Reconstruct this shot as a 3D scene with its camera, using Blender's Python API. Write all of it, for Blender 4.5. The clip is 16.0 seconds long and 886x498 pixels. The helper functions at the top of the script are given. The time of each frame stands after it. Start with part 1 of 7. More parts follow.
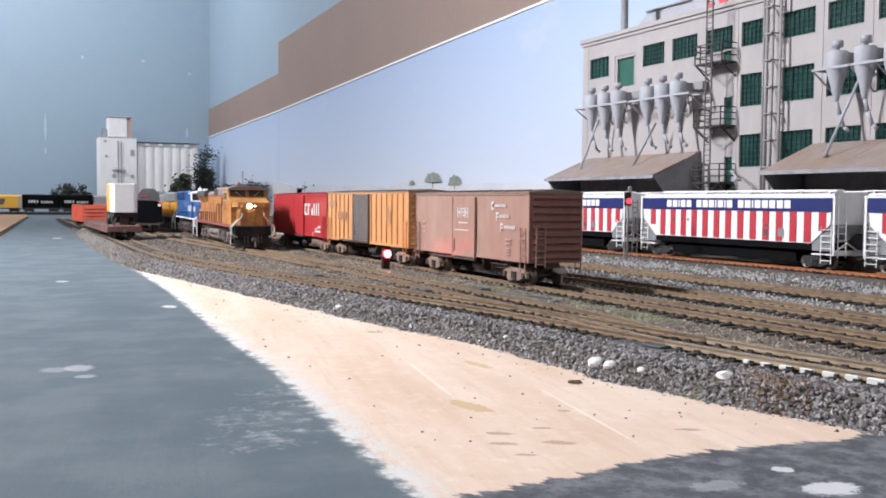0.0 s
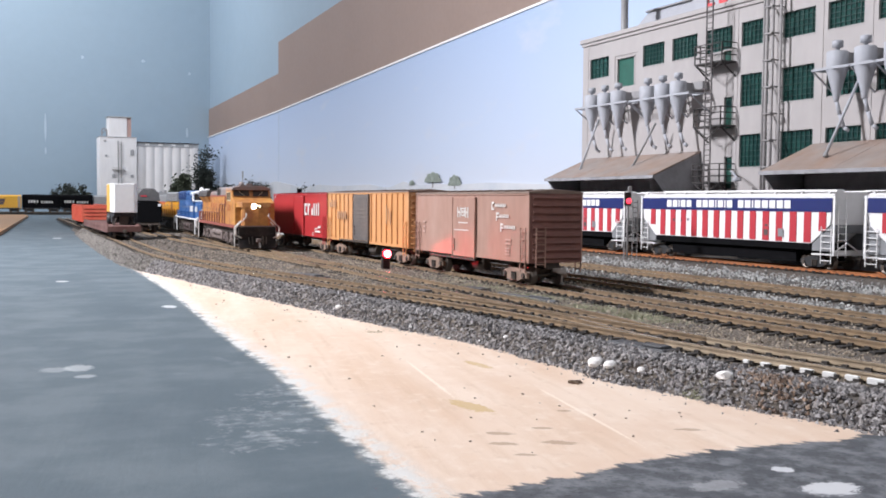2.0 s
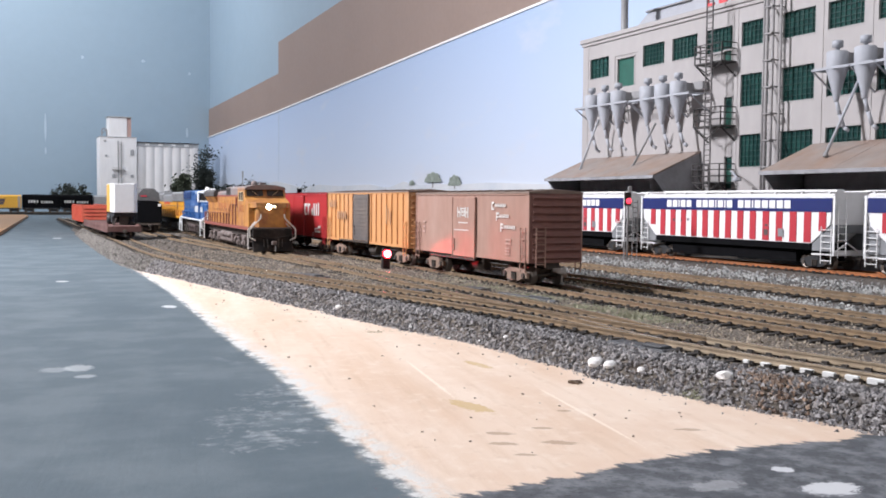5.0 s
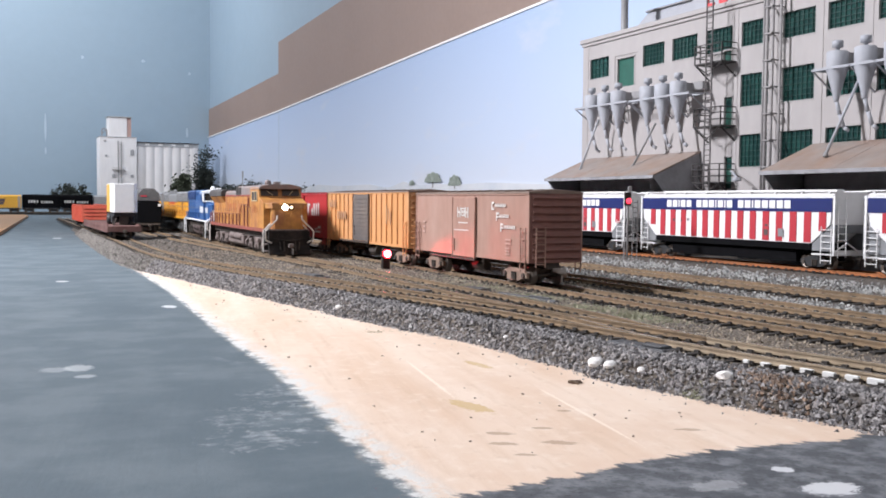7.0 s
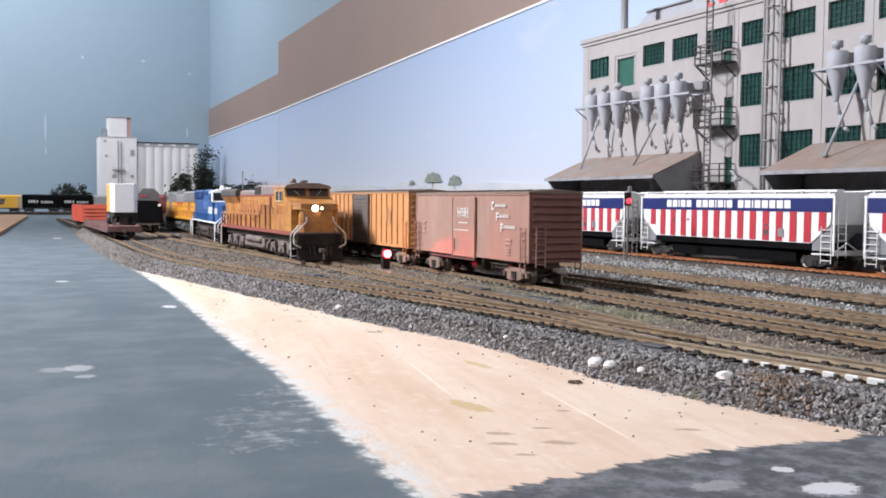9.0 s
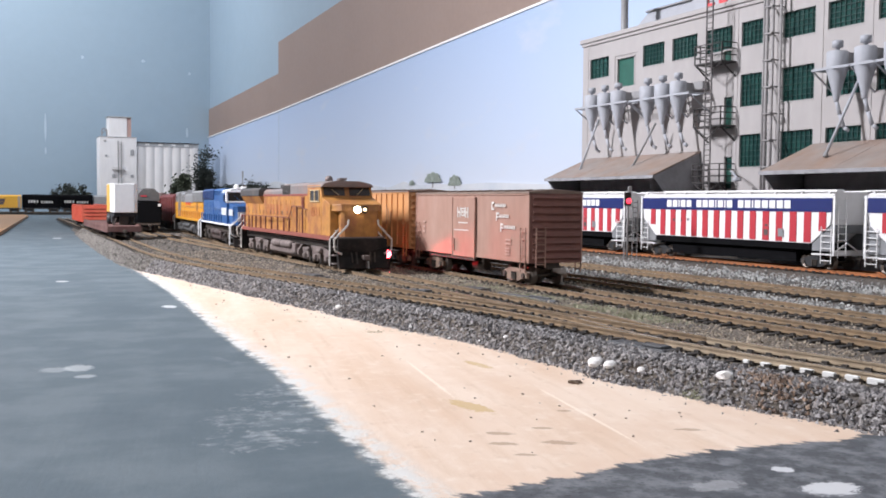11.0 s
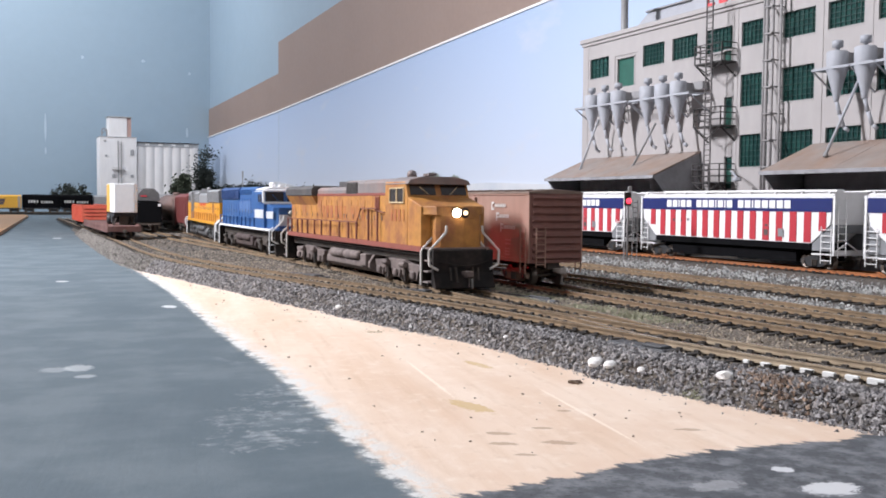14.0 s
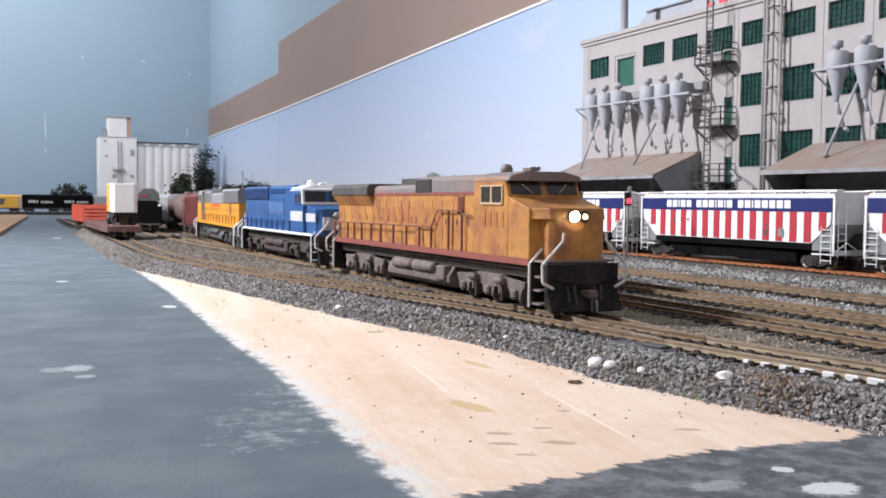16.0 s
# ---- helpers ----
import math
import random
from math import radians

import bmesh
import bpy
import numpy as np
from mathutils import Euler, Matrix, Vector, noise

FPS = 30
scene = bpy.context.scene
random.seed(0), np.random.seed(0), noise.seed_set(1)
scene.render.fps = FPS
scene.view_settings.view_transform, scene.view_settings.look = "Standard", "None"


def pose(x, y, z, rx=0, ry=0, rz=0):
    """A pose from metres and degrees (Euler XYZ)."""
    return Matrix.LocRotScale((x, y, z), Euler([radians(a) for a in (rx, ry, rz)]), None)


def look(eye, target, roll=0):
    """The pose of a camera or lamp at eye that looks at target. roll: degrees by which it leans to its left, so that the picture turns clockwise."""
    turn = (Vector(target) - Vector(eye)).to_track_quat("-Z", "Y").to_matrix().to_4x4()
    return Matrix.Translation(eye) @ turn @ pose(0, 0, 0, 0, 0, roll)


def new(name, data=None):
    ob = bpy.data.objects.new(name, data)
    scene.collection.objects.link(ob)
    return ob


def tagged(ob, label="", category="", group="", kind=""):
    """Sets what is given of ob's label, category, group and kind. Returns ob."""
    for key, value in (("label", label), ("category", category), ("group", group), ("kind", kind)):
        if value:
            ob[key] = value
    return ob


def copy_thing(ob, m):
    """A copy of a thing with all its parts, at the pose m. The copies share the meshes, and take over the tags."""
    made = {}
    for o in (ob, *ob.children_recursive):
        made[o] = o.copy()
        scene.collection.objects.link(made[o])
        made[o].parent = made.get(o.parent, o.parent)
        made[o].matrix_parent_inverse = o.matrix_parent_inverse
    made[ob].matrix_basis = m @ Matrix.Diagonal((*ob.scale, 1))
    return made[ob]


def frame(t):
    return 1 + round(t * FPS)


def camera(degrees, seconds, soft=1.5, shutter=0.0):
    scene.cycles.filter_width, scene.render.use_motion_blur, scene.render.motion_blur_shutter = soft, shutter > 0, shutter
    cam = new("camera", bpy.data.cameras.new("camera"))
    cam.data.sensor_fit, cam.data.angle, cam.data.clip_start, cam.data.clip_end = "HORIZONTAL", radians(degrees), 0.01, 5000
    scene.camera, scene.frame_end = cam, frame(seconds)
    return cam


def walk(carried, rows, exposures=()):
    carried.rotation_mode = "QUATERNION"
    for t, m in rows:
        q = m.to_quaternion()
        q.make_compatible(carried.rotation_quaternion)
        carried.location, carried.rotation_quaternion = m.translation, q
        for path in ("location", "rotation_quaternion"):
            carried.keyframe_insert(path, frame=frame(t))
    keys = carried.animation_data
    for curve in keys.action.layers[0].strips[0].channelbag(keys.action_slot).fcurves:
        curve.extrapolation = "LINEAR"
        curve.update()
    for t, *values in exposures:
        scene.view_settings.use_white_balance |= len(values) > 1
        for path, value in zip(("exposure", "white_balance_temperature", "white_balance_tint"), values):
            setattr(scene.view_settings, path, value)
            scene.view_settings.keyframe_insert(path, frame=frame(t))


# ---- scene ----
# A model railway in HO scale (1:87). x runs across the tracks, y along them, z up; the board's top is z = 0.
cam = camera(49.21, 16.0, soft=1.75)
EYE = Vector((0.0, 0.0, 0.0526))
AIM = EYE + Vector((0.41787 * math.cos(0.04899), 0.90851 * math.cos(0.04899), -math.sin(0.04899)))
walk(cam, [(0, look(EYE, AIM, 0.49)), (16, look(EYE, AIM, 0.49))])

RAIL = 0.010          # railhead above the board
WALL_X = 0.73         # long backdrop wall
WALL_Y = 3.70         # end wall

# ---- light ----
world = bpy.data.worlds.new("room_air")
scene.world = world
world.use_nodes = True
world.node_tree.nodes["Background"].inputs[0].default_value = (0.72, 0.78, 0.9, 1)
world.node_tree.nodes["Background"].inputs[1].default_value = 0.35


def unseen_lamp(x, y, z, sx, sy, watts, colour, aim):
    data = bpy.data.lights.new("unseen_light", "AREA")
    data.shape, data.size, data.size_y, data.energy, data.color = "RECTANGLE", sx, sy, watts, colour
    ob = new("unseen_light", data)
    ob.matrix_basis = look((x, y, z), aim)
    return ob


unseen_lamp(-0.66, 0.98, 0.80, 0.12, 0.26, 34.5, (0.94, 0.94, 1.0), (0.3, 0.75, 0))
unseen_lamp(-0.95, 2.95, 0.95, 0.25, 0.5, 15, (0.94, 0.94, 1.0), (0.3, 3.7, 0.2))
unseen_lamp(0.0, 2.95, 1.2, 0.5, 0.12, 8, (0.90, 0.94, 1.0), (0.35, 3.7, 0.15))
# fill lamp added behind the camera to lift the sides that face it
unseen_lamp(-0.5, -1.3, 1.3, 0.5, 0.5, 12, (0.96, 0.95, 1.0), (0.3, 0.6, 0.0))
scene.view_settings.exposure = 0.0

# ---- mesh helpers ----
def bm_box(bm, x0, x1, y0, y1, z0, z1, bevel=0.0, m=None):
    vs = [bm.verts.new((x, y, z)) for x in (x0, x1) for y in (y0, y1) for z in (z0, z1)]
    fs = [bm.faces.new([vs[i] for i in q]) for q in ((0, 1, 3, 2), (4, 6, 7, 5), (0, 4, 5, 1), (2, 3, 7, 6), (0, 2, 6, 4), (1, 5, 7, 3))]
    if bevel:
        es = list({e for f in fs for e in f.edges})
        r = bmesh.ops.bevel(bm, geom=es, offset=bevel, segments=1, affect="EDGES", profile=0.5)
        vs = list({v for f in r["faces"] for v in f.verts} | {v for v in vs if v.is_valid})
    if m is not None:
        bmesh.ops.transform(bm, matrix=m, verts=[v for v in vs if v.is_valid])
    return vs


def bm_tube(bm, a, b, r, n=8, r2=None, caps=True):
    a, b = Vector(a), Vector(b)
    d = (b - a).normalized()
    u = d.orthogonal().normalized()
    w = d.cross(u)
    r2 = r if r2 is None else r2
    ring = []
    for p, q in ((a, r), (b, r2)):
        ring.append([bm.verts.new(p + q * (math.cos(2 * math.pi * i / n) * u + math.sin(2 * math.pi * i / n) * w)) for i in range(n)])
    for i in range(n):
        f = bm.faces.new((ring[0][i], ring[0][(i + 1) % n], ring[1][(i + 1) % n], ring[1][i]))
        f.smooth = n > 6
    if caps:
        bm.faces.new(ring[0][::-1])
        bm.faces.new(ring[1])


def bm_path(bm, pts, r, n=6):
    for a, b in zip(pts, pts[1:]):
        bm_tube(bm, a, b, r, n)


def bm_lathe(bm, prof, centre, n=16, axis="z"):
    """prof: (radius, height) from bottom to top, about a line through centre."""
    rings = []
    for r, h in prof:
        ring = []
        for i in range(n):
            a = 2 * math.pi * i / n
            c, s = r * math.cos(a), r * math.sin(a)
            v = {"z": (c, s, h), "y": (c, h, s), "x": (h, c, s)}[axis]
            ring.append(bm.verts.new(Vector(centre) + Vector(v)))
        rings.append(ring)
    for p, q in zip(rings, rings[1:]):
        for i in range(n):
            f = bm.faces.new((p[i], p[(i + 1) % n], q[(i + 1) % n], q[i]))
            f.smooth = True
    bm.faces.new(rings[0][::-1])
    bm.faces.new(rings[-1])


def bm_prism(bm, outline, a, b, axis="y", bevel=0.0):
    """An outline of 2D points swept along an axis from a to b."""
    def at(p, h):
        return {"y": (p[0], h, p[1]), "x": (h, p[0], p[1]), "z": (p[0], p[1], h)}[axis]
    r0 = [bm.verts.new(at(p, a)) for p in outline]
    r1 = [bm.verts.new(at(p, b)) for p in outline]
    n = len(outline)
    fs = [bm.faces.new((r0[i], r0[(i + 1) % n], r1[(i + 1) % n], r1[i])) for i in range(n)]
    fs += [bm.faces.new(r0[::-1]), bm.faces.new(r1)]
    if bevel:
        es = list({e for f in fs for e in f.edges})
        bmesh.ops.bevel(bm, geom=es, offset=bevel, segments=1, affect="EDGES", profile=0.5)


def mesh_of(name, bm, material):
    bmesh.ops.recalc_face_normals(bm, faces=bm.faces[:])
    me = bpy.data.meshes.new(name)
    bm.to_mesh(me)
    bm.free()
    me.materials.append(material)
    return me


def part(name, bm, material, parent=None, label="", at=None):
    ob = new(name, mesh_of(name, bm, material))
    if parent is not None:
        ob.parent = parent
    if at is not None:
        ob.matrix_basis = at
    if label:
        tagged(ob, label)
    return ob


def shared(name, mesh, parent, at):
    ob = new(name, mesh)
    ob.parent = parent
    ob.matrix_basis = at
    return ob


def empty(name, m, label, category, group="", kind=""):
    ob = new(name)
    ob.empty_display_size = 0.02
    ob.matrix_basis = m
    return tagged(ob, label, category, group, kind)


def piece(parent, name, material, *boxes, bevel=0.0, label=""):
    bm = bmesh.new()
    for b in boxes:
        bm_box(bm, *b, bevel=bevel)
    return part(name, bm, material, parent, label)


def sheet(name, outline, z0, z1, material, label, category, kind="structure"):
    bm = bmesh.new()
    bm_prism(bm, outline, z0, z1, "z")
    return tagged(part(name, bm, material), label, category, kind=kind)


def bars(parent, material, side, rows, name="lettering", label=""):
    """Plain raised bars in the plane of a car's side: rows of (y0, y1, z0, z1) at the signed distance side; an emblem is one piece."""
    e = 0.00012 if side > 0 else -0.00012
    groups = [rows] if name == "emblem" else [[row] for row in rows]
    for group in groups:
        bm = bmesh.new()
        for y0, y1, z0, z1 in group:
            bm_box(bm, min(side, side + e), max(side, side + e), y0, y1, z0, z1)
        part(name, bm, material, parent, label)


# ---- materials ----
def mat(name, colour, rough=0.6, metal=0.0, grain=0.0, scale=400.0, stain=None, stain_amount=0.0, stain_scale=25.0,
        bump=0.0, bump_scale=600.0, stretch=(1, 1, 1), emit=0.0, spec=0.5, vary=0.0):
    """A surface with fine grain, broad stains in a second colour, and fine relief."""
    m = bpy.data.materials.new(name)
    m.use_nodes = True
    nt = m.node_tree
    b = nt.nodes["Principled BSDF"]
    b.inputs["Roughness"].default_value, b.inputs["Metallic"].default_value = rough, metal
    b.inputs["Specular IOR Level"].default_value = spec
    c = (*colour, 1)
    b.inputs["Base Color"].default_value = c
    if emit:
        b.inputs["Emission Color"].default_value = c
        b.inputs["Emission Strength"].default_value = emit
        return m
    tc = nt.nodes.new("ShaderNodeTexCoord")
    mp = nt.nodes.new("ShaderNodeMapping")
    mp.inputs["Scale"].default_value = stretch
    nt.links.new(tc.outputs["Object"], mp.inputs["Vector"])
    out = None
    if stain is not None and stain_amount:
        no = nt.nodes.new("ShaderNodeTexNoise")
        no.inputs["Scale"].default_value, no.inputs["Detail"].default_value, no.inputs["Roughness"].default_value = stain_scale, 6, 0.65
        nt.links.new(mp.outputs[0], no.inputs["Vector"])
        rp = nt.nodes.new("ShaderNodeMapRange")
        rp.inputs["From Min"].default_value, rp.inputs["From Max"].default_value = 0.42, 0.68
        rp.inputs["To Max"].default_value = stain_amount
        nt.links.new(no.outputs["Fac"], rp.inputs["Value"])
        mx = nt.nodes.new("ShaderNodeMix")
        mx.data_type = "RGBA"
        mx.inputs["A"].default_value, mx.inputs["B"].default_value = c, (*stain, 1)
        nt.links.new(rp.outputs[0], mx.inputs["Factor"])
        out = mx.outputs["Result"]
    if grain or vary:
        hs = nt.nodes.new("ShaderNodeHueSaturation")
        hs.inputs["Color"].default_value = c
        if out is not None:
            nt.links.new(out, hs.inputs["Color"])
        no = nt.nodes.new("ShaderNodeTexNoise")
        no.inputs["Scale"].default_value, no.inputs["Detail"].default_value = scale, 4
        nt.links.new(mp.outputs[0], no.inputs["Vector"])
        rp = nt.nodes.new("ShaderNodeMapRange")
        rp.inputs["From Min"].default_value, rp.inputs["From Max"].default_value = 0.25, 0.75
        rp.inputs["To Min"].default_value, rp.inputs["To Max"].default_value = 1 - grain, 1 + grain
        nt.links.new(no.outputs["Fac"], rp.inputs["Value"])
        val = rp.outputs[0]
        if vary:
            oi = nt.nodes.new("ShaderNodeObjectInfo")
            r2 = nt.nodes.new("ShaderNodeMapRange")
            r2.inputs["To Min"].default_value, r2.inputs["To Max"].default_value = 1 - vary, 1 + vary
            nt.links.new(oi.outputs["Random"], r2.inputs["Value"])
            mu = nt.nodes.new("ShaderNodeMath")
            mu.operation = "MULTIPLY"
            nt.links.new(val, mu.inputs[0])
            nt.links.new(r2.outputs[0], mu.inputs[1])
            val = mu.outputs[0]
        nt.links.new(val, hs.inputs["Value"])
        out = hs.outputs[0]
    if out is not None:
        nt.links.new(out, b.inputs["Base Color"])
    if bump:
        no = nt.nodes.new("ShaderNodeTexNoise")
        no.inputs["Scale"].default_value, no.inputs["Detail"].default_value = bump_scale, 5
        nt.links.new(mp.outputs[0], no.inputs["Vector"])
        bp = nt.nodes.new("ShaderNodeBump")
        bp.inputs["Strength"].default_value, bp.inputs["Distance"].default_value = bump, 0.0006
        nt.links.new(no.outputs["Fac"], bp.inputs["Height"])
        nt.links.new(bp.outputs[0], b.inputs["Normal"])
    return m


PLYWOOD = mat("bare_plywood", (0.70, 0.545, 0.42), 0.7, grain=0.10, scale=60, stain=(0.60, 0.43, 0.30), stain_amount=0.7, stain_scale=16, bump=0.2, bump_scale=200, stretch=(1, 0.16, 1))
PLASTER = mat("white_plaster", (0.82, 0.81, 0.79), 0.8, grain=0.08, scale=300, stain=(0.5, 0.5, 0.5), stain_amount=0.5, stain_scale=60, bump=0.4, bump_scale=400)
BALLAST = mat("dark_ballast", (0.092, 0.078, 0.068), 0.9, grain=0.7, scale=900, stain=(0.165, 0.13, 0.096), stain_amount=0.6, stain_scale=22, bump=1.0, bump_scale=700)
TIE = mat("tie_brown", (0.032, 0.027, 0.024), 0.85, grain=0.4, scale=700, stain=(0.09, 0.072, 0.055), stain_amount=0.5, stain_scale=60, vary=0.35)
RAIL_RUST = mat("weathered_rail", (0.22, 0.15, 0.088), 0.65, metal=0.1, grain=0.25, scale=300, stain=(0.12, 0.085, 0.055), stain_amount=0.6, stain_scale=30)
RAIL_DUSTY = mat("dust_whitened_rail", (0.33, 0.262, 0.185), 0.6, grain=0.2, scale=300, stain=(0.22, 0.155, 0.095), stain_amount=0.7, stain_scale=35)
RAIL_ORANGE = mat("rust_orange_rail", (0.36, 0.13, 0.045), 0.7, grain=0.25, scale=300, stain=(0.24, 0.10, 0.05), stain_amount=0.6, stain_scale=40)
RAIL_HEAD = mat("worn_railhead", (0.56, 0.48, 0.38), 0.26, metal=0.75, grain=0.3, scale=200, stain=(0.30, 0.22, 0.15), stain_amount=0.8, stain_scale=30)
SKY_WALL = mat("blue_grey_wall_paint", (0.285, 0.372, 0.45), 0.6, grain=0.02, scale=30, stain=(0.315, 0.405, 0.485), stain_amount=0.5, stain_scale=1.5, bump=0.05, bump_scale=120)
BROWN_BOARD = mat("brown_hardboard", (0.285, 0.207, 0.173), 0.55, grain=0.04, scale=90, stain=(0.255, 0.182, 0.152), stain_amount=0.5, stain_scale=4)
ROOM = mat("room_plaster", (0.66, 0.66, 0.64), 0.8, grain=0.03, scale=20)

# ---- room ----
def box_thing(name, b, material, label, category, kind="structure"):
    bm = bmesh.new()
    bm_box(bm, *b)
    return tagged(part(name, bm, material), label, category, kind=kind)


box_thing("wall_backdrop", (WALL_X, WALL_X + 0.1, -2.6, WALL_Y + 0.1, -1.1, 1.45), SKY_WALL, "blue-grey painted room wall behind the tracks", "wall")
box_thing("wall_end", (-2.6, WALL_X, WALL_Y, WALL_Y + 0.1, -1.1, 1.45), SKY_WALL, "blue-grey painted end wall with small scuffs and glints", "wall")
box_thing("wall_left", (-2.7, -2.6, -2.6, WALL_Y + 0.1, -1.1, 1.45), ROOM, "plain pale room wall", "wall")
box_thing("wall_rear", (-2.7, WALL_X + 0.1, -2.7, -2.6, -1.1, 1.45), ROOM, "plain pale room wall", "wall")
box_thing("ceiling", (-2.7, WALL_X + 0.1, -2.7, WALL_Y + 0.1, 1.45, 1.5), ROOM, "plain pale ceiling", "ceiling")
box_thing("floor", (-2.7, WALL_X + 0.1, -2.7, WALL_Y + 0.1, -1.15, -1.1), ROOM, "plain pale floor below the layout", "floor")
box_thing("layout_board", (-0.9, WALL_X, -0.7, WALL_Y, -0.02, 0.0), PLYWOOD, "bare plywood board of the layout", "board")


def sky_material():
    m = bpy.data.materials.new("printed_sky")
    m.use_nodes = True
    nt = m.node_tree
    b = nt.nodes["Principled BSDF"]
    b.inputs["Roughness"].default_value = 0.55
    tc = nt.nodes.new("ShaderNodeTexCoord")
    sp = nt.nodes.new("ShaderNodeSeparateXYZ")
    nt.links.new(tc.outputs["Object"], sp.inputs[0])
    ramp = nt.nodes.new("ShaderNodeValToRGB")
    mr = nt.nodes.new("ShaderNodeMapRange")
    mr.inputs["From Min"].default_value, mr.inputs["From Max"].default_value = 0.04, 0.36
    nt.links.new(sp.outputs["Z"], mr.inputs["Value"])
    nt.links.new(mr.outputs[0], ramp.inputs["Fac"])
    ramp.color_ramp.elements[0].color = (0.62, 0.645, 0.715, 1)
    ramp.color_ramp.elements[1].color = (0.365, 0.47, 0.665, 1)
    mid = ramp.color_ramp.elements.new(0.35)
    mid.color = (0.51, 0.585, 0.725, 1)
    mp = nt.nodes.new("ShaderNodeMapping")
    mp.inputs["Scale"].default_value = (1, 3.2, 9)
    nt.links.new(tc.outputs["Object"], mp.inputs["Vector"])
    no = nt.nodes.new("ShaderNodeTexNoise")
    no.inputs["Scale"].default_value, no.inputs["Detail"].default_value, no.inputs["Roughness"].default_value = 1.6, 6, 0.6
    nt.links.new(mp.outputs[0], no.inputs["Vector"])
    cr = nt.nodes.new("ShaderNodeMapRange")
    cr.inputs["From Min"].default_value, cr.inputs["From Max"].default_value, cr.inputs["To Max"].default_value = 0.58, 0.80, 0.75
    nt.links.new(no.outputs["Fac"], cr.inputs["Value"])
    mx = nt.nodes.new("ShaderNodeMix")
    mx.data_type = "RGBA"
    mx.inputs["B"].default_value = (0.60, 0.60, 0.64, 1)
    nt.links.new(cr.outputs[0], mx.inputs["Factor"])
    nt.links.new(ramp.outputs[0], mx.inputs["A"])
    nt.links.new(mx.outputs["Result"], b.inputs["Base Color"])
    return m


PRINTED_SKY = sky_material()
WHITE_EDGE = mat("paper_white", (0.85, 0.84, 0.83), 0.6, grain=0.04)


def wall_panel(name, outline, x0, x1, material, label, category):
    bm = bmesh.new()
    bm_prism(bm, outline, x0, x1, "x")
    return tagged(part(name, bm, material), label, category, kind="structure")


SKY_TOP = [(3.695, 0.2846), (2.70, 0.3022), (1.68, 0.3299), (1.2, 0.3423), (0.4, 0.352), (-1.5, 0.36)]
wall_panel("backdrop", [(3.695, 0.0), *SKY_TOP, (-1.5, 0.0)], WALL_X - 0.006, WALL_X - 0.0005, PRINTED_SKY, "printed blue sky backdrop with pale clouds on the wall", "backdrop")
wall_panel("trim", [*SKY_TOP, *[(y, z + 0.0035) for y, z in SKY_TOP[::-1]]], WALL_X - 0.0085, WALL_X - 0.0006, WHITE_EDGE, "white cut paper edge along the sky backdrop", "trim")
wall_panel("backdrop_board_far", [(3.695, 0.2885), (2.694, 0.306), (2.694, 0.4103), (3.695, 0.3909)], WALL_X - 0.005, WALL_X - 0.0005, BROWN_BOARD, "bare brown hardboard strip on the wall", "hardboard")
wall_panel("backdrop_board_near", [(2.693, 0.306), (1.68, 0.3336), (1.2, 0.346), (0.4, 0.3557), (-1.5, 0.364), (-1.5, 0.56), (2.14, 0.512), (2.693, 0.4972)], WALL_X - 0.007, WALL_X - 0.0005, BROWN_BOARD, "taller bare brown hardboard strip on the wall", "hardboard")
bm = bmesh.new()
bm_box(bm, WALL_X - 0.0066, WALL_X - 0.0060, 2.692, 2.695, 0.02, 0.301)
tagged(part("trim", bm, mat("seam_grey", (0.45, 0.52, 0.62), 0.6)), "thin vertical seam in the sky backdrop", "seam", kind="structure")

# small scuffs on the end wall, and upright glints painted as pale patches
SCUFF_GLINT = mat("pale_scuff_glint", (0.44, 0.53, 0.60), 0.5, grain=0.1, scale=200)
for x, z, w, h in ((0.280, 0.556, 0.008, 0.011), (0.489, 0.556, 0.012, 0.009), (0.655, 0.52, 0.008, 0.009), (0.645, 0.30, 0.007, 0.03), (0.155, 0.30, 0.006, 0.085), (0.155, 0.22, 0.005, 0.024)):
    bm = bmesh.new()
    ring = [(x + w * (0.8 + 0.3 * random.random()) * math.cos(a) * 0.6, z + h * (0.8 + 0.3 * random.random()) * math.sin(a) * 0.6) for a in [i * math.pi / 6 for i in range(12)]]
    bm_prism(bm, ring, WALL_Y - 0.0012, WALL_Y - 0.0002, "y")
    tagged(part("wall_scuff_glint", bm, SCUFF_GLINT), "pale patch of the wall's scuffs and painted glints", "scuff", kind="structure")


# ---- board surfaces ----
def ragged(points, step, amount, seed, fine=3.0):
    out = []
    for (x0, y0), (x1, y1) in zip(points, points[1:]):
        n = max(1, int(math.hypot(x1 - x0, y1 - y0) / step))
        for i in range(n):
            k = i / n
            x, y = x0 + (x1 - x0) * k, y0 + (y1 - y0) * k
            v = noise.noise_vector(Vector((x * 40, y * 40, seed))) * amount + noise.noise_vector(Vector((x * 40 * fine * 4, y * 40 * fine * 4, seed + 5))) * amount * 0.6
            out.append((x + v.x, y + v.y))
    out.append(points[-1])
    return out


PLY_EDGE = [(0.067, -0.05), (0.0673, 0.156), (0.0675, 0.167), (0.0707, 0.21), (0.0768, 0.286), (0.0785, 0.365), (0.0885, 0.569), (0.0905, 0.705), (0.0890, 0.786), (0.0985, 0.965), (0.1010, 1.22), (0.115, 1.7), (0.163, 2.2), (0.24, 2.9), (0.30, 3.3)]
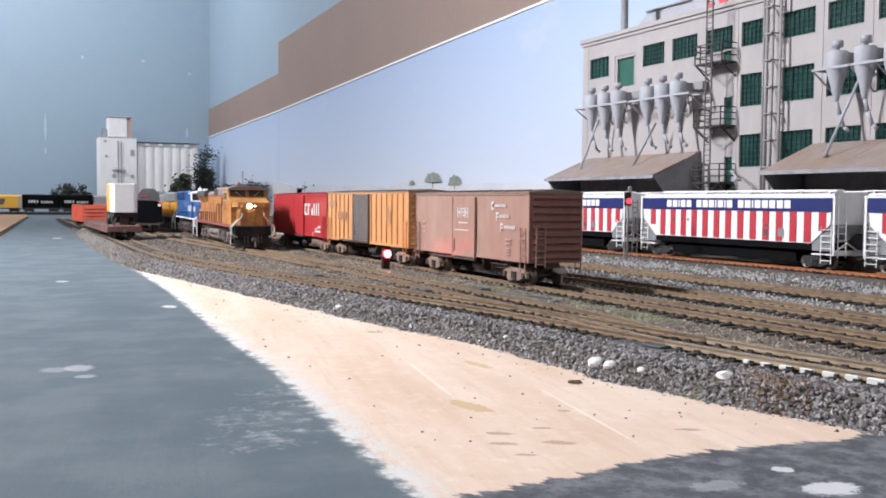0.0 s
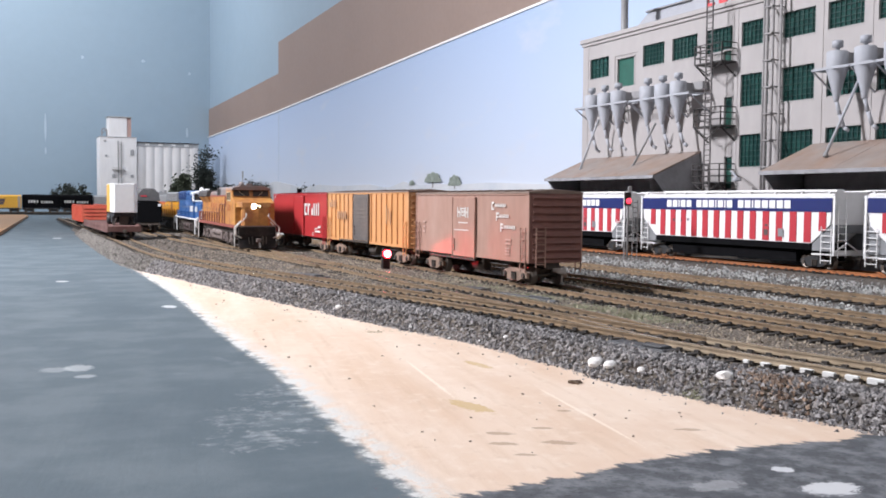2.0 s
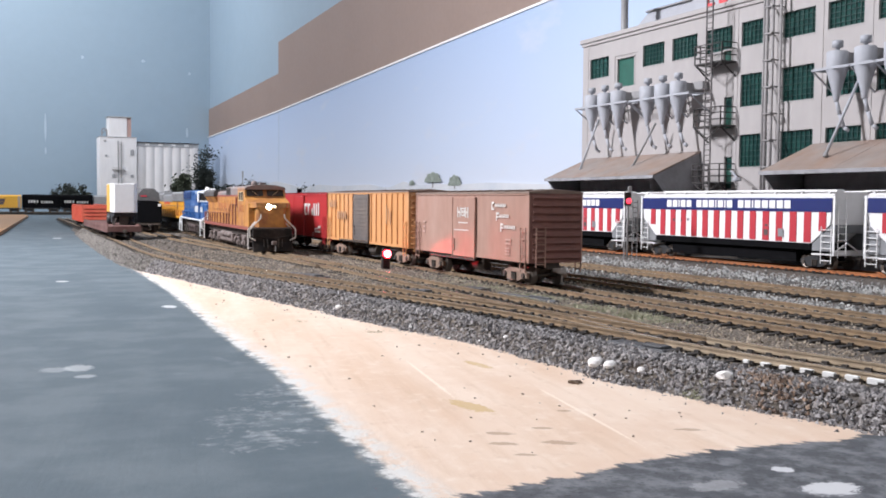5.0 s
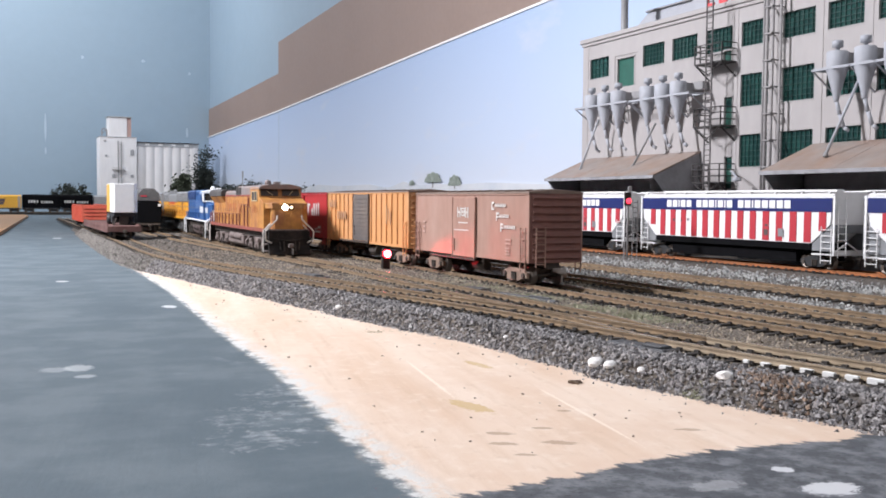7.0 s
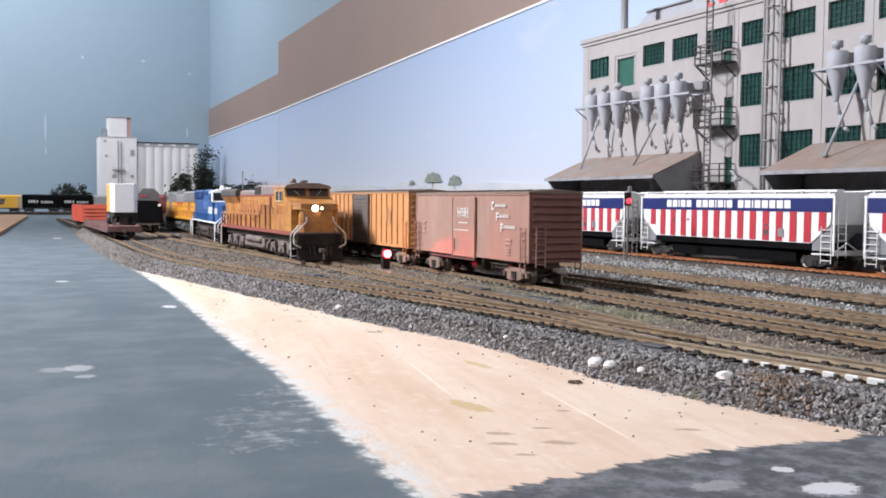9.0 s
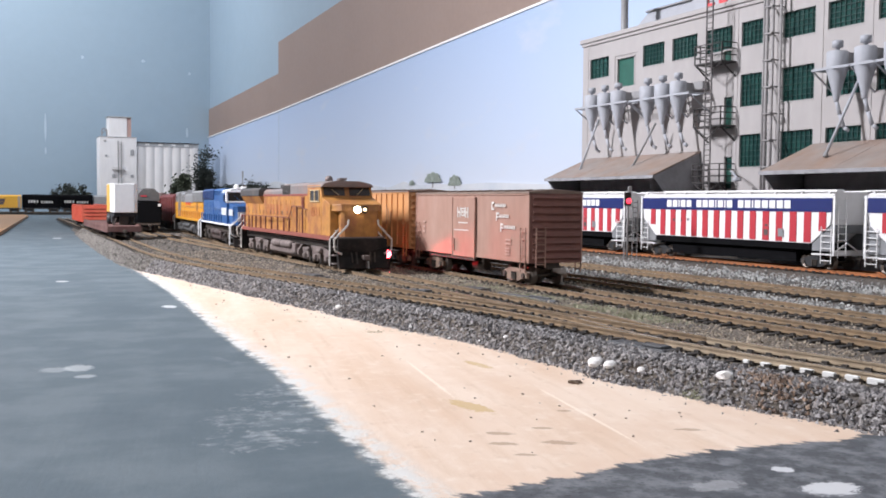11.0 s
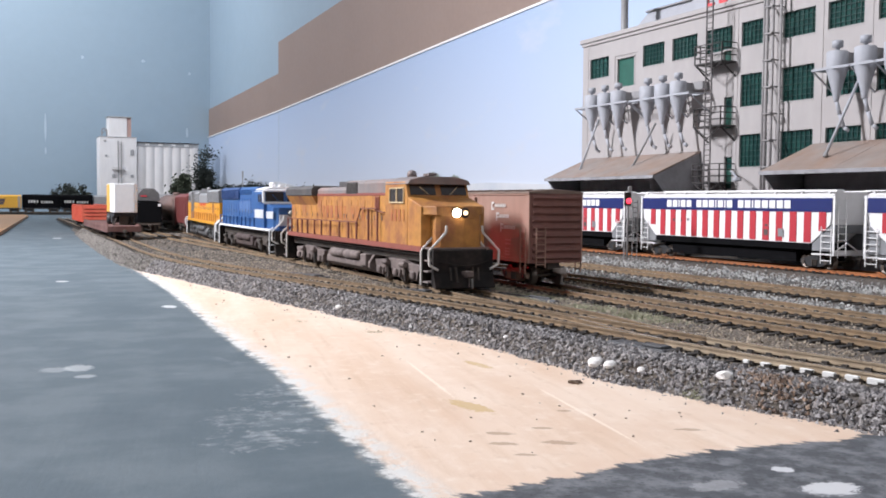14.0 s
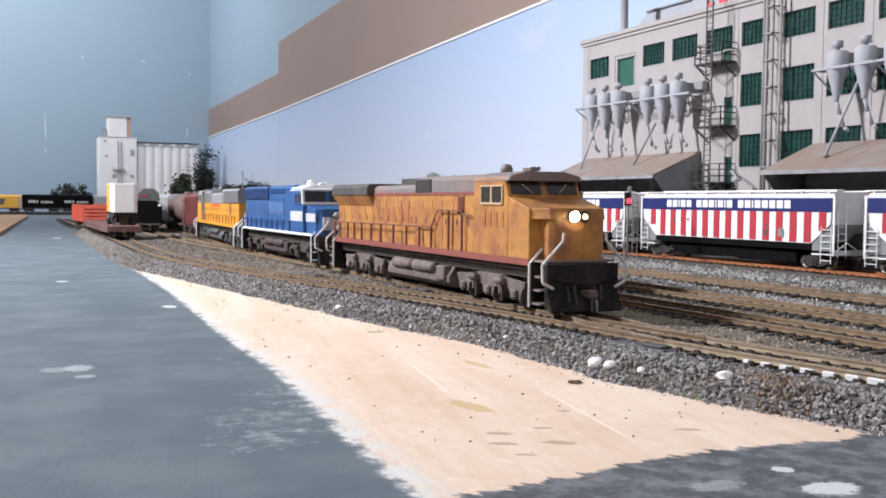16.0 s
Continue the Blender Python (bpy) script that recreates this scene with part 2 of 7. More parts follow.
DARK_EDGE = [(-1.0, 0.14), (0.060, 0.150), (0.0837, 0.1526), (0.100, 0.156), (0.1274, 0.1597), (0.150, 0.158), (0.1698, 0.1555), (0.20, 0.161), (0.26, 0.165), (1.0, 0.17)]


def along(points, t, key, val):
    for p, q in zip(points, points[1:]):
        if t <= q[key]:
            k = (t - p[key]) / (q[key] - p[key])
            return p[val] + (q[val] - p[val]) * k
    return points[-1][val]


def board_material():
    """Bare plywood, grey paint with a plastered, broken edge, and dark brushed paint in the foreground."""
    m = bpy.data.materials.new("board_surface")
    m.use_nodes = True
    nt = m.node_tree
    b = nt.nodes["Principled BSDF"]
    b.inputs["Specular IOR Level"].default_value = 0.22
    tc = nt.nodes.new("ShaderNodeTexCoord")
    co = tc.outputs["Object"]

    def link(value, socket):
        if isinstance(value, (int, float)):
            socket.default_value = value
        else:
            nt.links.new(value, socket)

    def noise_(scale, detail=4, rough=0.55, stretch=(1, 1, 1), turn=0.0):
        ro = nt.nodes.new("ShaderNodeMapping")
        ro.inputs["Rotation"].default_value = (0, 0, radians(-turn))
        nt.links.new(co, ro.inputs["Vector"])
        mp = nt.nodes.new("ShaderNodeVectorMath")
        mp.operation = "MULTIPLY"
        mp.inputs[1].default_value = stretch
        nt.links.new(ro.outputs[0], mp.inputs[0])
        n = nt.nodes.new("ShaderNodeTexNoise")
        n.inputs["Scale"].default_value, n.inputs["Detail"].default_value, n.inputs["Roughness"].default_value = scale, detail, rough
        nt.links.new(mp.outputs[0], n.inputs["Vector"])
        return n.outputs["Fac"]

    def op(kind, p, q=0.0, r=0.0):
        n = nt.nodes.new("ShaderNodeMath")
        n.operation = kind
        link(p, n.inputs[0])
        link(q, n.inputs[1])
        link(r, n.inputs[2])
        return n.outputs[0]

    def step(v, lo, hi, to=1.0):
        n = nt.nodes.new("ShaderNodeMapRange")
        n.interpolation_type = "SMOOTHSTEP"
        link(v, n.inputs["Value"])
        n.inputs["From Min"].default_value, n.inputs["From Max"].default_value, n.inputs["To Max"].default_value = lo, hi, to
        return n.outputs[0]

    def mix(f, p, q):
        n = nt.nodes.new("ShaderNodeMix")
        n.data_type = "RGBA"
        link(f, n.inputs["Factor"])
        for v, k in ((p, "A"), (q, "B")):
            if isinstance(v, tuple):
                n.inputs[k].default_value = (*v, 1)
            else:
                nt.links.new(v, n.inputs[k])
        return n.outputs["Result"]

    def spot(x, y, w, h, turn=0.0):
        """1 inside a ragged ellipse, 0 outside."""
        mp = nt.nodes.new("ShaderNodeMapping")
        mp.vector_type = "TEXTURE"
        mp.inputs["Location"].default_value, mp.inputs["Rotation"].default_value = (x, y, 0), (0, 0, radians(turn))
        mp.inputs["Scale"].default_value = (w, h, 1)
        nt.links.new(co, mp.inputs["Vector"])
        ln = nt.nodes.new("ShaderNodeVectorMath")
        ln.operation = "LENGTH"
        nt.links.new(mp.outputs[0], ln.inputs[0])
        return step(op("MULTIPLY_ADD", ragged_n, -1.6, op("ADD", ln.outputs["Value"], 0.55)), 0.85, 0.55)

    def attr(name):
        n = nt.nodes.new("ShaderNodeAttribute")
        n.attribute_name = name
        return n.outputs["Fac"]

    ragged_n = noise_(700, 5, 0.7)
    mid_n = noise_(150, 5, 0.65)
    wide_n = noise_(30, 5, 0.6)
    # plywood: long fibres and broad figure
    fibre = noise_(260, 6, 0.65, (1, 0.07, 1), -10.5)
    figure = noise_(40, 4, 0.6, (1, 0.14, 1), -10.5)
    wood = mix(step(figure, 0.35, 0.68), (0.73, 0.585, 0.475), (0.65, 0.475, 0.355))
    wood = mix(step(fibre, 0.50, 0.74, 0.38), wood, (0.54, 0.38, 0.265))
    wood = mix(step(mid_n, 0.52, 0.74, 0.5), wood, (0.78, 0.67, 0.57))
    wood = mix(step(wide_n, 0.50, 0.72, 0.45), wood, (0.63, 0.45, 0.34))
    for x, y, w, h, turn in ((0.1086, 0.2189, 0.0095, 0.0030, -80), (0.1388, 0.2740, 0.0085, 0.0022, -86)):
        wood = mix(op("MULTIPLY", spot(x, y, w, h, turn), 0.7), wood, (0.50, 0.34, 0.14))
    for x, y, w, h in ((0.1020, 0.1901, 0.0032, 0.0015), (0.0982, 0.1818, 0.0034, 0.0014), (0.1100, 0.1779, 0.0040, 0.0018), (0.1441, 0.1766, 0.0032, 0.0014), (0.1135, 0.1910, 0.0026, 0.0011), (0.0982, 0.1719, 0.0024, 0.0010), (0.128, 0.205, 0.002, 0.0012)):
        wood = mix(op("MULTIPLY", spot(x, y, w, h, -30), 0.6), wood, (0.30, 0.20, 0.13))
    for x, y, h in ((0.1309, 0.2000, 0.032), (0.1150, 0.2600, 0.03)):
        wood = mix(op("MULTIPLY", spot(x, y, 0.0006, h, -10.5), 0.6), wood, (0.86, 0.74, 0.62))
    wood = mix(step(noise_(95, 6, 0.75, (1, 0.45, 1), -14), 0.52, 0.74, 0.40), wood, (0.80, 0.70, 0.61))
    wood = mix(step(noise_(330, 5, 0.7, (1, 0.5, 1), -10.5), 0.54, 0.74, 0.38), wood, (0.53, 0.375, 0.275))
    # grey paint
    grey = mix(step(wide_n, 0.40, 0.64, 0.9), (0.100, 0.127, 0.146), (0.140, 0.168, 0.186))
    grey = mix(step(noise_(12, 5, 0.6, (1, 1, 1)), 0.50, 0.7, 0.6), grey, (0.082, 0.106, 0.126))
    grey = mix(step(noise_(55, 6, 0.7, (1, 0.5, 1), 30), 0.60, 0.78, 0.4), grey, (0.26, 0.29, 0.31))
    for x, y, w, h in ((0.0600, 0.2250, 0.016, 0.016), (0.0520, 0.2060, 0.014, 0.010), (0.0700, 0.2500, 0.012, 0.016)):
        grey = mix(op("MULTIPLY", spot(x, y, w, h), step(noise_(160, 6, 0.75), 0.45, 0.75, 0.55)), grey, (0.52, 0.54, 0.55))
    grey = mix(step(noise_(420, 3, 0.6), 0.70, 0.78, 0.6), grey, (0.06, 0.075, 0.09))
    # pale scuffs, and glints of light painted into the grey as pale spots
    for x, y, w, h, k in ((0.0219, 0.3143, 0.0042, 0.0060, 0.4), (0.0155, 0.3137, 0.0045, 0.0045, 0.25), (0.0224, 0.2988, 0.0030, 0.0030, 0.35), (0.0359, 0.6483, 0.0040, 0.0050, 0.7), (0.0749, 0.4796, 0.0035, 0.0060, 0.85), (0.0693, 1.3531, 0.006, 0.020, 0.5), (0.1641, 2.757, 0.010, 0.04, 0.6)):
        grey = mix(op("MULTIPLY", spot(x, y, w, h), k), grey, (0.62, 0.63, 0.63))
    # paint edge with plaster
    d = attr("paint_edge")
    e = op("MULTIPLY_ADD", op("SUBTRACT", mid_n, 0.5), 0.0055, op("MULTIPLY_ADD", op("SUBTRACT", ragged_n, 0.5), 0.0018, d))
    col = mix(step(e, 0.0014, -0.0012), wood, grey)
    pos = nt.nodes.new("ShaderNodeSeparateXYZ")
    nt.links.new(co, pos.inputs[0])
    worked = step(pos.outputs["Y"], 0.80, 0.62)
    near = op("MULTIPLY", worked, op("MULTIPLY", step(e, -0.0030, -0.0004), step(e, 0.0090, 0.0022)))
    patch = step(op("MULTIPLY_ADD", ragged_n, 0.55, mid_n), 0.66, 0.86)
    col = mix(op("MULTIPLY", near, op("MULTIPLY_ADD", patch, 0.80, 0.16)), col, (0.66, 0.65, 0.625))
    crack = op("MULTIPLY", worked, op("MULTIPLY", step(e, -0.0034, -0.0024), step(e, -0.0006, -0.0018)))
    col = mix(op("MULTIPLY", crack, step(mid_n, 0.42, 0.58, 0.6)), col, (0.16, 0.165, 0.16))
    smear = op("MULTIPLY", op("MULTIPLY", op("MULTIPLY", worked, step(e, -0.010, -0.002), step(e, 0.018, 0.003))), step(noise_(90, 6, 0.75, (1, 0.35, 1), -14), 0.50, 0.72, 0.55))
    col = mix(smear, col, (0.78, 0.76, 0.73))
    # dark brushed paint
    dk = attr("dark_edge")
    streak = noise_(330, 3, 0.6, (1, 0.16, 1), 28)
    e2 = op("MULTIPLY_ADD", op("SUBTRACT", streak, 0.5), 0.011, op("MULTIPLY_ADD", op("SUBTRACT", ragged_n, 0.5), 0.004, dk))
    dark = mix(step(mid_n, 0.40, 0.66), (0.085, 0.089, 0.098), (0.185, 0.190, 0.203))
    dark = mix(step(ragged_n, 0.52, 0.70, 0.6), dark, (0.03, 0.031, 0.035))
    for x, y, w, h, k in ((0.1394, 0.1426, 0.0022, 0.0020, 0.9), (0.1383, 0.1293, 0.0060, 0.0040, 0.9), (0.120, 0.139, 0.006, 0.003, 0.3)):
        dark = mix(op("MULTIPLY", spot(x, y, w, h), k), dark, (0.60, 0.60, 0.61))
    col = mix(step(e2, -0.0006, 0.0010), col, dark)
    nt.links.new(col, b.inputs["Base Color"])
    rough = op("MULTIPLY_ADD", step(e, 0.0014, -0.0012), -0.06, 0.76)
    nt.links.new(rough, b.inputs["Roughness"])
    bp = nt.nodes.new("ShaderNodeBump")
    bp.inputs["Strength"].default_value, bp.inputs["Distance"].default_value = 0.35, 0.0006
    hgt = op("ADD", op("MULTIPLY", near, patch), op("MULTIPLY_ADD", ragged_n, 0.5, op("MULTIPLY", fibre, 0.5)))
    nt.links.new(hgt, bp.inputs["Height"])
    nt.links.new(bp.outputs[0], b.inputs["Normal"])
    return m


def board_surface():
    xs = [-0.9 + 0.1 * i for i in range(8)] + [-0.15 + 0.01 * i for i in range(41)] + [0.3, 0.4, 0.5, 0.6, WALL_X]
    ys = [-0.7, -0.4, -0.2] + [-0.1 + 0.01 * i for i in range(131)] + [1.25 + 0.05 * i for i in range(49)] + [WALL_Y]
    vs, paint, dark = [], [], []
    for y in ys:
        for x in xs:
            vs.append((x, y, 0.0006))
            paint.append(x - along(PLY_EDGE, y, 1, 0) if y < 3.33 else -0.1)
            dark.append(along(DARK_EDGE, x, 0, 1) - y if x > 0.062 else -0.05)
    nx = len(xs)
    faces = [(j * nx + i, j * nx + i + 1, (j + 1) * nx + i + 1, (j + 1) * nx + i) for j in range(len(ys) - 1) for i in range(nx - 1)]
    me = bpy.data.meshes.new("board_surface")
    me.from_pydata(vs, [], faces)
    for name, vals in (("paint_edge", paint), ("dark_edge", dark)):
        me.attributes.new(name, "FLOAT", "POINT").data.foreach_set("value", vals)
    me.materials.append(board_material())
    return tagged(new("board_surface", me), "plywood top with worn grey paint and a plastered edge", "board", kind="structure")


board_surface()

# crumbs and a wood shaving on the bare wood
rng = random.Random(9)
SCRAP = mat("dark_scrap", (0.15, 0.105, 0.075), 0.8, grain=0.3)
bm = bmesh.new()
for i in range(46):
    x, y = rng.uniform(0.085, 0.16), rng.uniform(0.17, 0.5)
    r = rng.uniform(0.00015, 0.0004)
    bm_box(bm, -r, r, -r * 0.6, r * 0.6, 0, r * 0.8, m=pose(x, y, 0.0006, 0, 0, rng.uniform(0, 180)))
for x, y, tilt in ((0.1509, 0.2353, -20), (0.1520, 0.2360, 40), (0.1496, 0.2347, -50)):
    bm_box(bm, -0.0016, 0.0016, -0.0004, 0.0004, 0, 0.0007, m=pose(x, y, 0.0006, 0, 8, tilt))
tagged(part("scraps", bm, SCRAP), "dark crumbs and a wood shaving on bare plywood", "scraps", kind="stuff")

# raised brown board at the far front edge
bm = bmesh.new()
bm_prism(bm, [(-0.9, 1.40), (-0.002, 1.44), (0.0019, 1.4633), (0.0743, 2.86), (0.07, 3.0), (-0.9, 3.0)], 0.0004, 0.0055, "z", bevel=0.0006)
tagged(part("side_board", bm, mat("tan_board", (0.37, 0.21, 0.105), 0.65, grain=0.1, scale=60, stain=(0.29, 0.16, 0.08), stain_amount=0.6, stain_scale=9)), "tan wooden board lying at the layout's front edge", "board")

# ---- tracks ----
def smooth(a, b, t):
    t = min(1.0, max(0.0, t))
    return a + (b - a) * t * t * (3 - 2 * t)


def main_x(y):
    """Across-position of the line that the running train follows."""
    if y < 0.31:
        return smooth(0.203, flat_x(y), (0.31 - y) / 0.07)
    return smooth(0.203, 0.234, (y - 0.78) / 0.62)


def spline(points):
    def f(y):
        if y <= points[0][0]:
            return points[0][1]
        for (y0, x0), (y1, x1) in zip(points, points[1:]):
            if y <= y1:
                return x0 + (x1 - x0) * (y - y0) / (y1 - y0)
        return points[-1][1]
    return lambda y: (f(y - 0.03) + f(y - 0.015) + f(y) + f(y + 0.015) + f(y + 0.03)) / 5


flat_x = spline([(0.05, 0.236), (0.15, 0.2148), (0.175, 0.2098), (0.19, 0.2062), (0.2066, 0.2028), (0.226, 0.1995), (0.25, 0.1975), (0.28, 0.1950), (0.33, 0.1885), (0.36, 0.184), (0.46, 0.164), (0.6, 0.137), (0.7, 0.1215), (0.82, 0.1165), (1.0, 0.119), (1.2, 0.1225), (2.2, 0.13)])
tank_x = spline([(0.55, 0.203), (0.66, 0.2), (0.9, 0.187), (1.1, 0.181), (1.3, 0.180), (2.2, 0.19)])
TIE_Z0, TIE_Z1 = 0.0054, 0.0079

tie_bm = bmesh.new()
bm_box(tie_bm, -0.015, 0.015, -0.0013, 0.0013, TIE_Z0, TIE_Z1, bevel=0.0002)
for s_ in (-0.00825, 0.00825):
    for d_ in (-0.00155, 0.00155):
        bm_box(tie_bm, s_ + d_ - 0.0005, s_ + d_ + 0.0005, -0.0009, 0.0009, TIE_Z1 - 0.0001, TIE_Z1 + 0.0007)
TIE_MESH = mesh_of("tie", tie_bm, TIE)


def track(fx, y0, y1, rail_mat, label, parts_to, rails=(-0.00825, 0.00825), skip=None, tie_mat=None):
    root = empty("track", pose(0, 0, 0), label, "railway track", "tracks of the yard")
    for d in rails:
        bm = bmesh.new()
        prof = [(-0.0010, TIE_Z1), (0.0010, TIE_Z1), (0.0010, TIE_Z1 + 0.0004), (0.0003, TIE_Z1 + 0.0007), (0.0003, RAIL - 0.0008), (0.00055, RAIL - 0.0006), (0.00055, RAIL), (-0.00055, RAIL), (-0.00055, RAIL - 0.0006), (-0.0003, RAIL - 0.0008), (-0.0003, TIE_Z1 + 0.0007), (-0.0010, TIE_Z1 + 0.0004)]
        prev = None
        n = max(2, int((y1 - y0) / 0.03))
        for i in range(n + 1):
            y = y0 + (y1 - y0) * i / n
            ring = [bm.verts.new((fx(y) + d + px, y, pz)) for px, pz in prof]
            if prev:
                for k in range(len(prof)):
                    bm.faces.new((prev[k], prev[(k + 1) % len(prof)], ring[(k + 1) % len(prof)], ring[k]))
            else:
                bm.faces.new(ring)
            prev = ring
        bm.faces.new(prev[::-1])
        rail_ob = part("rail", bm, rail_mat, root)
        if rail_mat is not RAIL_ORANGE:
            bm = bmesh.new()
            prev = None
            for i in range(n + 1):
                y = y0 + (y1 - y0) * i / n
                ring = [bm.verts.new((fx(y) + d + px, y, pz)) for px, pz in ((-0.0004, RAIL - 0.0001), (0.0004, RAIL - 0.0001), (0.0004, RAIL + 0.00012), (-0.0004, RAIL + 0.00012))]
                if prev:
                    for k in range(4):
                        bm.faces.new((prev[k], prev[(k + 1) % 4], ring[(k + 1) % 4], ring[k]))
                prev = ring
            part("railhead", bm, RAIL_HEAD, rail_ob, "worn shiny railhead")
    rest = bmesh.new()
    y = y0
    r = random.Random(int(y1 * 100) + int(fx(y1) * 1000))
    while y < y1:
        turn = math.degrees(math.atan2(fx(y + 0.01) - fx(y - 0.01), 0.02))
        m = pose(fx(y) + r.uniform(-0.0006, 0.0006), y, r.uniform(-0.0003, 0.0002), 0, 0, -turn + r.uniform(-1.5, 1.5))
        if skip is None or not skip(y):
            if y < parts_to:
                ob = shared("tie", TIE_MESH, root, m)
            else:
                bm_box(rest, -0.015, 0.015, -0.0013, 0.0013, TIE_Z0, TIE_Z1, m=m)
        y += 0.0064
    if len(rest.verts):
        tagged(part("tie_bed", rest, TIE, root), kind="stuff")
    else:
        rest.free()
    return root


track(main_x, 0.245, 3.0, RAIL_RUST, "weathered main track with brown rails on dark ties", 1.2)
track(flat_x, -0.05, 0.2449, RAIL_DUSTY, "track with dust-whitened rails at the ballast edge", 1.1)
track(flat_x, 0.245, 2.3, RAIL_RUST, "weathered diverging track with brown rails", 1.1)
track(tank_x, 0.62, 2.3, RAIL_RUST, "weathered middle siding with brown rails", 0.9)
track(lambda y: 0.2576, -0.30, 1.9, RAIL_RUST, "weathered siding under the boxcars", 1.0)
track(lambda y: 0.304, -0.30, 1.2, RAIL_RUST, "weathered empty yard track", 0.8)
track(lambda y: 0.368, -0.30, 1.5, RAIL_RUST, "empty yard track with brown rails", 0.7)
track(lambda y: 0.503, -0.30, 1.9, RAIL_ORANGE, "industry track with rusty orange rails beside the factory", 0.9)

# guard timbers and switch machines of the turnouts
PLATE = mat("switch_machine_grey", (0.06, 0.06, 0.065), 0.6, grain=0.2)
for x, y, w, l, tilt in ((0.168, 0.561, 0.006, 0.022, -8), (0.1842, 0.2490, 0.0042, 0.013, -8), (0.1915, 0.444, 0.0045, 0.012, -10), (0.2235, 0.445, 0.005, 0.014, 0), (0.228, 0.40, 0.0016, 0.024, -6), (0.214, 0.70, 0.002, 0.03, -4)):
    ob = empty("switch_machine", pose(x, y, 0.0055, 0, 0, -tilt), "dark grey switch machine lying beside a rail", "switch machine", "switch machines")
    piece(ob, "case", PLATE, (-w, w, -l, l, 0, 0.0026), bevel=0.0008)
    piece(ob, "cover", PLATE, (-w * 0.6, w * 0.6, -l * 0.8, -l * 0.1, 0.0026, 0.0034), bevel=0.0006)

# ---- ballast ----
EDGE = [(-0.3, 0.215), (0.10, 0.196), (0.15, 0.183), (0.19, 0.1709), (0.2247, 0.1591), (0.3007, 0.160), (0.3851, 0.142), (0.4734, 0.1292), (0.6237, 0.108), (0.7635, 0.0862), (0.9654, 0.0870), (1.22, 0.0930), (1.7, 0.108), (2.2, 0.15), (3.0, 0.26), (3.6, 0.30)]
edge_x = spline(EDGE)


def ground_z(x, y):
    e = edge_x(y) + 0.003 * noise.noise(Vector((0, y * 45, 2)))
    bed = smooth(0.0070, 0.0077, (y - 0.36) / 0.12)
    h = smooth(0.0, bed, (x - e) / 0.0105)
    if x > 0.44:
        h = smooth(bed, 0.0073, (x - 0.44) / 0.03)
    return h + 0.0004 * noise.noise(Vector((x * 90, y * 90, 1))) + 0.0003 * noise.noise(Vector((x * 400, y * 400, 4))) - (0.0005 if x < e else 0)


bm = bmesh.new()
ys = [-0.3 + 0.006 * i for i in range(240)] + [1.14 + 0.03 * i for i in range(86)]
us = [i / 90 for i in range(91)]
prev = None
for y in ys:
    x0 = edge_x(y) - 0.006
    row = [bm.verts.new((x0 + (WALL_X - 0.008 - x0) * (u ** 1.4), y, ground_z(x0 + (WALL_X - 0.008 - x0) * (u ** 1.4), y))) for u in us]
    if prev:
        for i in range(len(us) - 1):
            f = bm.faces.new((prev[i], prev[i + 1], row[i + 1], row[i]))
            f.smooth = True
    prev = row
tagged(part("ground", bm, BALLAST), "dirt and dark ballast roadbed under the yard tracks", "ballast", kind="structure")


def stone_material(name, lo, hi, accent):
    m = bpy.data.materials.new(name)
    m.use_nodes = True
    nt = m.node_tree
    b = nt.nodes["Principled BSDF"]
    b.inputs["Roughness"].default_value = 0.85
    g = nt.nodes.new("ShaderNodeNewGeometry")
    rp = nt.nodes.new("ShaderNodeValToRGB")
    rp.color_ramp.elements[0].color, rp.color_ramp.elements[1].color = (*lo, 1), (*hi, 1)
    e = rp.color_ramp.elements.new(0.93)
    e.color = (*accent, 1)
    nt.links.new(g.outputs["Random Per Island"], rp.inputs["Fac"])
    nt.links.new(rp.outputs[0], b.inputs["Base Color"])
    return m


def stones(name, label, spots, lo, hi, material):
    """Many small broken stones in one mesh. spots: (x, y, z)."""
    r = np.random.default_rng(len(spots))
    base = np.array([(1, 0, 0), (-1, 0, 0), (0, 1, 0), (0, -1, 0), (0, 0, 1), (0, 0, -1)], float)
    tris = np.array([(0, 2, 4), (2, 1, 4), (1, 3, 4), (3, 0, 4), (2, 0, 5), (1, 2, 5), (3, 1, 5), (0, 3, 5)])
    n = len(spots)
    size = r.uniform(lo, hi, (n, 1, 1)) * r.uniform(0.6, 1.2, (n, 1, 3))
    v = (base[None] * r.uniform(0.7, 1.25, (n, 6, 1)) + r.uniform(-0.25, 0.25, (n, 6, 3)))
    a = r.uniform(0, 6.28, n)
    c, s = np.cos(a), np.sin(a)
    v *= size
    x, y = v[:, :, 0] * c[:, None] - v[:, :, 1] * s[:, None], v[:, :, 0] * s[:, None] + v[:, :, 1] * c[:, None]
    t = r.uniform(-0.7, 0.7, n)
    c, s = np.cos(t)[:, None], np.sin(t)[:, None]
    x, z = x * c - v[:, :, 2] * s, x * s + v[:, :, 2] * c
    co = np.stack([x, y, z], 2) + np.array(spots)[:, None, :]
    faces = (tris[None] + (np.arange(n) * 6)[:, None, None]).reshape(-1, 3)
    me = bpy.data.meshes.new(name)
    me.from_pydata(co.reshape(-1, 3).tolist(), [], faces.tolist())
    me.materials.append(material)
    return tagged(new(name, me), label, "gravel", kind="stuff")


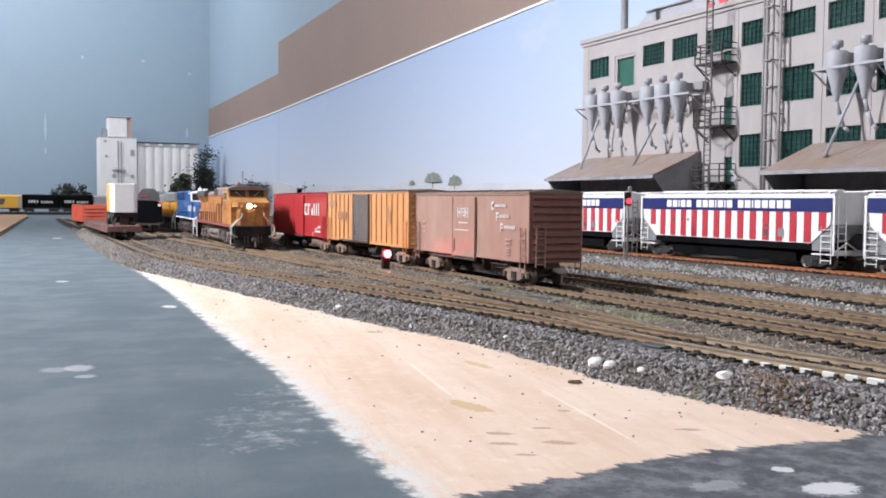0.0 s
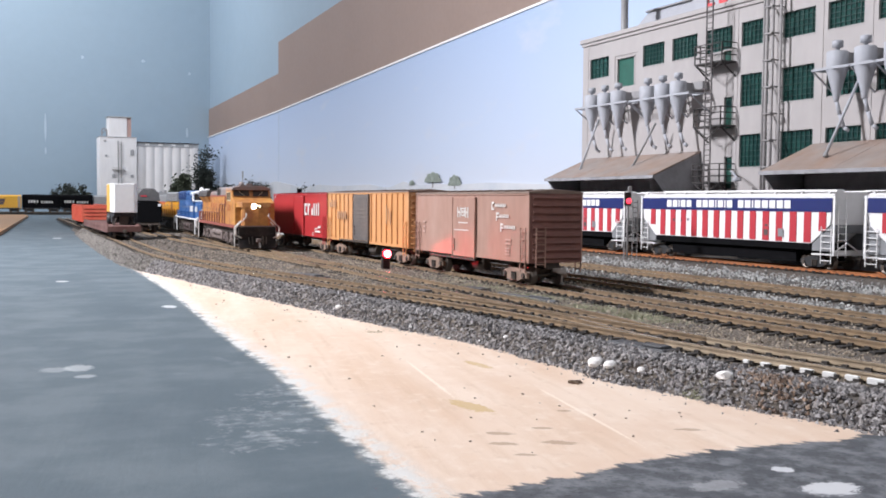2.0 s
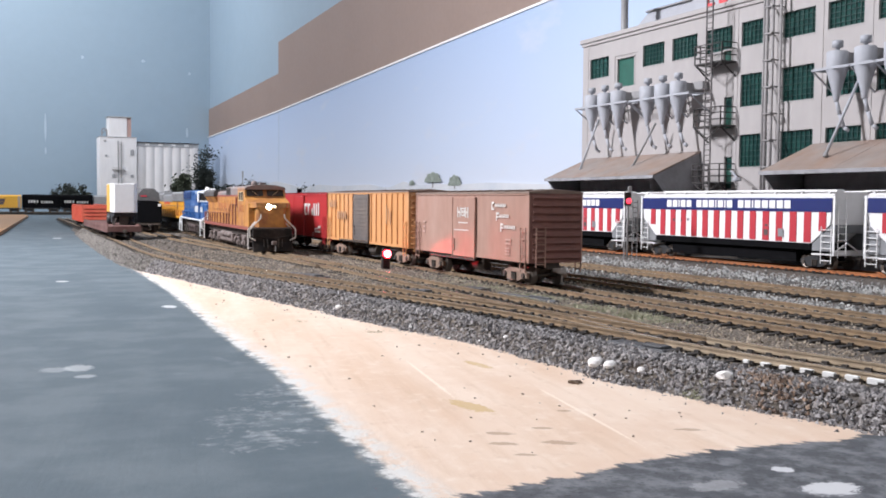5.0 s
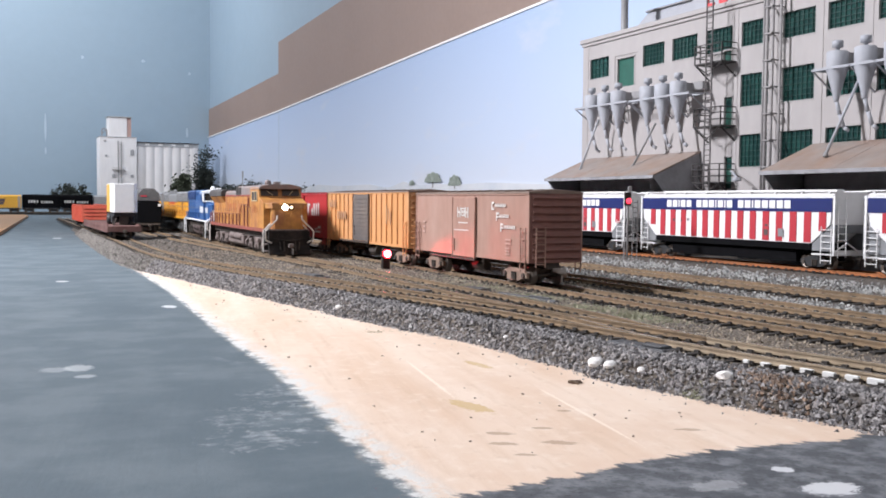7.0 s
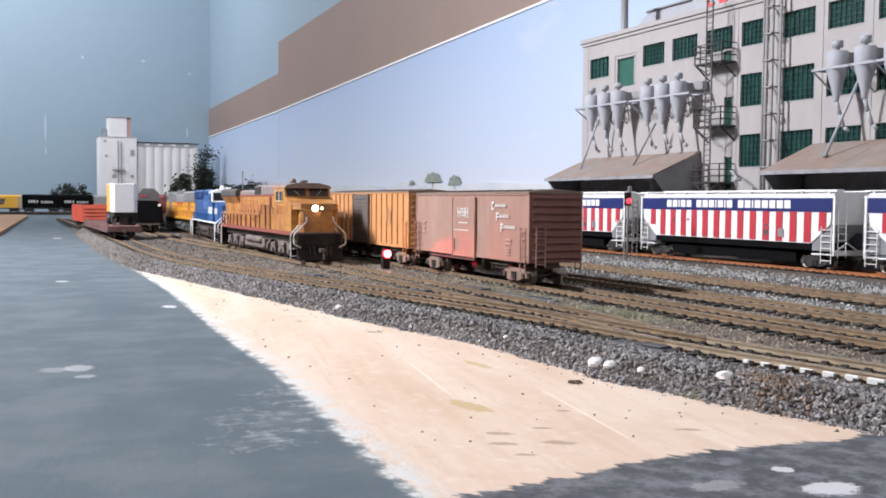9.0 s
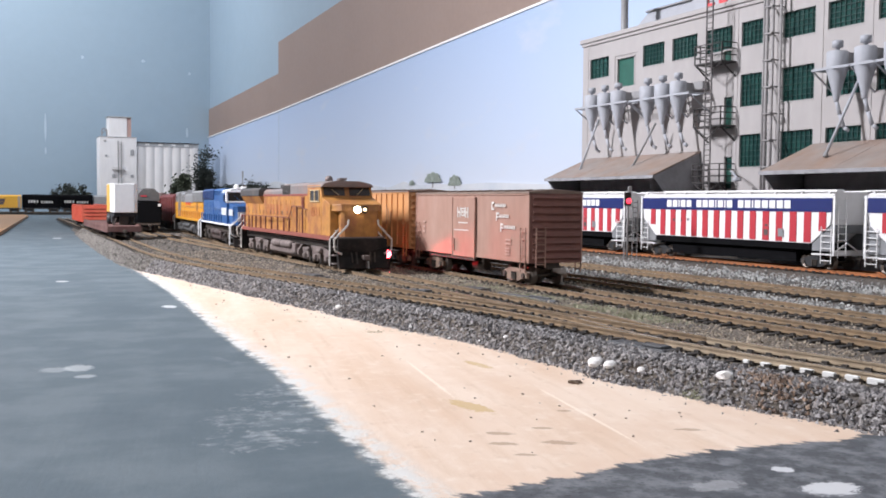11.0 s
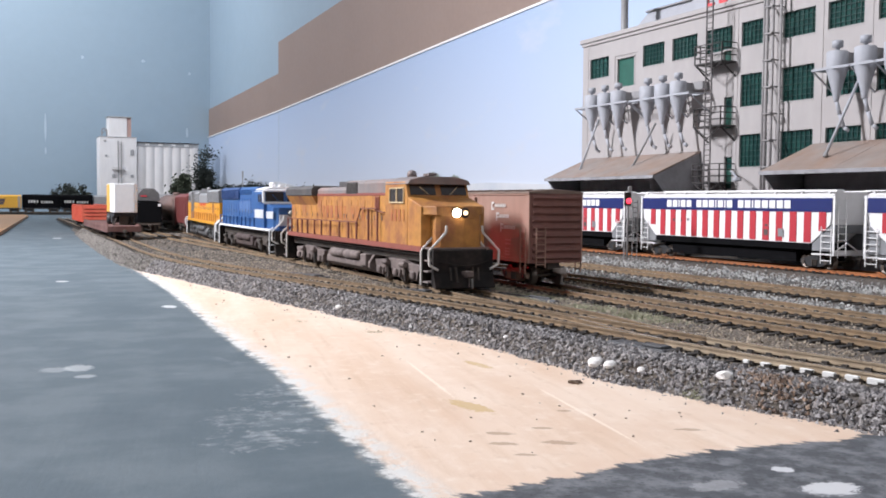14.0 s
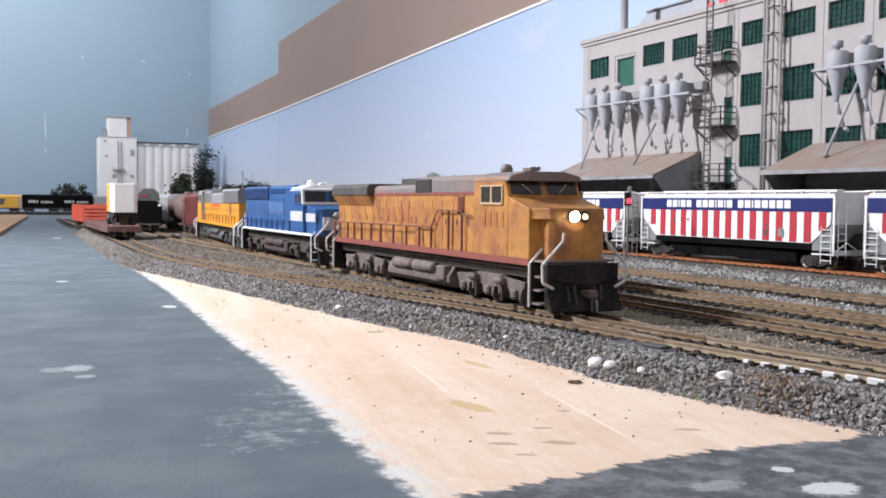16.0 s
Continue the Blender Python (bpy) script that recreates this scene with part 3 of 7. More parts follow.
DARK_STONE = stone_material("dark_gravel", (0.068, 0.064, 0.069), (0.295, 0.278, 0.29), (0.42, 0.395, 0.385))
PALE_STONE = stone_material("pale_gravel", (0.11, 0.108, 0.108), (0.38, 0.37, 0.365), (0.58, 0.58, 0.56))
BROWN_STONE = stone_material("brown_gravel", (0.13, 0.106, 0.083), (0.37, 0.305, 0.235), (0.44, 0.37, 0.29))
GRIMY_STONE = stone_material("grimy_gravel", (0.055, 0.050, 0.046), (0.21, 0.19, 0.175), (0.34, 0.31, 0.28))
# grimy tone, darkened further to hold the shade around the far cars
SHADED_GRIMY_STONE = stone_material("shaded_grimy_gravel", (0.035, 0.031, 0.028), (0.15, 0.13, 0.11), (0.24, 0.21, 0.18))
rng = random.Random(21)
spots = []
while len(spots) < 38000:
    y = 0.02 + 1.5 * rng.random() ** 1.6
    e = edge_x(y)
    lim = min(main_x(y), flat_x(y)) - 0.0150
    x = rng.uniform(e - 0.0015, max(lim, e + 0.012))
    spots.append((x, y, ground_z(x, y) + rng.uniform(0.0, 0.0007)))
stones("ballast_shoulder", "loose dark grey ballast on the shoulder of the roadbed", [p for p in spots if p[1] < 0.72], 0.0004, 0.0010, DARK_STONE)
stones("far_shoulder", "grimy brown-grey ballast along the far bend", [p for p in spots if p[1] >= 0.72], 0.0004, 0.0010, GRIMY_STONE)
spots = []
while len(spots) < 110:
    y = rng.uniform(0.16, 0.8)
    x = edge_x(y) - 0.004 - abs(rng.gauss(0, 0.004))
    spots.append((x, y, 0.0005))
stones("ballast_strays", "stray ballast stones on bare plywood", spots, 0.0003, 0.0007, DARK_STONE)
spots = []
while len(spots) < 34000:
    y = 0.1 + 0.75 * rng.random() ** 1.1
    x = rng.uniform(min(main_x(y), flat_x(y)) - 0.016, 0.325)
    spots.append((x, y, ground_z(x, y) - 0.0001 + rng.uniform(0, 0.0003)))
stones("track_gravel", "fine brown and grey gravel between the ties", spots, 0.0003, 0.0008, BROWN_STONE)
spots = []
while len(spots) < 16000:
    y = 0.70 + 1.4 * rng.random() ** 1.4
    x = rng.uniform(edge_x(y) + 0.012, 0.33)
    spots.append((x, y, ground_z(x, y) + rng.uniform(0, 0.0003)))
stones("shaded_grimy_gravel", "grimy gravel under the far yard tracks, darkened for shade", spots, 0.0005, 0.0012, SHADED_GRIMY_STONE)
spots = []
while len(spots) < 16000:
    y = 0.1 + 1.3 * rng.random() ** 1.2
    x = rng.choice((rng.gauss(0.335, 0.007), rng.gauss(0.425, 0.012), rng.gauss(0.415, 0.02)))
    if abs(x - 0.368) > 0.018:
        spots.append((x, y, ground_z(x, y) + rng.uniform(0.0, 0.0014)))
stones("pale_ballast", "pale grey ballast heaped between the far tracks", spots, 0.0004, 0.0011, PALE_STONE)

RUST_STONE = stone_material("rusty_gravel", (0.12, 0.085, 0.07), (0.29, 0.18, 0.12), (0.36, 0.26, 0.19))
spots = []
while len(spots) < 240:
    x, y = rng.gauss(0.1800, 0.0028), rng.gauss(0.1885, 0.0065)
    spots.append((x, y, ground_z(x, y) + rng.uniform(0.0004, 0.0011)))
stones("rusty_ballast", "rust-stained patch of ballast on the shoulder", spots, 0.0004, 0.0009, RUST_STONE)
PEBBLE = mat("white_pebble", (0.82, 0.8, 0.78), 0.7, grain=0.06, scale=400)
for x, y, w in ((0.1653, 0.2468, 0.003), (0.1649, 0.2387, 0.0024), (0.1672, 0.2267, 0.0016), (0.1757, 0.2012, 0.0024), (0.1415, 0.4211, 0.0018), (0.1511, 0.3585, 0.0012), (0.1639, 0.3021, 0.0012), (0.1599, 0.3142, 0.001), (0.1519, 0.4396, 0.001), (0.155, 0.3307, 0.001), (0.2152, 0.2663, 0.0014)):
    bm = bmesh.new()
    bmesh.ops.create_icosphere(bm, subdivisions=2, radius=1)
    for v in bm.verts:
        v.co *= 1 + 0.25 * noise.noise(v.co * 1.7 + Vector((x * 99, 0, 0)))
        v.co = Vector((v.co.x * w, v.co.y * w * 0.75, v.co.z * w * 0.6))
    tagged(part("pebble", bm, PEBBLE, at=pose(x, y, ground_z(x, y) + w * 0.25, 0, 0, x * 9999)), "white plaster lump lying on dark ballast", "pebble", "plaster lumps")

# tufts of weeds
GREEN_DUST = mat("static_grass", (0.36, 0.36, 0.25), 0.9, grain=0.35, scale=800)
rng = random.Random(5)
bm = bmesh.new()
def tuft(x, y, n, h, spread):
    for _ in range(n):
        a = rng.uniform(0, 6.28)
        px, py = x + rng.gauss(0, spread), y + rng.gauss(0, spread)
        z = ground_z(px, py)
        d = Vector((math.cos(a), math.sin(a), 0)) * 0.00022
        tip = bm.verts.new((px + rng.gauss(0, h * 0.4), py + rng.gauss(0, h * 0.4), z + h * rng.uniform(0.5, 1.1)))
        bm.faces.new((bm.verts.new((px - d.x, py - d.y, z)), bm.verts.new((px + d.x, py + d.y, z)), tip))
for x, y, n, h, s in ((0.230, 0.40, 5200, 0.0005, 0.009), (0.231, 0.35, 5200, 0.0005, 0.009), (0.230, 0.45, 3400, 0.0005, 0.012), (0.234, 0.31, 3000, 0.0005, 0.008), (0.229, 0.315, 160, 0.0035, 0.004), (0.1677, 0.2051, 260, 0.0016, 0.0016), (0.1353, 0.3572, 130, 0.0018, 0.0020), (0.1432, 0.3561, 90, 0.0015, 0.0020), (0.231, 0.50, 400, 0.0011, 0.02), (0.285, 0.45, 300, 0.0011, 0.012), (0.117, 0.40, 40, 0.002, 0.002)):
    tuft(x, y, n, h, s)
tagged(part("weeds", bm, GREEN_DUST), "sparse green weeds and static grass between the tracks", "weeds", kind="stuff")

# white strips on the near rail's side: smeared plaster, with its lit face painted in
for k in range(7):
    y = 0.1735 + k * 0.0064
    bm = bmesh.new()
    w = 0.0024 + 0.0003 * math.sin(k * 5.1) - 0.0002 * k
    bm_box(bm, -0.0006, 0.0006, -w, w, 0.0074, 0.0091 - 0.0001 * k, bevel=0.0002)
    turn = math.degrees(math.atan2(flat_x(y + 0.005) - flat_x(y - 0.005), 0.01))
    tagged(part("rail_side_strip", bm, PLASTER, at=pose(flat_x(y) - 0.0098, y, 0, 0, 0, -turn)), "white strip for the plaster-smeared, lit side of the rail", "packing", "white packing pieces")

# ---- factory ----
CONCRETE = mat("painted_concrete", (0.365, 0.34, 0.336), 0.7, grain=0.05, scale=120, stain=(0.35, 0.325, 0.32), stain_amount=0.55, stain_scale=22, bump=0.15, bump_scale=300, stretch=(1, 1, 0.4))
GREEN_FRAME = mat("green_window_steel", (0.018, 0.062, 0.055), 0.45, grain=0.1, scale=300)
GREEN_PANE = mat("dark_green_glazing", (0.012, 0.040, 0.038), 0.15, grain=0.3, scale=120, stain=(0.03, 0.1, 0.085), stain_amount=0.8, stain_scale=90)
GREEN_DOOR = mat("green_door_paint", (0.018, 0.095, 0.070), 0.5, grain=0.12, scale=150)
PLASTIC_GREY = mat("matt_grey_plastic", (0.37, 0.38, 0.415), 0.65, grain=0.06, scale=200, stain=(0.33, 0.33, 0.36), stain_amount=0.5, stain_scale=60)
DUCT_GREY = mat("dull_grey_duct", (0.27, 0.265, 0.27), 0.5, grain=0.1, scale=200)
STEEL_DARK = mat("dark_fire_escape_steel", (0.035, 0.031, 0.031), 0.6, grain=0.2, scale=300)
FIRE_LADDER = mat("worn_ladder_steel", (0.095, 0.085, 0.085), 0.6, grain=0.2, scale=300)
LADDER_GREY = mat("ladder_grey", (0.26, 0.245, 0.245), 0.5, grain=0.15, scale=300)
CANOPY_TIN = mat("rusting_tin_roof", (0.27, 0.23, 0.21), 0.6, grain=0.12, scale=90, stain=(0.28, 0.165, 0.11), stain_amount=0.7, stain_scale=26, bump=0.2, bump_scale=200, stretch=(1, 1, 1))
CANOPY_DARK = mat("canopy_side_grey", (0.27, 0.265, 0.28), 0.6, grain=0.1, scale=120, stain=(0.11, 0.1, 0.1), stain_amount=0.6, stain_scale=40)
ROOF_FELT = mat("roof_felt", (0.25, 0.24, 0.25), 0.8, grain=0.15, scale=90)
RED_PAINT = mat("red_sign_paint", (0.62, 0.06, 0.07), 0.5, grain=0.08)
FX = 0.58
COLS = [(0.8513, 0.8862), (0.8062, 0.836), (0.759, 0.793), (0.711, 0.747), (0.6645, 0.699), (0.620, 0.6533), (0.5706, 0.605), (0.5237, 0.558), (0.477, 0.511), (0.430, 0.464), (0.383, 0.417)]
ROW1, ROW2, ROW3 = (0.1868, 0.2075), (0.1357, 0.1632), (0.0843, 0.112)
openings = []
for i, (a, b) in enumerate(COLS):
    if i == 0:
        openings.append((a, b, 0.1847, 0.2056, 5, 4, "window"))
    elif i == 1:
        openings.append((a, b, 0.171, 0.2003, 0, 0, "door"))
    else:
        openings.append((a, b, *ROW1, 7, 5, "window"))
    if i >= 5:
        openings.append((a, b, *ROW2, 7, 6, "window"))
        openings.append((a, b, *ROW3, 7, 6, "window"))
openings += [(0.6625, 0.6735, 0.1185, 0.1463, 0, 0, "door"), (0.6608, 0.6715, 0.066, 0.0942, 0, 0, "door"), (0.6645, 0.676, 0.1755, 0.1866, 0, 0, "door")]
factory = empty("factory", pose(0, 0, 0), "cream concrete factory with green steel windows and flat roof", "factory building")


def wall_with_openings():
    """The front wall, built of thin upright strips with gaps at the openings."""
    bm = bmesh.new()
    ys = sorted({-0.2, 0.90, *[v for o in openings for v in o[:2]]})
    zs = sorted({0.0, 0.2236, *[v for o in openings for v in o[2:4]]})
    for a, b in zip(ys, ys[1:]):
        for c, d in zip(zs, zs[1:]):
            my, mz = (a + b) / 2, (c + d) / 2
            if not any(o[0] < my < o[1] and o[2] < mz < o[3] for o in openings):
                bm_box(bm, FX, FX + 0.006, a, b, c, d)
    bmesh.ops.remove_doubles(bm, verts=bm.verts[:], dist=0.00001)
    return bm


part("front_wall", wall_with_openings(), CONCRETE, factory)
piece(factory, "side_wall", CONCRETE, (FX + 0.006, 0.722, 0.894, 0.90, 0, 0.2236))
piece(factory, "back_wall", CONCRETE, (0.716, 0.722, -0.2, 0.894, 0, 0.2236))
piece(factory, "inner_core", mat("dark_interior", (0.05, 0.05, 0.05), 0.9), (FX + 0.03, 0.71, -0.19, 0.88, 0, 0.22))
piece(factory, "roof", ROOF_FELT, (FX + 0.0062, 0.7158, -0.2, 0.8938, 0.2205, 0.2225))
piece(factory, "cornice", CONCRETE, (FX - 0.0032, FX + 0.0058, -0.2, 0.9032, 0.2238, 0.2282), (FX - 0.0016, FX - 0.0001, -0.2, 0.9016, 0.2205, 0.2237), (FX + 0.006, 0.722, 0.8945, 0.9032, 0.2238, 0.2282), bevel=0.0004)
# shallow pilaster strips and belt lines
for a, b in [(0.8895, 0.8998)] + [((COLS[i][0] + COLS[i + 1][1]) / 2 - 0.0022, (COLS[i][0] + COLS[i + 1][1]) / 2 + 0.0022) for i in (4, 5, 6, 7, 8, 9)]:
    piece(factory, "pilaster", CONCRETE, (FX - 0.0004, FX - 0.00005, a, b, 0.0, 0.2203))
for i, (a, b, z0, z1, nx, nz, kind) in enumerate(openings):
    if kind == "door":
        d = piece(factory, "door", GREEN_DOOR, (FX + 0.002, FX + 0.0032, a, b, z0, z1), label="plain green steel door")
        piece(d, "door_frame", CONCRETE, (FX - 0.0005, FX + 0.0018, a - 0.0008, a + 0.0006, z0, z1), (FX - 0.0005, FX + 0.0018, b - 0.0006, b + 0.0008, z0, z1), (FX - 0.0005, FX + 0.0018, a - 0.0008, b + 0.0008, z1 - 0.0006, z1 + 0.0008))
        if z1 - z0 > 0.02 and b - a < 0.02:
            piece(d, "door_window", GREEN_PANE, (FX + 0.0012, FX + 0.0019, a + 0.002, b - 0.002, z1 - 0.010, z1 - 0.003))
        continue
    w = piece(factory, "window", GREEN_FRAME, (FX + 0.0015, FX + 0.0035, a, a + 0.0008, z0, z1), (FX + 0.0015, FX + 0.0035, b - 0.0008, b, z0, z1), (FX + 0.0015, FX + 0.0035, a, b, z0, z0 + 0.0008), (FX + 0.0015, FX + 0.0035, a, b, z1 - 0.0008, z1), label="green steel factory window with many small panes")
    piece(w, "pane", GREEN_PANE, (FX + 0.0029, FX + 0.0034, a + 0.0008, b - 0.0008, z0 + 0.0008, z1 - 0.0008))
    grid = [(FX + 0.0018, FX + 0.0028, a + (b - a) * k / nx - 0.00028, a + (b - a) * k / nx + 0.00028, z0 + 0.0008, z1 - 0.0008) for k in range(1, nx)]
    grid += [(FX + 0.0018, FX + 0.0028, a + 0.0008, b - 0.0008, z0 + (z1 - z0) * k / nz - 0.00025, z0 + (z1 - z0) * k / nz + 0.00025) for k in range(1, nz)]
    piece(w, "glazing_grid", GREEN_FRAME, *grid)
    piece(w, "sill", CONCRETE, (FX - 0.0004, FX + 0.0014, a, b, z0 - 0.0008, z0))
piece(factory, "light_sill", CONCRETE, (FX - 0.0008, FX - 0.00005, 0.802, 0.840, 0.2030, 0.2038), (FX - 0.0008, FX - 0.00005, 0.8395, 0.8402, 0.17, 0.2038))

# roof monitors, stack and red roof sign
mon = empty("roof_monitor", pose(0, 0, 0), "grey sheet-metal roof monitor on the factory roof", "roof monitor", "roof monitors")
for y0, y1 in ((0.80, 0.862), ):
    bm = bmesh.new()
    bm_prism(bm, [(0.8885, 0.2226), (0.886, 0.247), (0.866, 0.258), (0.60, 0.258), (0.60, 0.2226)], 0.640, 0.70, "x")
    part("monitor_body", bm, PLASTIC_GREY, mon)
    piece(mon, "monitor_roof", DUCT_GREY, (0.637, 0.703, 0.60, 0.868, 0.2581, 0.2596))
mon2 = empty("roof_monitor", pose(0, 0, 0), "grey sloping skylight housing on the factory roof", "roof monitor", "roof monitors")
bm = bmesh.new()
bm_prism(bm, [(0.760, 0.2226), (0.736, 0.275), (0.62, 0.275), (0.62, 0.2226)], 0.605, 0.63, "x")
part("housing", bm, PLASTIC_GREY, mon2)
piece(mon2, "ridge", DUCT_GREY, (0.603, 0.632, 0.62, 0.739, 0.2751, 0.2766))
stack = empty("smokestack", pose(0.600, 0.8535, 0.2225), "slim dark smokestack on the factory roof", "chimney")
bm = bmesh.new()
bm_lathe(bm, [(0.0052, 0), (0.0040, 0.004), (0.0038, 0.07), (0.0044, 0.0705), (0.0044, 0.073)], (0, 0, 0), 14)
part("pipe", bm, DUCT_GREY, stack)
sign = empty("roof_sign", pose(0, 0, 0), "red letter sign on a steel frame along the roof edge", "roof sign")
piece(sign, "frame", STEEL_DARK, (FX + 0.0075, FX + 0.0083, 0.55, 0.712, 0.2300, 0.2308), *[(FX + 0.0075, FX + 0.0083, y, y + 0.0008, 0.2226, 0.2300) for y in (0.56, 0.6, 0.64, 0.68, 0.708)])
for k in range(9):
    y = 0.708 - k * 0.0165
    piece(sign, "letter", RED_PAINT, (FX + 0.007, FX + 0.0085, y - 0.010, y, 0.2310, 0.2335), (FX + 0.007, FX + 0.0085, y - 0.0022, y, 0.2335, 0.250), (FX + 0.007, FX + 0.0085, y - 0.010, y - 0.0022, 0.240, 0.2425))


# ---- dust cyclones on the front wall ----
def cyclone(parent, y, zc):
    """One cyclone, hung at x = 0.562, whose shoulder is at height zc."""
    c = (0.5615, y, 0)
    bm = bmesh.new()
    bm_lathe(bm, [(0.0014, zc - 0.0250), (0.0019, zc - 0.0235), (0.0038, zc - 0.015), (0.0072, zc - 0.003), (0.0077, zc), (0.0077, zc + 0.0115), (0.0070, zc + 0.0122), (0.0030, zc + 0.0122)], c, 18)
    body = part("cyclone_body", bm, PLASTIC_GREY, parent)
    bm = bmesh.new()
    bm_lathe(bm, [(0.0016, zc + 0.0122), (0.0016, zc + 0.0150), (0.0039, zc + 0.0151), (0.0040, zc + 0.0196), (0.0036, zc + 0.0200)], c, 16)
    part("rain_cap", bm, PLASTIC_GREY, body)
    bm = bmesh.new()
    bm_path(bm, [(0.5615, y, zc - 0.0235), (0.5630, y - 0.0022, zc - 0.0340), (0.5650, y - 0.0045, zc - 0.0435), (0.5675, y - 0.0072, zc - 0.0462)], 0.0015, 8)
    part("outlet_pipe", bm, PLASTIC_GREY, body)
    bm = bmesh.new()
    bm_box(bm, 0.5625, 0.5795, y - 0.0066, y - 0.0015, zc + 0.003, zc + 0.011)
    part("inlet_duct", bm, DUCT_GREY, body)


for ys_, zc, first in (((0.8540, 0.8305, 0.8070), 0.1515, 0.8745), ((0.7590, 0.7362, 0.7135), 0.1508, 0.7785), ((0.5305, 0.5050, 0.4795), 0.1530, 0.5475)):
    g = empty("dust_collector", pose(0, 0, 0), "row of three grey dust cyclones bracketed to the factory wall", "dust collector", "dust collectors")
    last = ys_[-1] - 0.024
    for y in ys_:
        cyclone(g, y, zc)
    piece(g, "beam", PLASTIC_GREY, (0.5540, 0.5555, last, first, zc - 0.0012, zc + 0.0006), (0.5690, 0.5705, last, first, zc - 0.0012, zc + 0.0006))
    for y in (first, (first + last) / 2 + 0.011, (first + last) / 2 - 0.011, last):
        bm = bmesh.new()
        bm_box(bm, 0.5540, FX - 0.0001, y - 0.0007, y + 0.0007, zc - 0.0011, zc + 0.0005)
        bm_tube(bm, (0.5550, y, zc - 0.001), (FX - 0.0004, y, zc - 0.018), 0.0007, 6)
        part("bracket", bm, PLASTIC_GREY, g)
    piece(g, "header_duct", DUCT_GREY, (0.5725, 0.5795, last + 0.004, first - 0.014, zc + 0.004, zc + 0.0115), bevel=0.0006)
for a, b, m in (((0.562, 0.8420, 0.138), (0.549, 0.856, 0.0855), PLASTIC_GREY), ((0.562, 0.7465, 0.128), (0.552, 0.768, 0.0875), DUCT_GREY), ((0.562, 0.511, 0.142), (0.548, 0.526, 0.0895), PLASTIC_GREY)):
    p = empty("drop_pipe", pose(0, 0, 0), "thin slanting pipe from a dust cyclone to a canopy", "pipe", "slanting pipes")
    bm = bmesh.new()
    bm_tube(bm, a, b, 0.0011, 8)
    part("pipe", bm, m, p)
    bm = bmesh.new()
    bm_lathe(bm, [(0.0022, b[2] - 0.002), (0.0013, b[2] + 0.0016)], (b[0], b[1], 0), 10)
    part("flashing", bm, DUCT_GREY, p)


# ---- loading canopies ----
def canopy(y0, y1, panels):
    g = empty("loading_canopy", pose(0, 0, 0), "weathered tin canopy over a dark loading dock", "canopy", "canopies")
    x0, x1, z0, z1 = 0.5267, FX - 0.0002, 0.0767, 0.0991
    step = (y1 - y0) / panels
    for k in range(panels):
        a, b = y0 + k * step + 0.0003, y0 + (k + 1) * step - 0.0003
        bm = bmesh.new()
        bm_prism(bm, [(x0, z0), (x1, z1), (x1, z1 + 0.0012), (x0, z0 + 0.0012)], a, b, "y")
        part("roof_panel", bm, CANOPY_TIN, g)
    piece(g, "fascia", CANOPY_DARK, (x0 - 0.0008, x0, y0 - 0.001, y1 + 0.001, z0 - 0.0018, z0 + 0.0010))
    for y in (y0 + 0.0006, y1 - 0.0014):
        bm = bmesh.new()
        bm_prism(bm, [(x0 + 0.018, 0.058), (x1, 0.050), (x1, z1 - 0.0004), (x0 + 0.001, z0 - 0.0004)], y, y + 0.0008, "y")
        part("side_panel", bm, CANOPY_DARK, g)
    piece(g, "dock_wall", CANOPY_DARK, (x1 - 0.012, x1 - 0.0012, y0 + 0.004, y1 - 0.004, 0.004, 0.0925))
    piece(g, "dock", CONCRETE, (x0 + 0.012, x1 - 0.0122, y0, y1, 0.004, 0.0185))
    return g


canopy(0.7025, 0.8875, 3)
canopy(0.36, 0.5697, 3)


# ---- fire escape, ladder tower, wall lamp ----
fire = empty("fire_escape", pose(0, 0, 0), "dark steel fire escape with three landings on the factory wall", "fire escape")
for zb in (0.1745, 0.1195, 0.0705):
    y0, y1, x0 = 0.6580, 0.6940, 0.5630
    ld = piece(fire, "landing", STEEL_DARK, (x0, FX - 0.0003, y0, y1, zb, zb + 0.0012), label="dark steel landing with rails")
    rail = []
    for h in (0.006, 0.0115, 0.0165):
        rail += [(x0, x0 + 0.0008, y0, y1, zb + h, zb + h + 0.0008), (x0, FX, y1 - 0.0008, y1, zb + h, zb + h + 0.0008), (x0, FX, y0, y0 + 0.0008, zb + h, zb + h + 0.0008)]
    for y in (y0, y0 + 0.014, y0 + 0.028, y1 - 0.0008):
        rail.append((x0, x0 + 0.0009, y, y + 0.0009, zb + 0.001, zb + 0.0172))
    for b_ in rail:
        piece(ld, "rail_bar", STEEL_DARK, b_)
    bm = bmesh.new()
    for y in (y0 + 0.001, y1 - 0.001):
        bm_tube(bm, (x0 + 0.001, y, zb), (FX - 0.0005, y, zb - 0.012), 0.0007, 6)
        bm_tube(bm, (x0 + 0.001, y, zb + 0.0004), (x0 + 0.001, (y0 + y1) / 2, zb - 0.010), 0.0006, 6)
    part("strut", bm, STEEL_DARK, ld)
for y in (0.6668, 0.6746):
    piece(fire, "ladder_rail", FIRE_LADDER, (0.5600, 0.5609, y, y + 0.0010, 0.004, 0.236))
for k in range(50):
    z = 0.008 + k * 0.00455
    piece(fire, "rung", FIRE_LADDER, (0.5602, 0.5607, 0.6677, 0.6746, z, z + 0.0007))

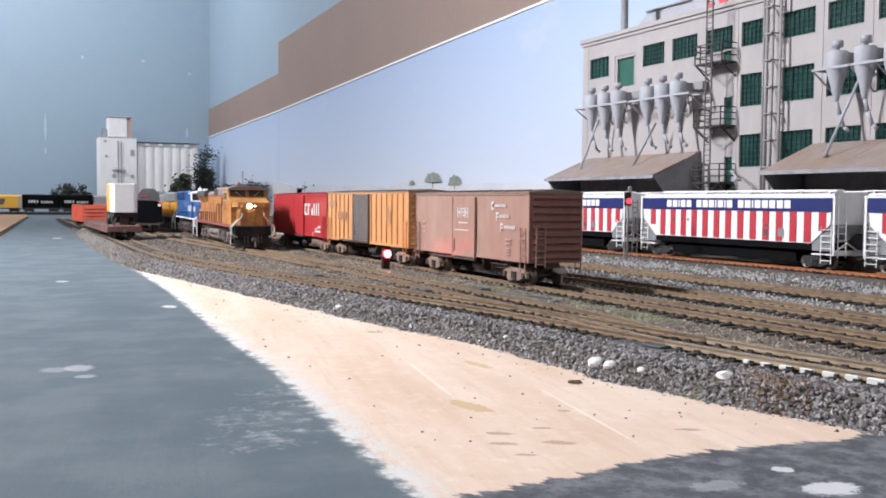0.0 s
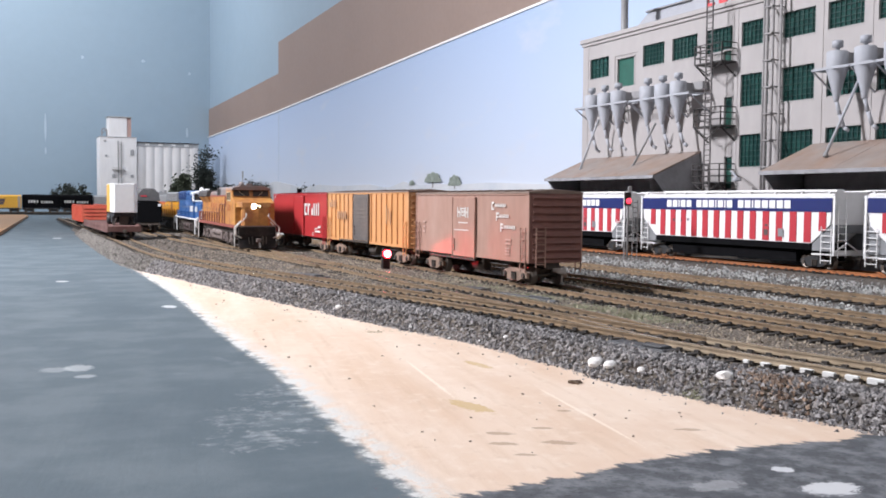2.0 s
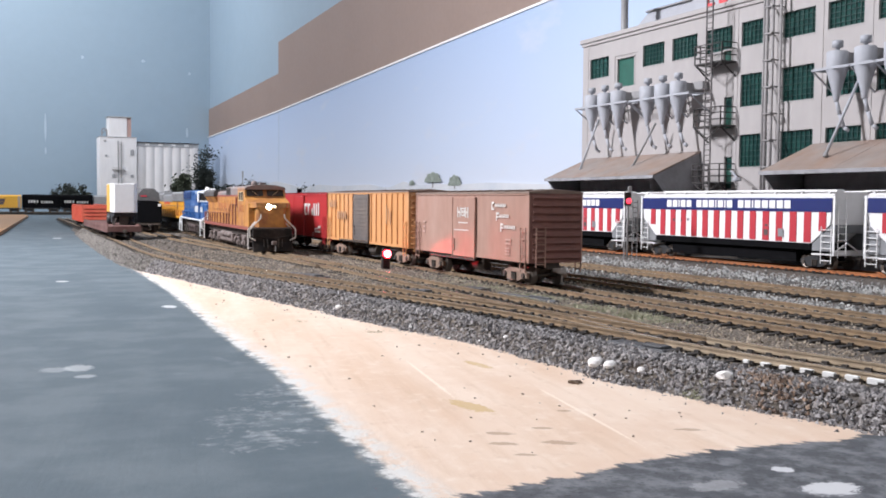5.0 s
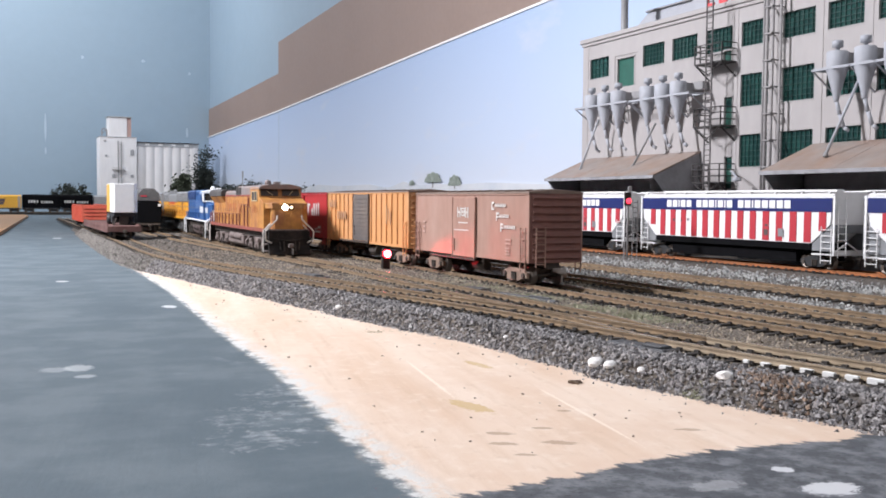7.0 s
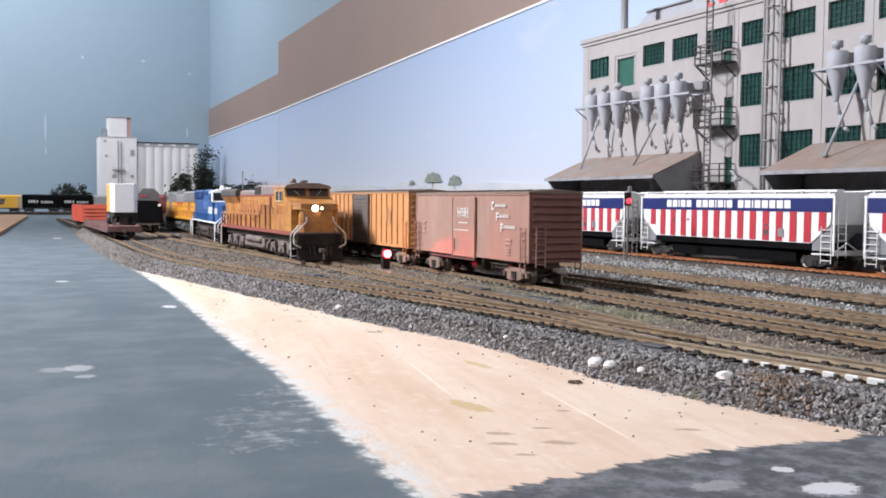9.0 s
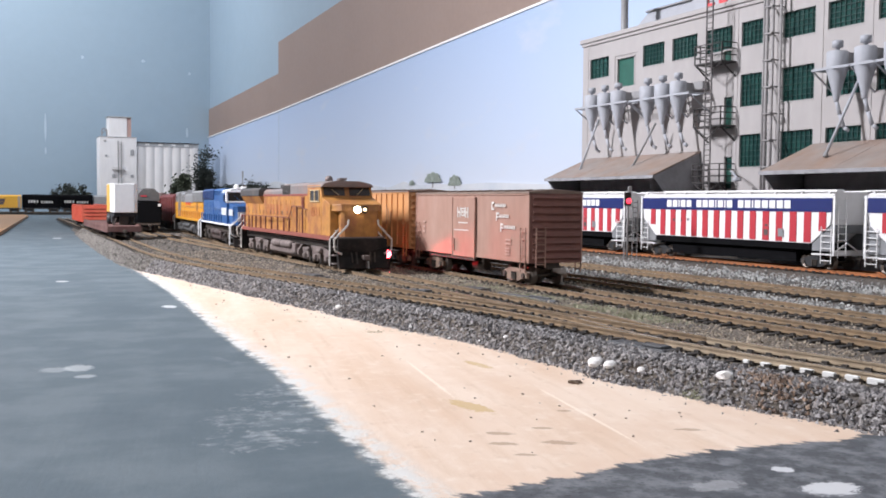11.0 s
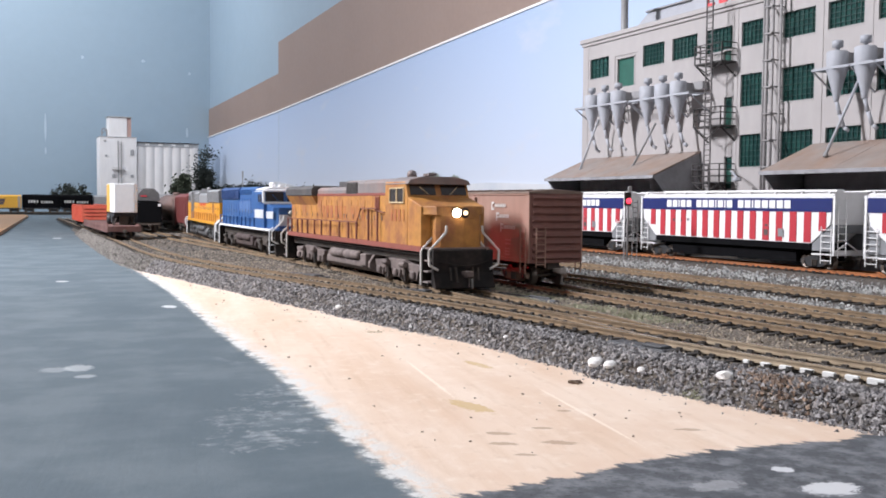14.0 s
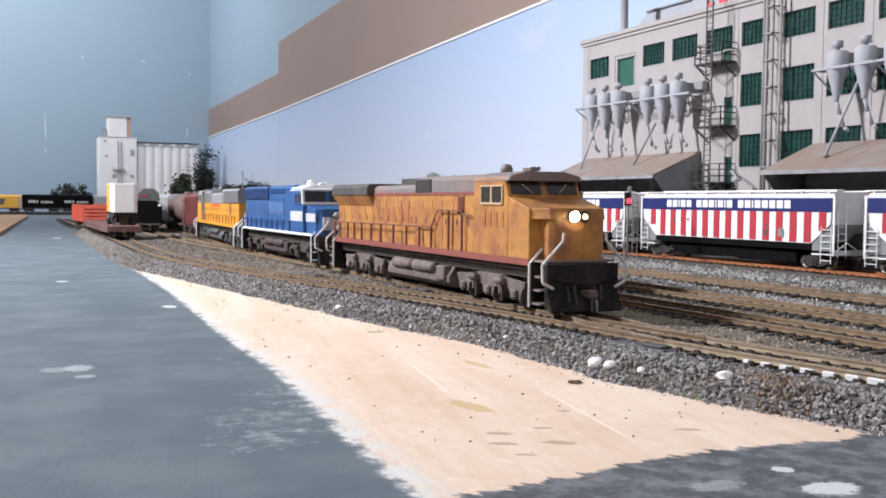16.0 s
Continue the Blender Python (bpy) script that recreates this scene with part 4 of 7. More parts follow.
tower = empty("ladder_tower", pose(0, 0, 0), "grey caged ladder and pipes climbing the factory wall", "ladder")
for y, x, r in ((0.6175, 0.572, 0.0011), (0.6110, 0.569, 0.0015), (0.6055, 0.570, 0.0011), (0.5990, 0.572, 0.0011)):
    bm = bmesh.new()
    bm_tube(bm, (x, y, 0.004), (x, y, 0.25), r, 8)
    part("pipe", bm, LADDER_GREY, tower)
for k in range(44):
    z = 0.01 + k * 0.0054
    piece(tower, "rung", LADDER_GREY, (0.5692, 0.5699, 0.6055, 0.6110, z, z + 0.0008))
for k in range(11):
    z = 0.018 + k * 0.0215
    piece(tower, "cage_hoop", LADDER_GREY, (0.5668, 0.5680, 0.6030, 0.6135, z, z + 0.0012), (0.5668, FX - 0.0002, 0.6126, 0.6135, z, z + 0.0012), (0.5668, FX - 0.0002, 0.6030, 0.6039, z, z + 0.0012), label="")
wl = empty("wall_lamp", pose(0, 0, 0), "white gooseneck lamp on the factory wall, unlit", "wall lamp")
bm = bmesh.new()
bm_path(bm, [(FX - 0.0004, 0.658, 0.0795), (0.575, 0.6575, 0.0808), (0.569, 0.650, 0.0806), (0.565, 0.642, 0.0785), (0.563, 0.637, 0.0755)], 0.0008, 6)
part("arm", bm, PLASTIC_GREY, wl)
bm = bmesh.new()
bm_lathe(bm, [(0.0042, -0.0036), (0.0036, -0.0015), (0.0012, 0.0), (0.0008, 0.001)], (0.563, 0.6365, 0.0755), 14)
part("shade", bm, PLASTIC_GREY, wl)

# ---- rolling stock ----
CAR_BROWN = mat("oxide_brown_paint", (0.335, 0.19, 0.145), 0.6, grain=0.08, scale=250, stain=(0.395, 0.26, 0.21), stain_amount=0.8, stain_scale=30, stretch=(1, 1, 0.35), bump=0.05)
# the sides' brown made darker, so the ends' shade lies in the colour
CAR_BROWN_SHADED = mat("oxide_brown_shaded", (0.23, 0.105, 0.085), 0.6, grain=0.1, scale=250, stain=(0.17, 0.085, 0.07), stain_amount=0.6, stain_scale=40, stretch=(1, 1, 0.4))
CAR_ORANGE = mat("weathered_orange_paint", (0.58, 0.275, 0.105), 0.55, grain=0.10, scale=250, stain=(0.50, 0.27, 0.145), stain_amount=0.8, stain_scale=35, stretch=(1, 1, 0.25))
CAR_RED = mat("bright_red_paint", (0.37, 0.03, 0.033), 0.4, grain=0.05, scale=200, stain=(0.31, 0.026, 0.028), stain_amount=0.5, stain_scale=25)
DOOR_GREY = mat("grey_door_paint", (0.115, 0.10, 0.095), 0.6, grain=0.15, scale=250, stain=(0.2, 0.15, 0.12), stain_amount=0.5, stain_scale=50)
ROOF_BROWN = mat("dusty_roof", (0.20, 0.14, 0.11), 0.7, grain=0.15, scale=250, stain=(0.27, 0.2, 0.16), stain_amount=0.6, stain_scale=40)
UNDER = mat("grimy_underframe", (0.045, 0.037, 0.033), 0.75, grain=0.2, scale=300, stain=(0.12, 0.085, 0.06), stain_amount=0.5, stain_scale=70)
TRUCK_RUST = mat("rusty_truck", (0.22, 0.145, 0.11), 0.75, grain=0.25, scale=300, stain=(0.36, 0.26, 0.19), stain_amount=0.6, stain_scale=80)
TRUCK_BLACK = mat("black_truck", (0.022, 0.022, 0.024), 0.55, grain=0.2, scale=300)
# coupler colour lightened to stand for the light that falls on it
COUPLER = mat("lightened_coupler", (0.30, 0.26, 0.235), 0.7, grain=0.2, scale=300)
FADED_INK = mat("sun_faded_lettering", (0.34, 0.19, 0.115), 0.6, grain=0.2, scale=400, stain=(0.55, 0.28, 0.12), stain_amount=0.8, stain_scale=200)
WHEEL = mat("wheel_steel", (0.16, 0.13, 0.11), 0.45, metal=0.6, grain=0.15, scale=300)
WHITE = mat("white_car_paint", (0.80, 0.79, 0.79), 0.4, grain=0.03, scale=200)
LETTER = mat("white_lettering", (0.60, 0.57, 0.54), 0.6, grain=0.06, scale=600)
FADED = mat("faded_lettering", (0.43, 0.285, 0.235), 0.6, grain=0.1, scale=500)
INK = mat("dark_lettering", (0.10, 0.07, 0.07), 0.6, grain=0.1, scale=500)
BLUE_BAND = mat("blue_band_paint", (0.016, 0.026, 0.13), 0.4, grain=0.05, scale=200)
RED_STRIPE = mat("red_stripe_paint", (0.46, 0.04, 0.055), 0.4, grain=0.05, scale=200)
HOPPER_GREY = mat("grey_hopper_end", (0.22, 0.225, 0.235), 0.5, grain=0.06, scale=200)
BLACK_CAR = mat("black_car_paint", (0.006, 0.006, 0.007), 0.9, grain=0.2, scale=200, spec=0.06)
CHROME = mat("bare_metal", (0.6, 0.6, 0.6), 0.3, metal=0.9)


def wheelset(parent, y, r, m=WHEEL, name="wheelset"):
    """Two flanged wheels on an axle; its own origin lies on the axle."""
    bm = bmesh.new()
    for s in (-1, 1):
        bm_lathe(bm, [(r + 0.0006, s * 0.0070), (r + 0.0006, s * 0.0075), (r, s * 0.0078), (r * 0.99, s * 0.0095), (r * 0.78, s * 0.0096), (r * 0.70, s * 0.0090), (r * 0.3, s * 0.0092), (r * 0.2, s * 0.0100)], (0, 0, 0), 18, "x")
    bm_tube(bm, (-0.010, 0, 0), (0.010, 0, 0), 0.0009, 8)
    return part(name, bm, m, parent, at=pose(0, y, r))


def bogie(parent, y, frame_mat, wb=0.0195, r=0.0048):
    t = piece(parent, "bogie", frame_mat, (-0.009, 0.009, y - 0.003, y + 0.003, 0.0045, 0.0095), label="cast truck frame with two axles")
    for s in (-1, 1):
        bm = bmesh.new()
        x0, x1 = (0.0103, 0.0122) if s > 0 else (-0.0122, -0.0103)
        bm_prism(bm, [(y - wb / 2 - 0.003, 0.0034), (y - wb / 2 + 0.002, 0.0034), (y - 0.0045, 0.0016), (y + 0.0045, 0.0016), (y + wb / 2 - 0.002, 0.0034), (y + wb / 2 + 0.003, 0.0034), (y + wb / 2 + 0.003, 0.0062), (y + 0.005, 0.0086), (y - 0.005, 0.0086), (y - wb / 2 - 0.003, 0.0062)], x0, x1, "x", bevel=0.0003)
        f = part("side_frame", bm, frame_mat, t)
        bm = bmesh.new()
        for k in (-0.0016, 0.0, 0.0016):
            bm_tube(bm, (s * 0.0127, y + k, 0.0024), (s * 0.0127, y + k, 0.0064), 0.0006, 6)
        for k in (-1, 1):
            bm_tube(bm, (s * 0.0118, y + k * wb / 2, 0.0048), (s * 0.0130, y + k * wb / 2, 0.0048), 0.0014, 8)
        part("spring", bm, UNDER, f)
    for k in (-1, 1):
        wheelset(t, y + k * wb / 2, r)
    return t


def coupler(parent, y, s, m=UNDER):
    """s: +1 for the far end, -1 for the near end."""
    bm = bmesh.new()
    bm_box(bm, -0.0011, 0.0011, min(y, y + s * 0.006), max(y, y + s * 0.006), 0.0072, 0.0092, bevel=0.0002)
    bm_box(bm, -0.0020, 0.0020, min(y + s * 0.005, y + s * 0.0085), max(y + s * 0.005, y + s * 0.0085), 0.0066, 0.0098, bevel=0.0005)
    bm_tube(bm, (0.0004, y + s * 0.0066, 0.0070), (0.0004, y + s * 0.0066, 0.0018), 0.0004, 6)
    return part("coupler", bm, m, parent)


def ladder(parent, x, y, z0, z1, n, m, w=0.0052, axis="y", name="ladder"):
    """A ladder standing off a car's side (axis y) or end (axis x)."""
    bm = bmesh.new()
    for k in (-1, 1):
        p = (x, y + k * w / 2) if axis == "y" else (x + k * w / 2, y)
        bm_tube(bm, (*p, z0), (*p, z1), 0.00036, 6)
    for i in range(n):
        z = z0 + (z1 - z0) * (i + 0.5) / n
        if axis == "y":
            bm_tube(bm, (x, y - w / 2, z), (x, y + w / 2, z), 0.0003, 6)
        else:
            bm_tube(bm, (x - w / 2, y, z), (x + w / 2, y, z), 0.0003, 6)
    return part(name, bm, m, parent)


def boxcar(x, y0, y1, side_mat, end_mat, roof_mat, eave, label, door, door_mat, ribs, sill=0.0107, truck_mat=TRUCK_RUST, hw=0.0158):
    yc, h = (y0 + y1) / 2, (y1 - y0) / 2
    car = empty("boxcar", pose(x, yc, RAIL), label, "boxcar", "boxcars on the siding")
    body = bmesh.new()
    bm_box(body, -hw + 0.0004, hw - 0.0004, -h + 0.0006, h - 0.0006, sill + 0.0014, eave, bevel=0.0003)
    body = part("body", body, side_mat, car)
    # side sill, top rail, corner posts and side ribs
    for s in (-1, 1):
        xs = sorted((s * (hw - 0.0005), s * hw))
        rail = [(xs[0], xs[1], -h, h, sill + 0.0012, sill + 0.0032), (xs[0], xs[1], -h, h, eave - 0.0016, eave)]
        rail += [(xs[0], xs[1], a, a + 0.0012, sill + 0.003, eave - 0.001) for a in (-h, h - 0.0012)]
        piece(body, "side_rail", side_mat, *rail)
        if ribs:
            step = 2 * h / ribs
            for k in range(1, ribs):
                yy = -h + k * step
                if not (door[0] - yc - 0.002 < yy < door[1] - yc + 0.002):
                    piece(body, "rib", side_mat, (min(s * (hw - 0.0005), s * (hw + 0.0004)), max(s * (hw - 0.0005), s * (hw + 0.0004)), yy - 0.0006, yy + 0.0006, sill + 0.003, eave - 0.0014))
        # door with rails and latch
        a, b = door[0] - yc, door[1] - yc
        xd = sorted((s * (hw - 0.0004), s * (hw + 0.0007)))
        d = piece(car, "door", door_mat, (xd[0], xd[1], a, b, door[2], door[3]), bevel=0.0002)
        fr = [(min(s * hw, s * (hw + 0.0010)), max(s * hw, s * (hw + 0.0010)), p, q, door[2] - 0.0003, door[3] + 0.0003) for p, q in ((a - 0.0006, a + 0.0004), (b - 0.0004, b + 0.0006))]
        piece(d, "door_post", door_mat, *fr)
        if ribs:
            for k in range(1, 12):
                zz = door[2] + (door[3] - door[2]) * k / 12
                piece(d, "door_rib", door_mat, (min(s * hw, s * (hw + 0.0012)), max(s * hw, s * (hw + 0.0012)), a + 0.0008, b - 0.0008, zz - 0.0005, zz + 0.0005))
        piece(d, "latch", door_mat, (min(s * hw, s * (hw + 0.0014)), max(s * hw, s * (hw + 0.0014)), b - 0.0034, b - 0.0028, door[2] + 0.003, door[2] + 0.010), (min(s * hw, s * (hw + 0.0014)), max(s * hw, s * (hw + 0.0014)), b - 0.0036, b - 0.0005, door[2] + 0.0062, door[2] + 0.0068))
        piece(d, "door_track", UNDER, (min(s * (hw - 0.0003), s * (hw + 0.0012)), max(s * (hw - 0.0003), s * (hw + 0.0012)), a - 0.001, b + (b - a) + 0.001, door[2] - 0.0014, door[2] - 0.0004))
    # ends with pressed ribs
    for s in (-1, 1):
        e = piece(car, "end", end_mat, (-hw + 0.0006, hw - 0.0006, min(s * (h - 0.0006), s * h), max(s * (h - 0.0006), s * h), sill + 0.0012, eave))
        for k in range(9):
            zz = sill + 0.004 + (eave - sill - 0.007) * k / 8
            bm = bmesh.new()
            bm_prism(bm, [(s * h, zz - 0.0013), (s * (h + 0.0015), zz - 0.0003), (s * (h + 0.0015), zz + 0.0004), (s * h, zz + 0.0015)], -hw + 0.0018, hw - 0.0018, "x")
            part("end_rib", bm, end_mat, e)
        ladder(car, s * (hw - 0.0058), s * (h + 0.0021), sill - 0.001, sill + 0.019, 6, side_mat, axis="x")
        coupler(car, s * (h - 0.001), s, COUPLER)
        piece(car, "brake_hose", TRUCK_RUST, (0.004, 0.0046, min(s * h, s * (h + 0.0012)), max(s * h, s * (h + 0.0012)), 0.0045, 0.0095))
    for s in (-1, 1):
        for e in (-1, 1):
            ladder(car, s * (hw + 0.0007), e * (h - 0.0048), sill - 0.004, sill + 0.019, 6, side_mat)
    # roof with seams and running board
    bm = bmesh.new()
    bm_prism(bm, [(-hw - 0.0002, eave - 0.0008), (hw + 0.0002, eave - 0.0008), (hw + 0.0002, eave), (0, eave + 0.0012), (-hw - 0.0002, eave)], -h - 0.0004, h + 0.0004, "y")
    roof = part("roof", bm, roof_mat, car)
    for k in range(13):
        yy = -h + 0.003 + (2 * h - 0.006) * k / 12
        bm = bmesh.new()
        bm_prism(bm, [(-hw, eave + 0.0001), (0, eave + 0.0013), (hw, eave + 0.0001), (hw, eave + 0.0004), (0, eave + 0.0016), (-hw, eave + 0.0004)], yy - 0.0005, yy + 0.0005, "y")
        part("roof_seam", bm, roof_mat, roof)
    # underframe
    piece(car, "centre_sill", UNDER, (-0.0035, 0.0035, -h + 0.002, h - 0.002, 0.0085, sill + 0.0014))
    piece(car, "cross_bearer", UNDER, *[(-hw + 0.002, hw - 0.002, k - 0.0008, k + 0.0008, 0.0092, sill + 0.0014) for k in (-h * 0.25, 0, h * 0.25)])
    bm = bmesh.new()
    bm_tube(bm, (-0.010, -0.016, 0.0072), (-0.010, -0.002, 0.0072), 0.0026, 10)
    part("brake_cylinder", bm, UNDER, car)
    for s in (-1, 1):
        bogie(car, s * (h - 0.021), truck_mat)
    return car, yc, hw


brown, yc, hw = boxcar(0.2576, 0.4228, 0.5674, CAR_BROWN, CAR_BROWN_SHADED, ROOF_BROWN, 0.0479, "oxide-brown forty-foot boxcar with faded white lettering and ribbed ends", (0.4826, 0.5113, 0.0113, 0.0449), CAR_BROWN, 0)
def yy_(y):
    return y - yc
rows = []
for (y, z, n) in ((0.4632, 0.0389, 8), (0.4578, 0.0333, 7), (0.4528, 0.0276, 8)):
    rows += [(yy_(y) - 0.0010, yy_(y), z - 0.0006, z + 0.0038), (yy_(y) - 0.0030, yy_(y) - 0.0010, z + 0.0027, z + 0.0038)] + ([(yy_(y) - 0.0030, yy_(y) - 0.0010, z - 0.0006, z + 0.0005)] if n == 8 and z > 0.038 else [(yy_(y) - 0.0030, yy_(y) - 0.0010, z + 0.0010, z + 0.0018)])
    for k in range(n - 1):
        rows.append((yy_(y) - 0.0038 - k * 0.0018 - 0.0011, yy_(y) - 0.0038 - k * 0.0018, z + 0.0010, z + 0.0028))
bars(brown, LETTER, -hw - 0.0001, rows, label="white painted lettering")
bars(brown, FADED, -hw - 0.0001, [(yy_(0.556) - 0.004, yy_(0.556), z, z + 0.0011) for z in (0.0235, 0.0265, 0.0295)] + [(yy_(0.4475) - 0.006, yy_(0.4475), z, z + 0.0009) for z in (0.0225, 0.0205)] + [(yy_(0.4475) - 0.005, yy_(0.4475), z, z + 0.0008) for z in (0.0150, 0.0165, 0.0180)], label="faded pale stencil lettering")
bars(brown, LETTER, -hw - 0.0008, [(yy_(0.4948), yy_(0.4996), 0.0345, 0.0352), (yy_(0.4948), yy_(0.4996), 0.0384, 0.0391), (yy_(0.4948), yy_(0.4956), 0.0352, 0.0384), (yy_(0.4988), yy_(0.4996), 0.0352, 0.0384), (yy_(0.4962), yy_(0.4982), 0.0361, 0.0375), (yy_(0.4902), yy_(0.4912), 0.0336, 0.0396), (yy_(0.4912), yy_(0.4932), 0.0362, 0.0371), (yy_(0.4932), yy_(0.4942), 0.0336, 0.0396), (yy_(0.5004), yy_(0.5012), 0.0336, 0.0396), (yy_(0.5012), yy_(0.5034), 0.0362, 0.0371), (yy_(0.5034), yy_(0.5043), 0.0336, 0.0396), (yy_(0.491), yy_(0.503), 0.0304, 0.0310), (yy_(0.490), yy_(0.508), 0.0262, 0.0268)], name="emblem", label="white emblem and bars on the door")

orange, yc, hw = boxcar(0.2576, 0.5795, 0.7489, CAR_ORANGE, CAR_ORANGE, ROOF_BROWN, 0.0492, "weathered orange ribbed boxcar with grey slatted doors", (0.6535, 0.685, 0.0136, 0.0472), DOOR_GREY, 17)
bars(orange, FADED_INK, -hw - 0.0006, [(yy_(0.742) - k * 0.0042 - 0.003, yy_(0.742) - k * 0.0042, 0.0375, 0.0430) for k in range(4)] + [(yy_(0.723) - k * 0.0045 - 0.0032, yy_(0.723) - k * 0.0045, 0.0285, 0.0345) for k in range(5)] + [(yy_(0.618) - k * 0.004 - 0.0012, yy_(0.618) - k * 0.004, 0.027 + 0.002 * (k % 2), 0.040 - 0.002 * (k % 3)) for k in range(3)], label="faded dark lettering")
red, yc, hw = boxcar(0.2576, 0.7518, 0.9184, CAR_RED, CAR_RED, CAR_RED, 0.0482, "bright red smooth-sided boxcar with white lettering", (0.815, 0.845, 0.0125, 0.046), CAR_RED, 0)
bars(red, LETTER, -hw - 0.0001, [(yy_(y0), yy_(y1), z0, z1) for y0, y1, z0, z1 in ((0.811, 0.8135, 0.030, 0.040), (0.806, 0.811, 0.038, 0.040), (0.806, 0.811, 0.030, 0.032), (0.801, 0.804, 0.030, 0.040), (0.797, 0.801, 0.038, 0.040), (0.789, 0.793, 0.030, 0.036), (0.784, 0.787, 0.030, 0.040), (0.778, 0.7805, 0.030, 0.040), (0.772, 0.7745, 0.030, 0.0405), (0.777, 0.783, 0.0185, 0.0195), (0.768, 0.783, 0.0160, 0.0175), (0.768, 0.775, 0.0195, 0.0215), (0.788, 0.7895, 0.0125, 0.0165))] + [(0.0 + h, 0.002 + h, 0.0445, 0.0465) for h in (-0.012, 0.075)], label="white painted lettering")


# ---- striped covered hoppers ----
def hopper():
    h, hw = 0.1026, 0.0172
    car = empty("covered_hopper", pose(0.503, 0.5601, RAIL), "white covered hopper with blue band and red stripes", "covered hopper", "striped hoppers")
    top, low, band = 0.0485, 0.0172, 0.0380
    bm = bmesh.new()
    bm_prism(bm, [(-h + 0.020, low), (h - 0.020, low), (h - 0.004, 0.030), (h - 0.002, top), (-h + 0.002, top), (-h + 0.004, 0.030)], -hw + 0.0004, hw - 0.0004, "x")
    body = part("body", bm, WHITE, car)
    for s in (-1, 1):
        a, b = sorted((s * (hw - 0.0004), s * (hw + 0.0001)))
        piece(body, "band", BLUE_BAND, (a, b, -h + 0.0024, h - 0.0024, band, 0.0470), label="dark blue painted band")
        for k in range(15):
            y = h - 0.0135 - k * 0.01275
            bm = bmesh.new()
            lo = low + 0.0006 if abs(y - 0.003) < h - 0.0215 else low + 0.0085
            bm_box(bm, a, b, y - 0.0060, y, lo, band - 0.0001)
            part("stripe", bm, RED_STRIPE, body, "red painted stripe")
        # letter blocks on the band
        y = 0.0680
        for word in (5, 7, 8):
            for k in range(word):
                w = 0.0014 if (word, k) in ((5, 2), (7, 3), (7, 5), (8, 2)) else 0.0057
                bars(car, WHITE, s * (hw + 0.0002), [(y - w, y, 0.0400, 0.0455)], name="letter_block", label="white painted letter block")
                y -= w + 0.0014
            y -= 0.0046
        bars(car, INK, s * (hw + 0.0002), [(-0.044, -0.040, 0.0212, 0.0252), (-0.0435, -0.041, 0.0275, 0.029), (0.058, 0.060, 0.029, 0.031), (0.049, 0.0505, 0.029, 0.0305), (0.041, 0.0425, 0.0295, 0.0315)], name="data_panel", label="small dark data panels")
        bars(car, HOPPER_GREY, s * (hw + 0.0003), [(-0.0585, -0.0535, 0.0208, 0.0262)], name="data_panel", label="small grey data panel")
    # roof, running boards, hatches
    bm = bmesh.new()
    bm_prism(bm, [(-hw, top), (hw, top), (hw - 0.004, top + 0.0024), (-hw + 0.004, top + 0.0024)], -h + 0.002, h - 0.002, "y")
    roof = part("roof", bm, WHITE, car)
    for s in (-1, 1):
        piece(roof, "running_board", WHITE, (min(s * 0.0128, s * 0.0165), max(s * 0.0128, s * 0.0165), -h - 0.001, h + 0.001, top + 0.0026, top + 0.0033))
        for k in range(9):
            y = -h + 0.006 + k * (2 * h - 0.012) / 8
            piece(roof, "board_bracket", WHITE, (min(s * 0.0135, s * 0.016), max(s * 0.0135, s * 0.016), y - 0.0006, y + 0.0006, top + 0.0002, top + 0.0026))
    piece(roof, "hatch", WHITE, (-0.004, 0.004, -h + 0.012, h - 0.012, top + 0.0025, top + 0.0042), bevel=0.0006)
    # end slope sheets, posts, ladders, platforms
    for s in (-1, 1):
        for q in (-1, 1):
            bm = bmesh.new()
            bm_prism(bm, [(s * (h - 0.003), 0.0305), (s * (h - 0.0195), low + 0.0005), (s * (h - 0.0195), 0.0125), (s * (h - 0.003), 0.0125)], min(q * (hw - 0.0022), q * (hw - 0.0012)), max(q * (hw - 0.0022), q * (hw - 0.0012)), "x")
            part("end_gusset", bm, HOPPER_GREY, car)
            piece(car, "corner_post", WHITE, (min(q * (hw - 0.0008), q * hw), max(q * (hw - 0.0008), q * hw), min(s * (h - 0.0016), s * h), max(s * (h - 0.0016), s * h), 0.0105, top))
            ladder(car, q * (hw + 0.0005), s * (h - 0.0062), 0.0045, 0.0285, 6, WHITE, w=0.0085)
            ladder(car, q * (hw - 0.006), s * (h + 0.0008), 0.0085, top, 9, WHITE, w=0.007, axis="x")
        piece(car, "end_sheet", HOPPER_GREY, (-hw + 0.0025, hw - 0.0025, min(s * (h - 0.0045), s * (h - 0.0055)), max(s * (h - 0.0045), s * (h - 0.0055)), 0.024, top - 0.0005))
        piece(car, "end_sill", WHITE, (-hw, hw, min(s * (h - 0.0012), s * h), max(s * (h - 0.0012), s * h), 0.0108, 0.0132), (-hw, hw, min(s * (h - 0.019), s * h), max(s * (h - 0.019), s * h), 0.0098, 0.0107))
        bm = bmesh.new()
        bm_path(bm, [(-hw, s * h, 0.012), (-hw + 0.010, s * (h + 0.0012), 0.018), (0.004, s * (h + 0.0012), 0.012)], 0.0005, 6)
        part("brake_rigging", bm, WHITE, car)
        coupler(car, s * (h - 0.001), s)
        bogie(car, s * (h - 0.0205), TRUCK_BLACK)
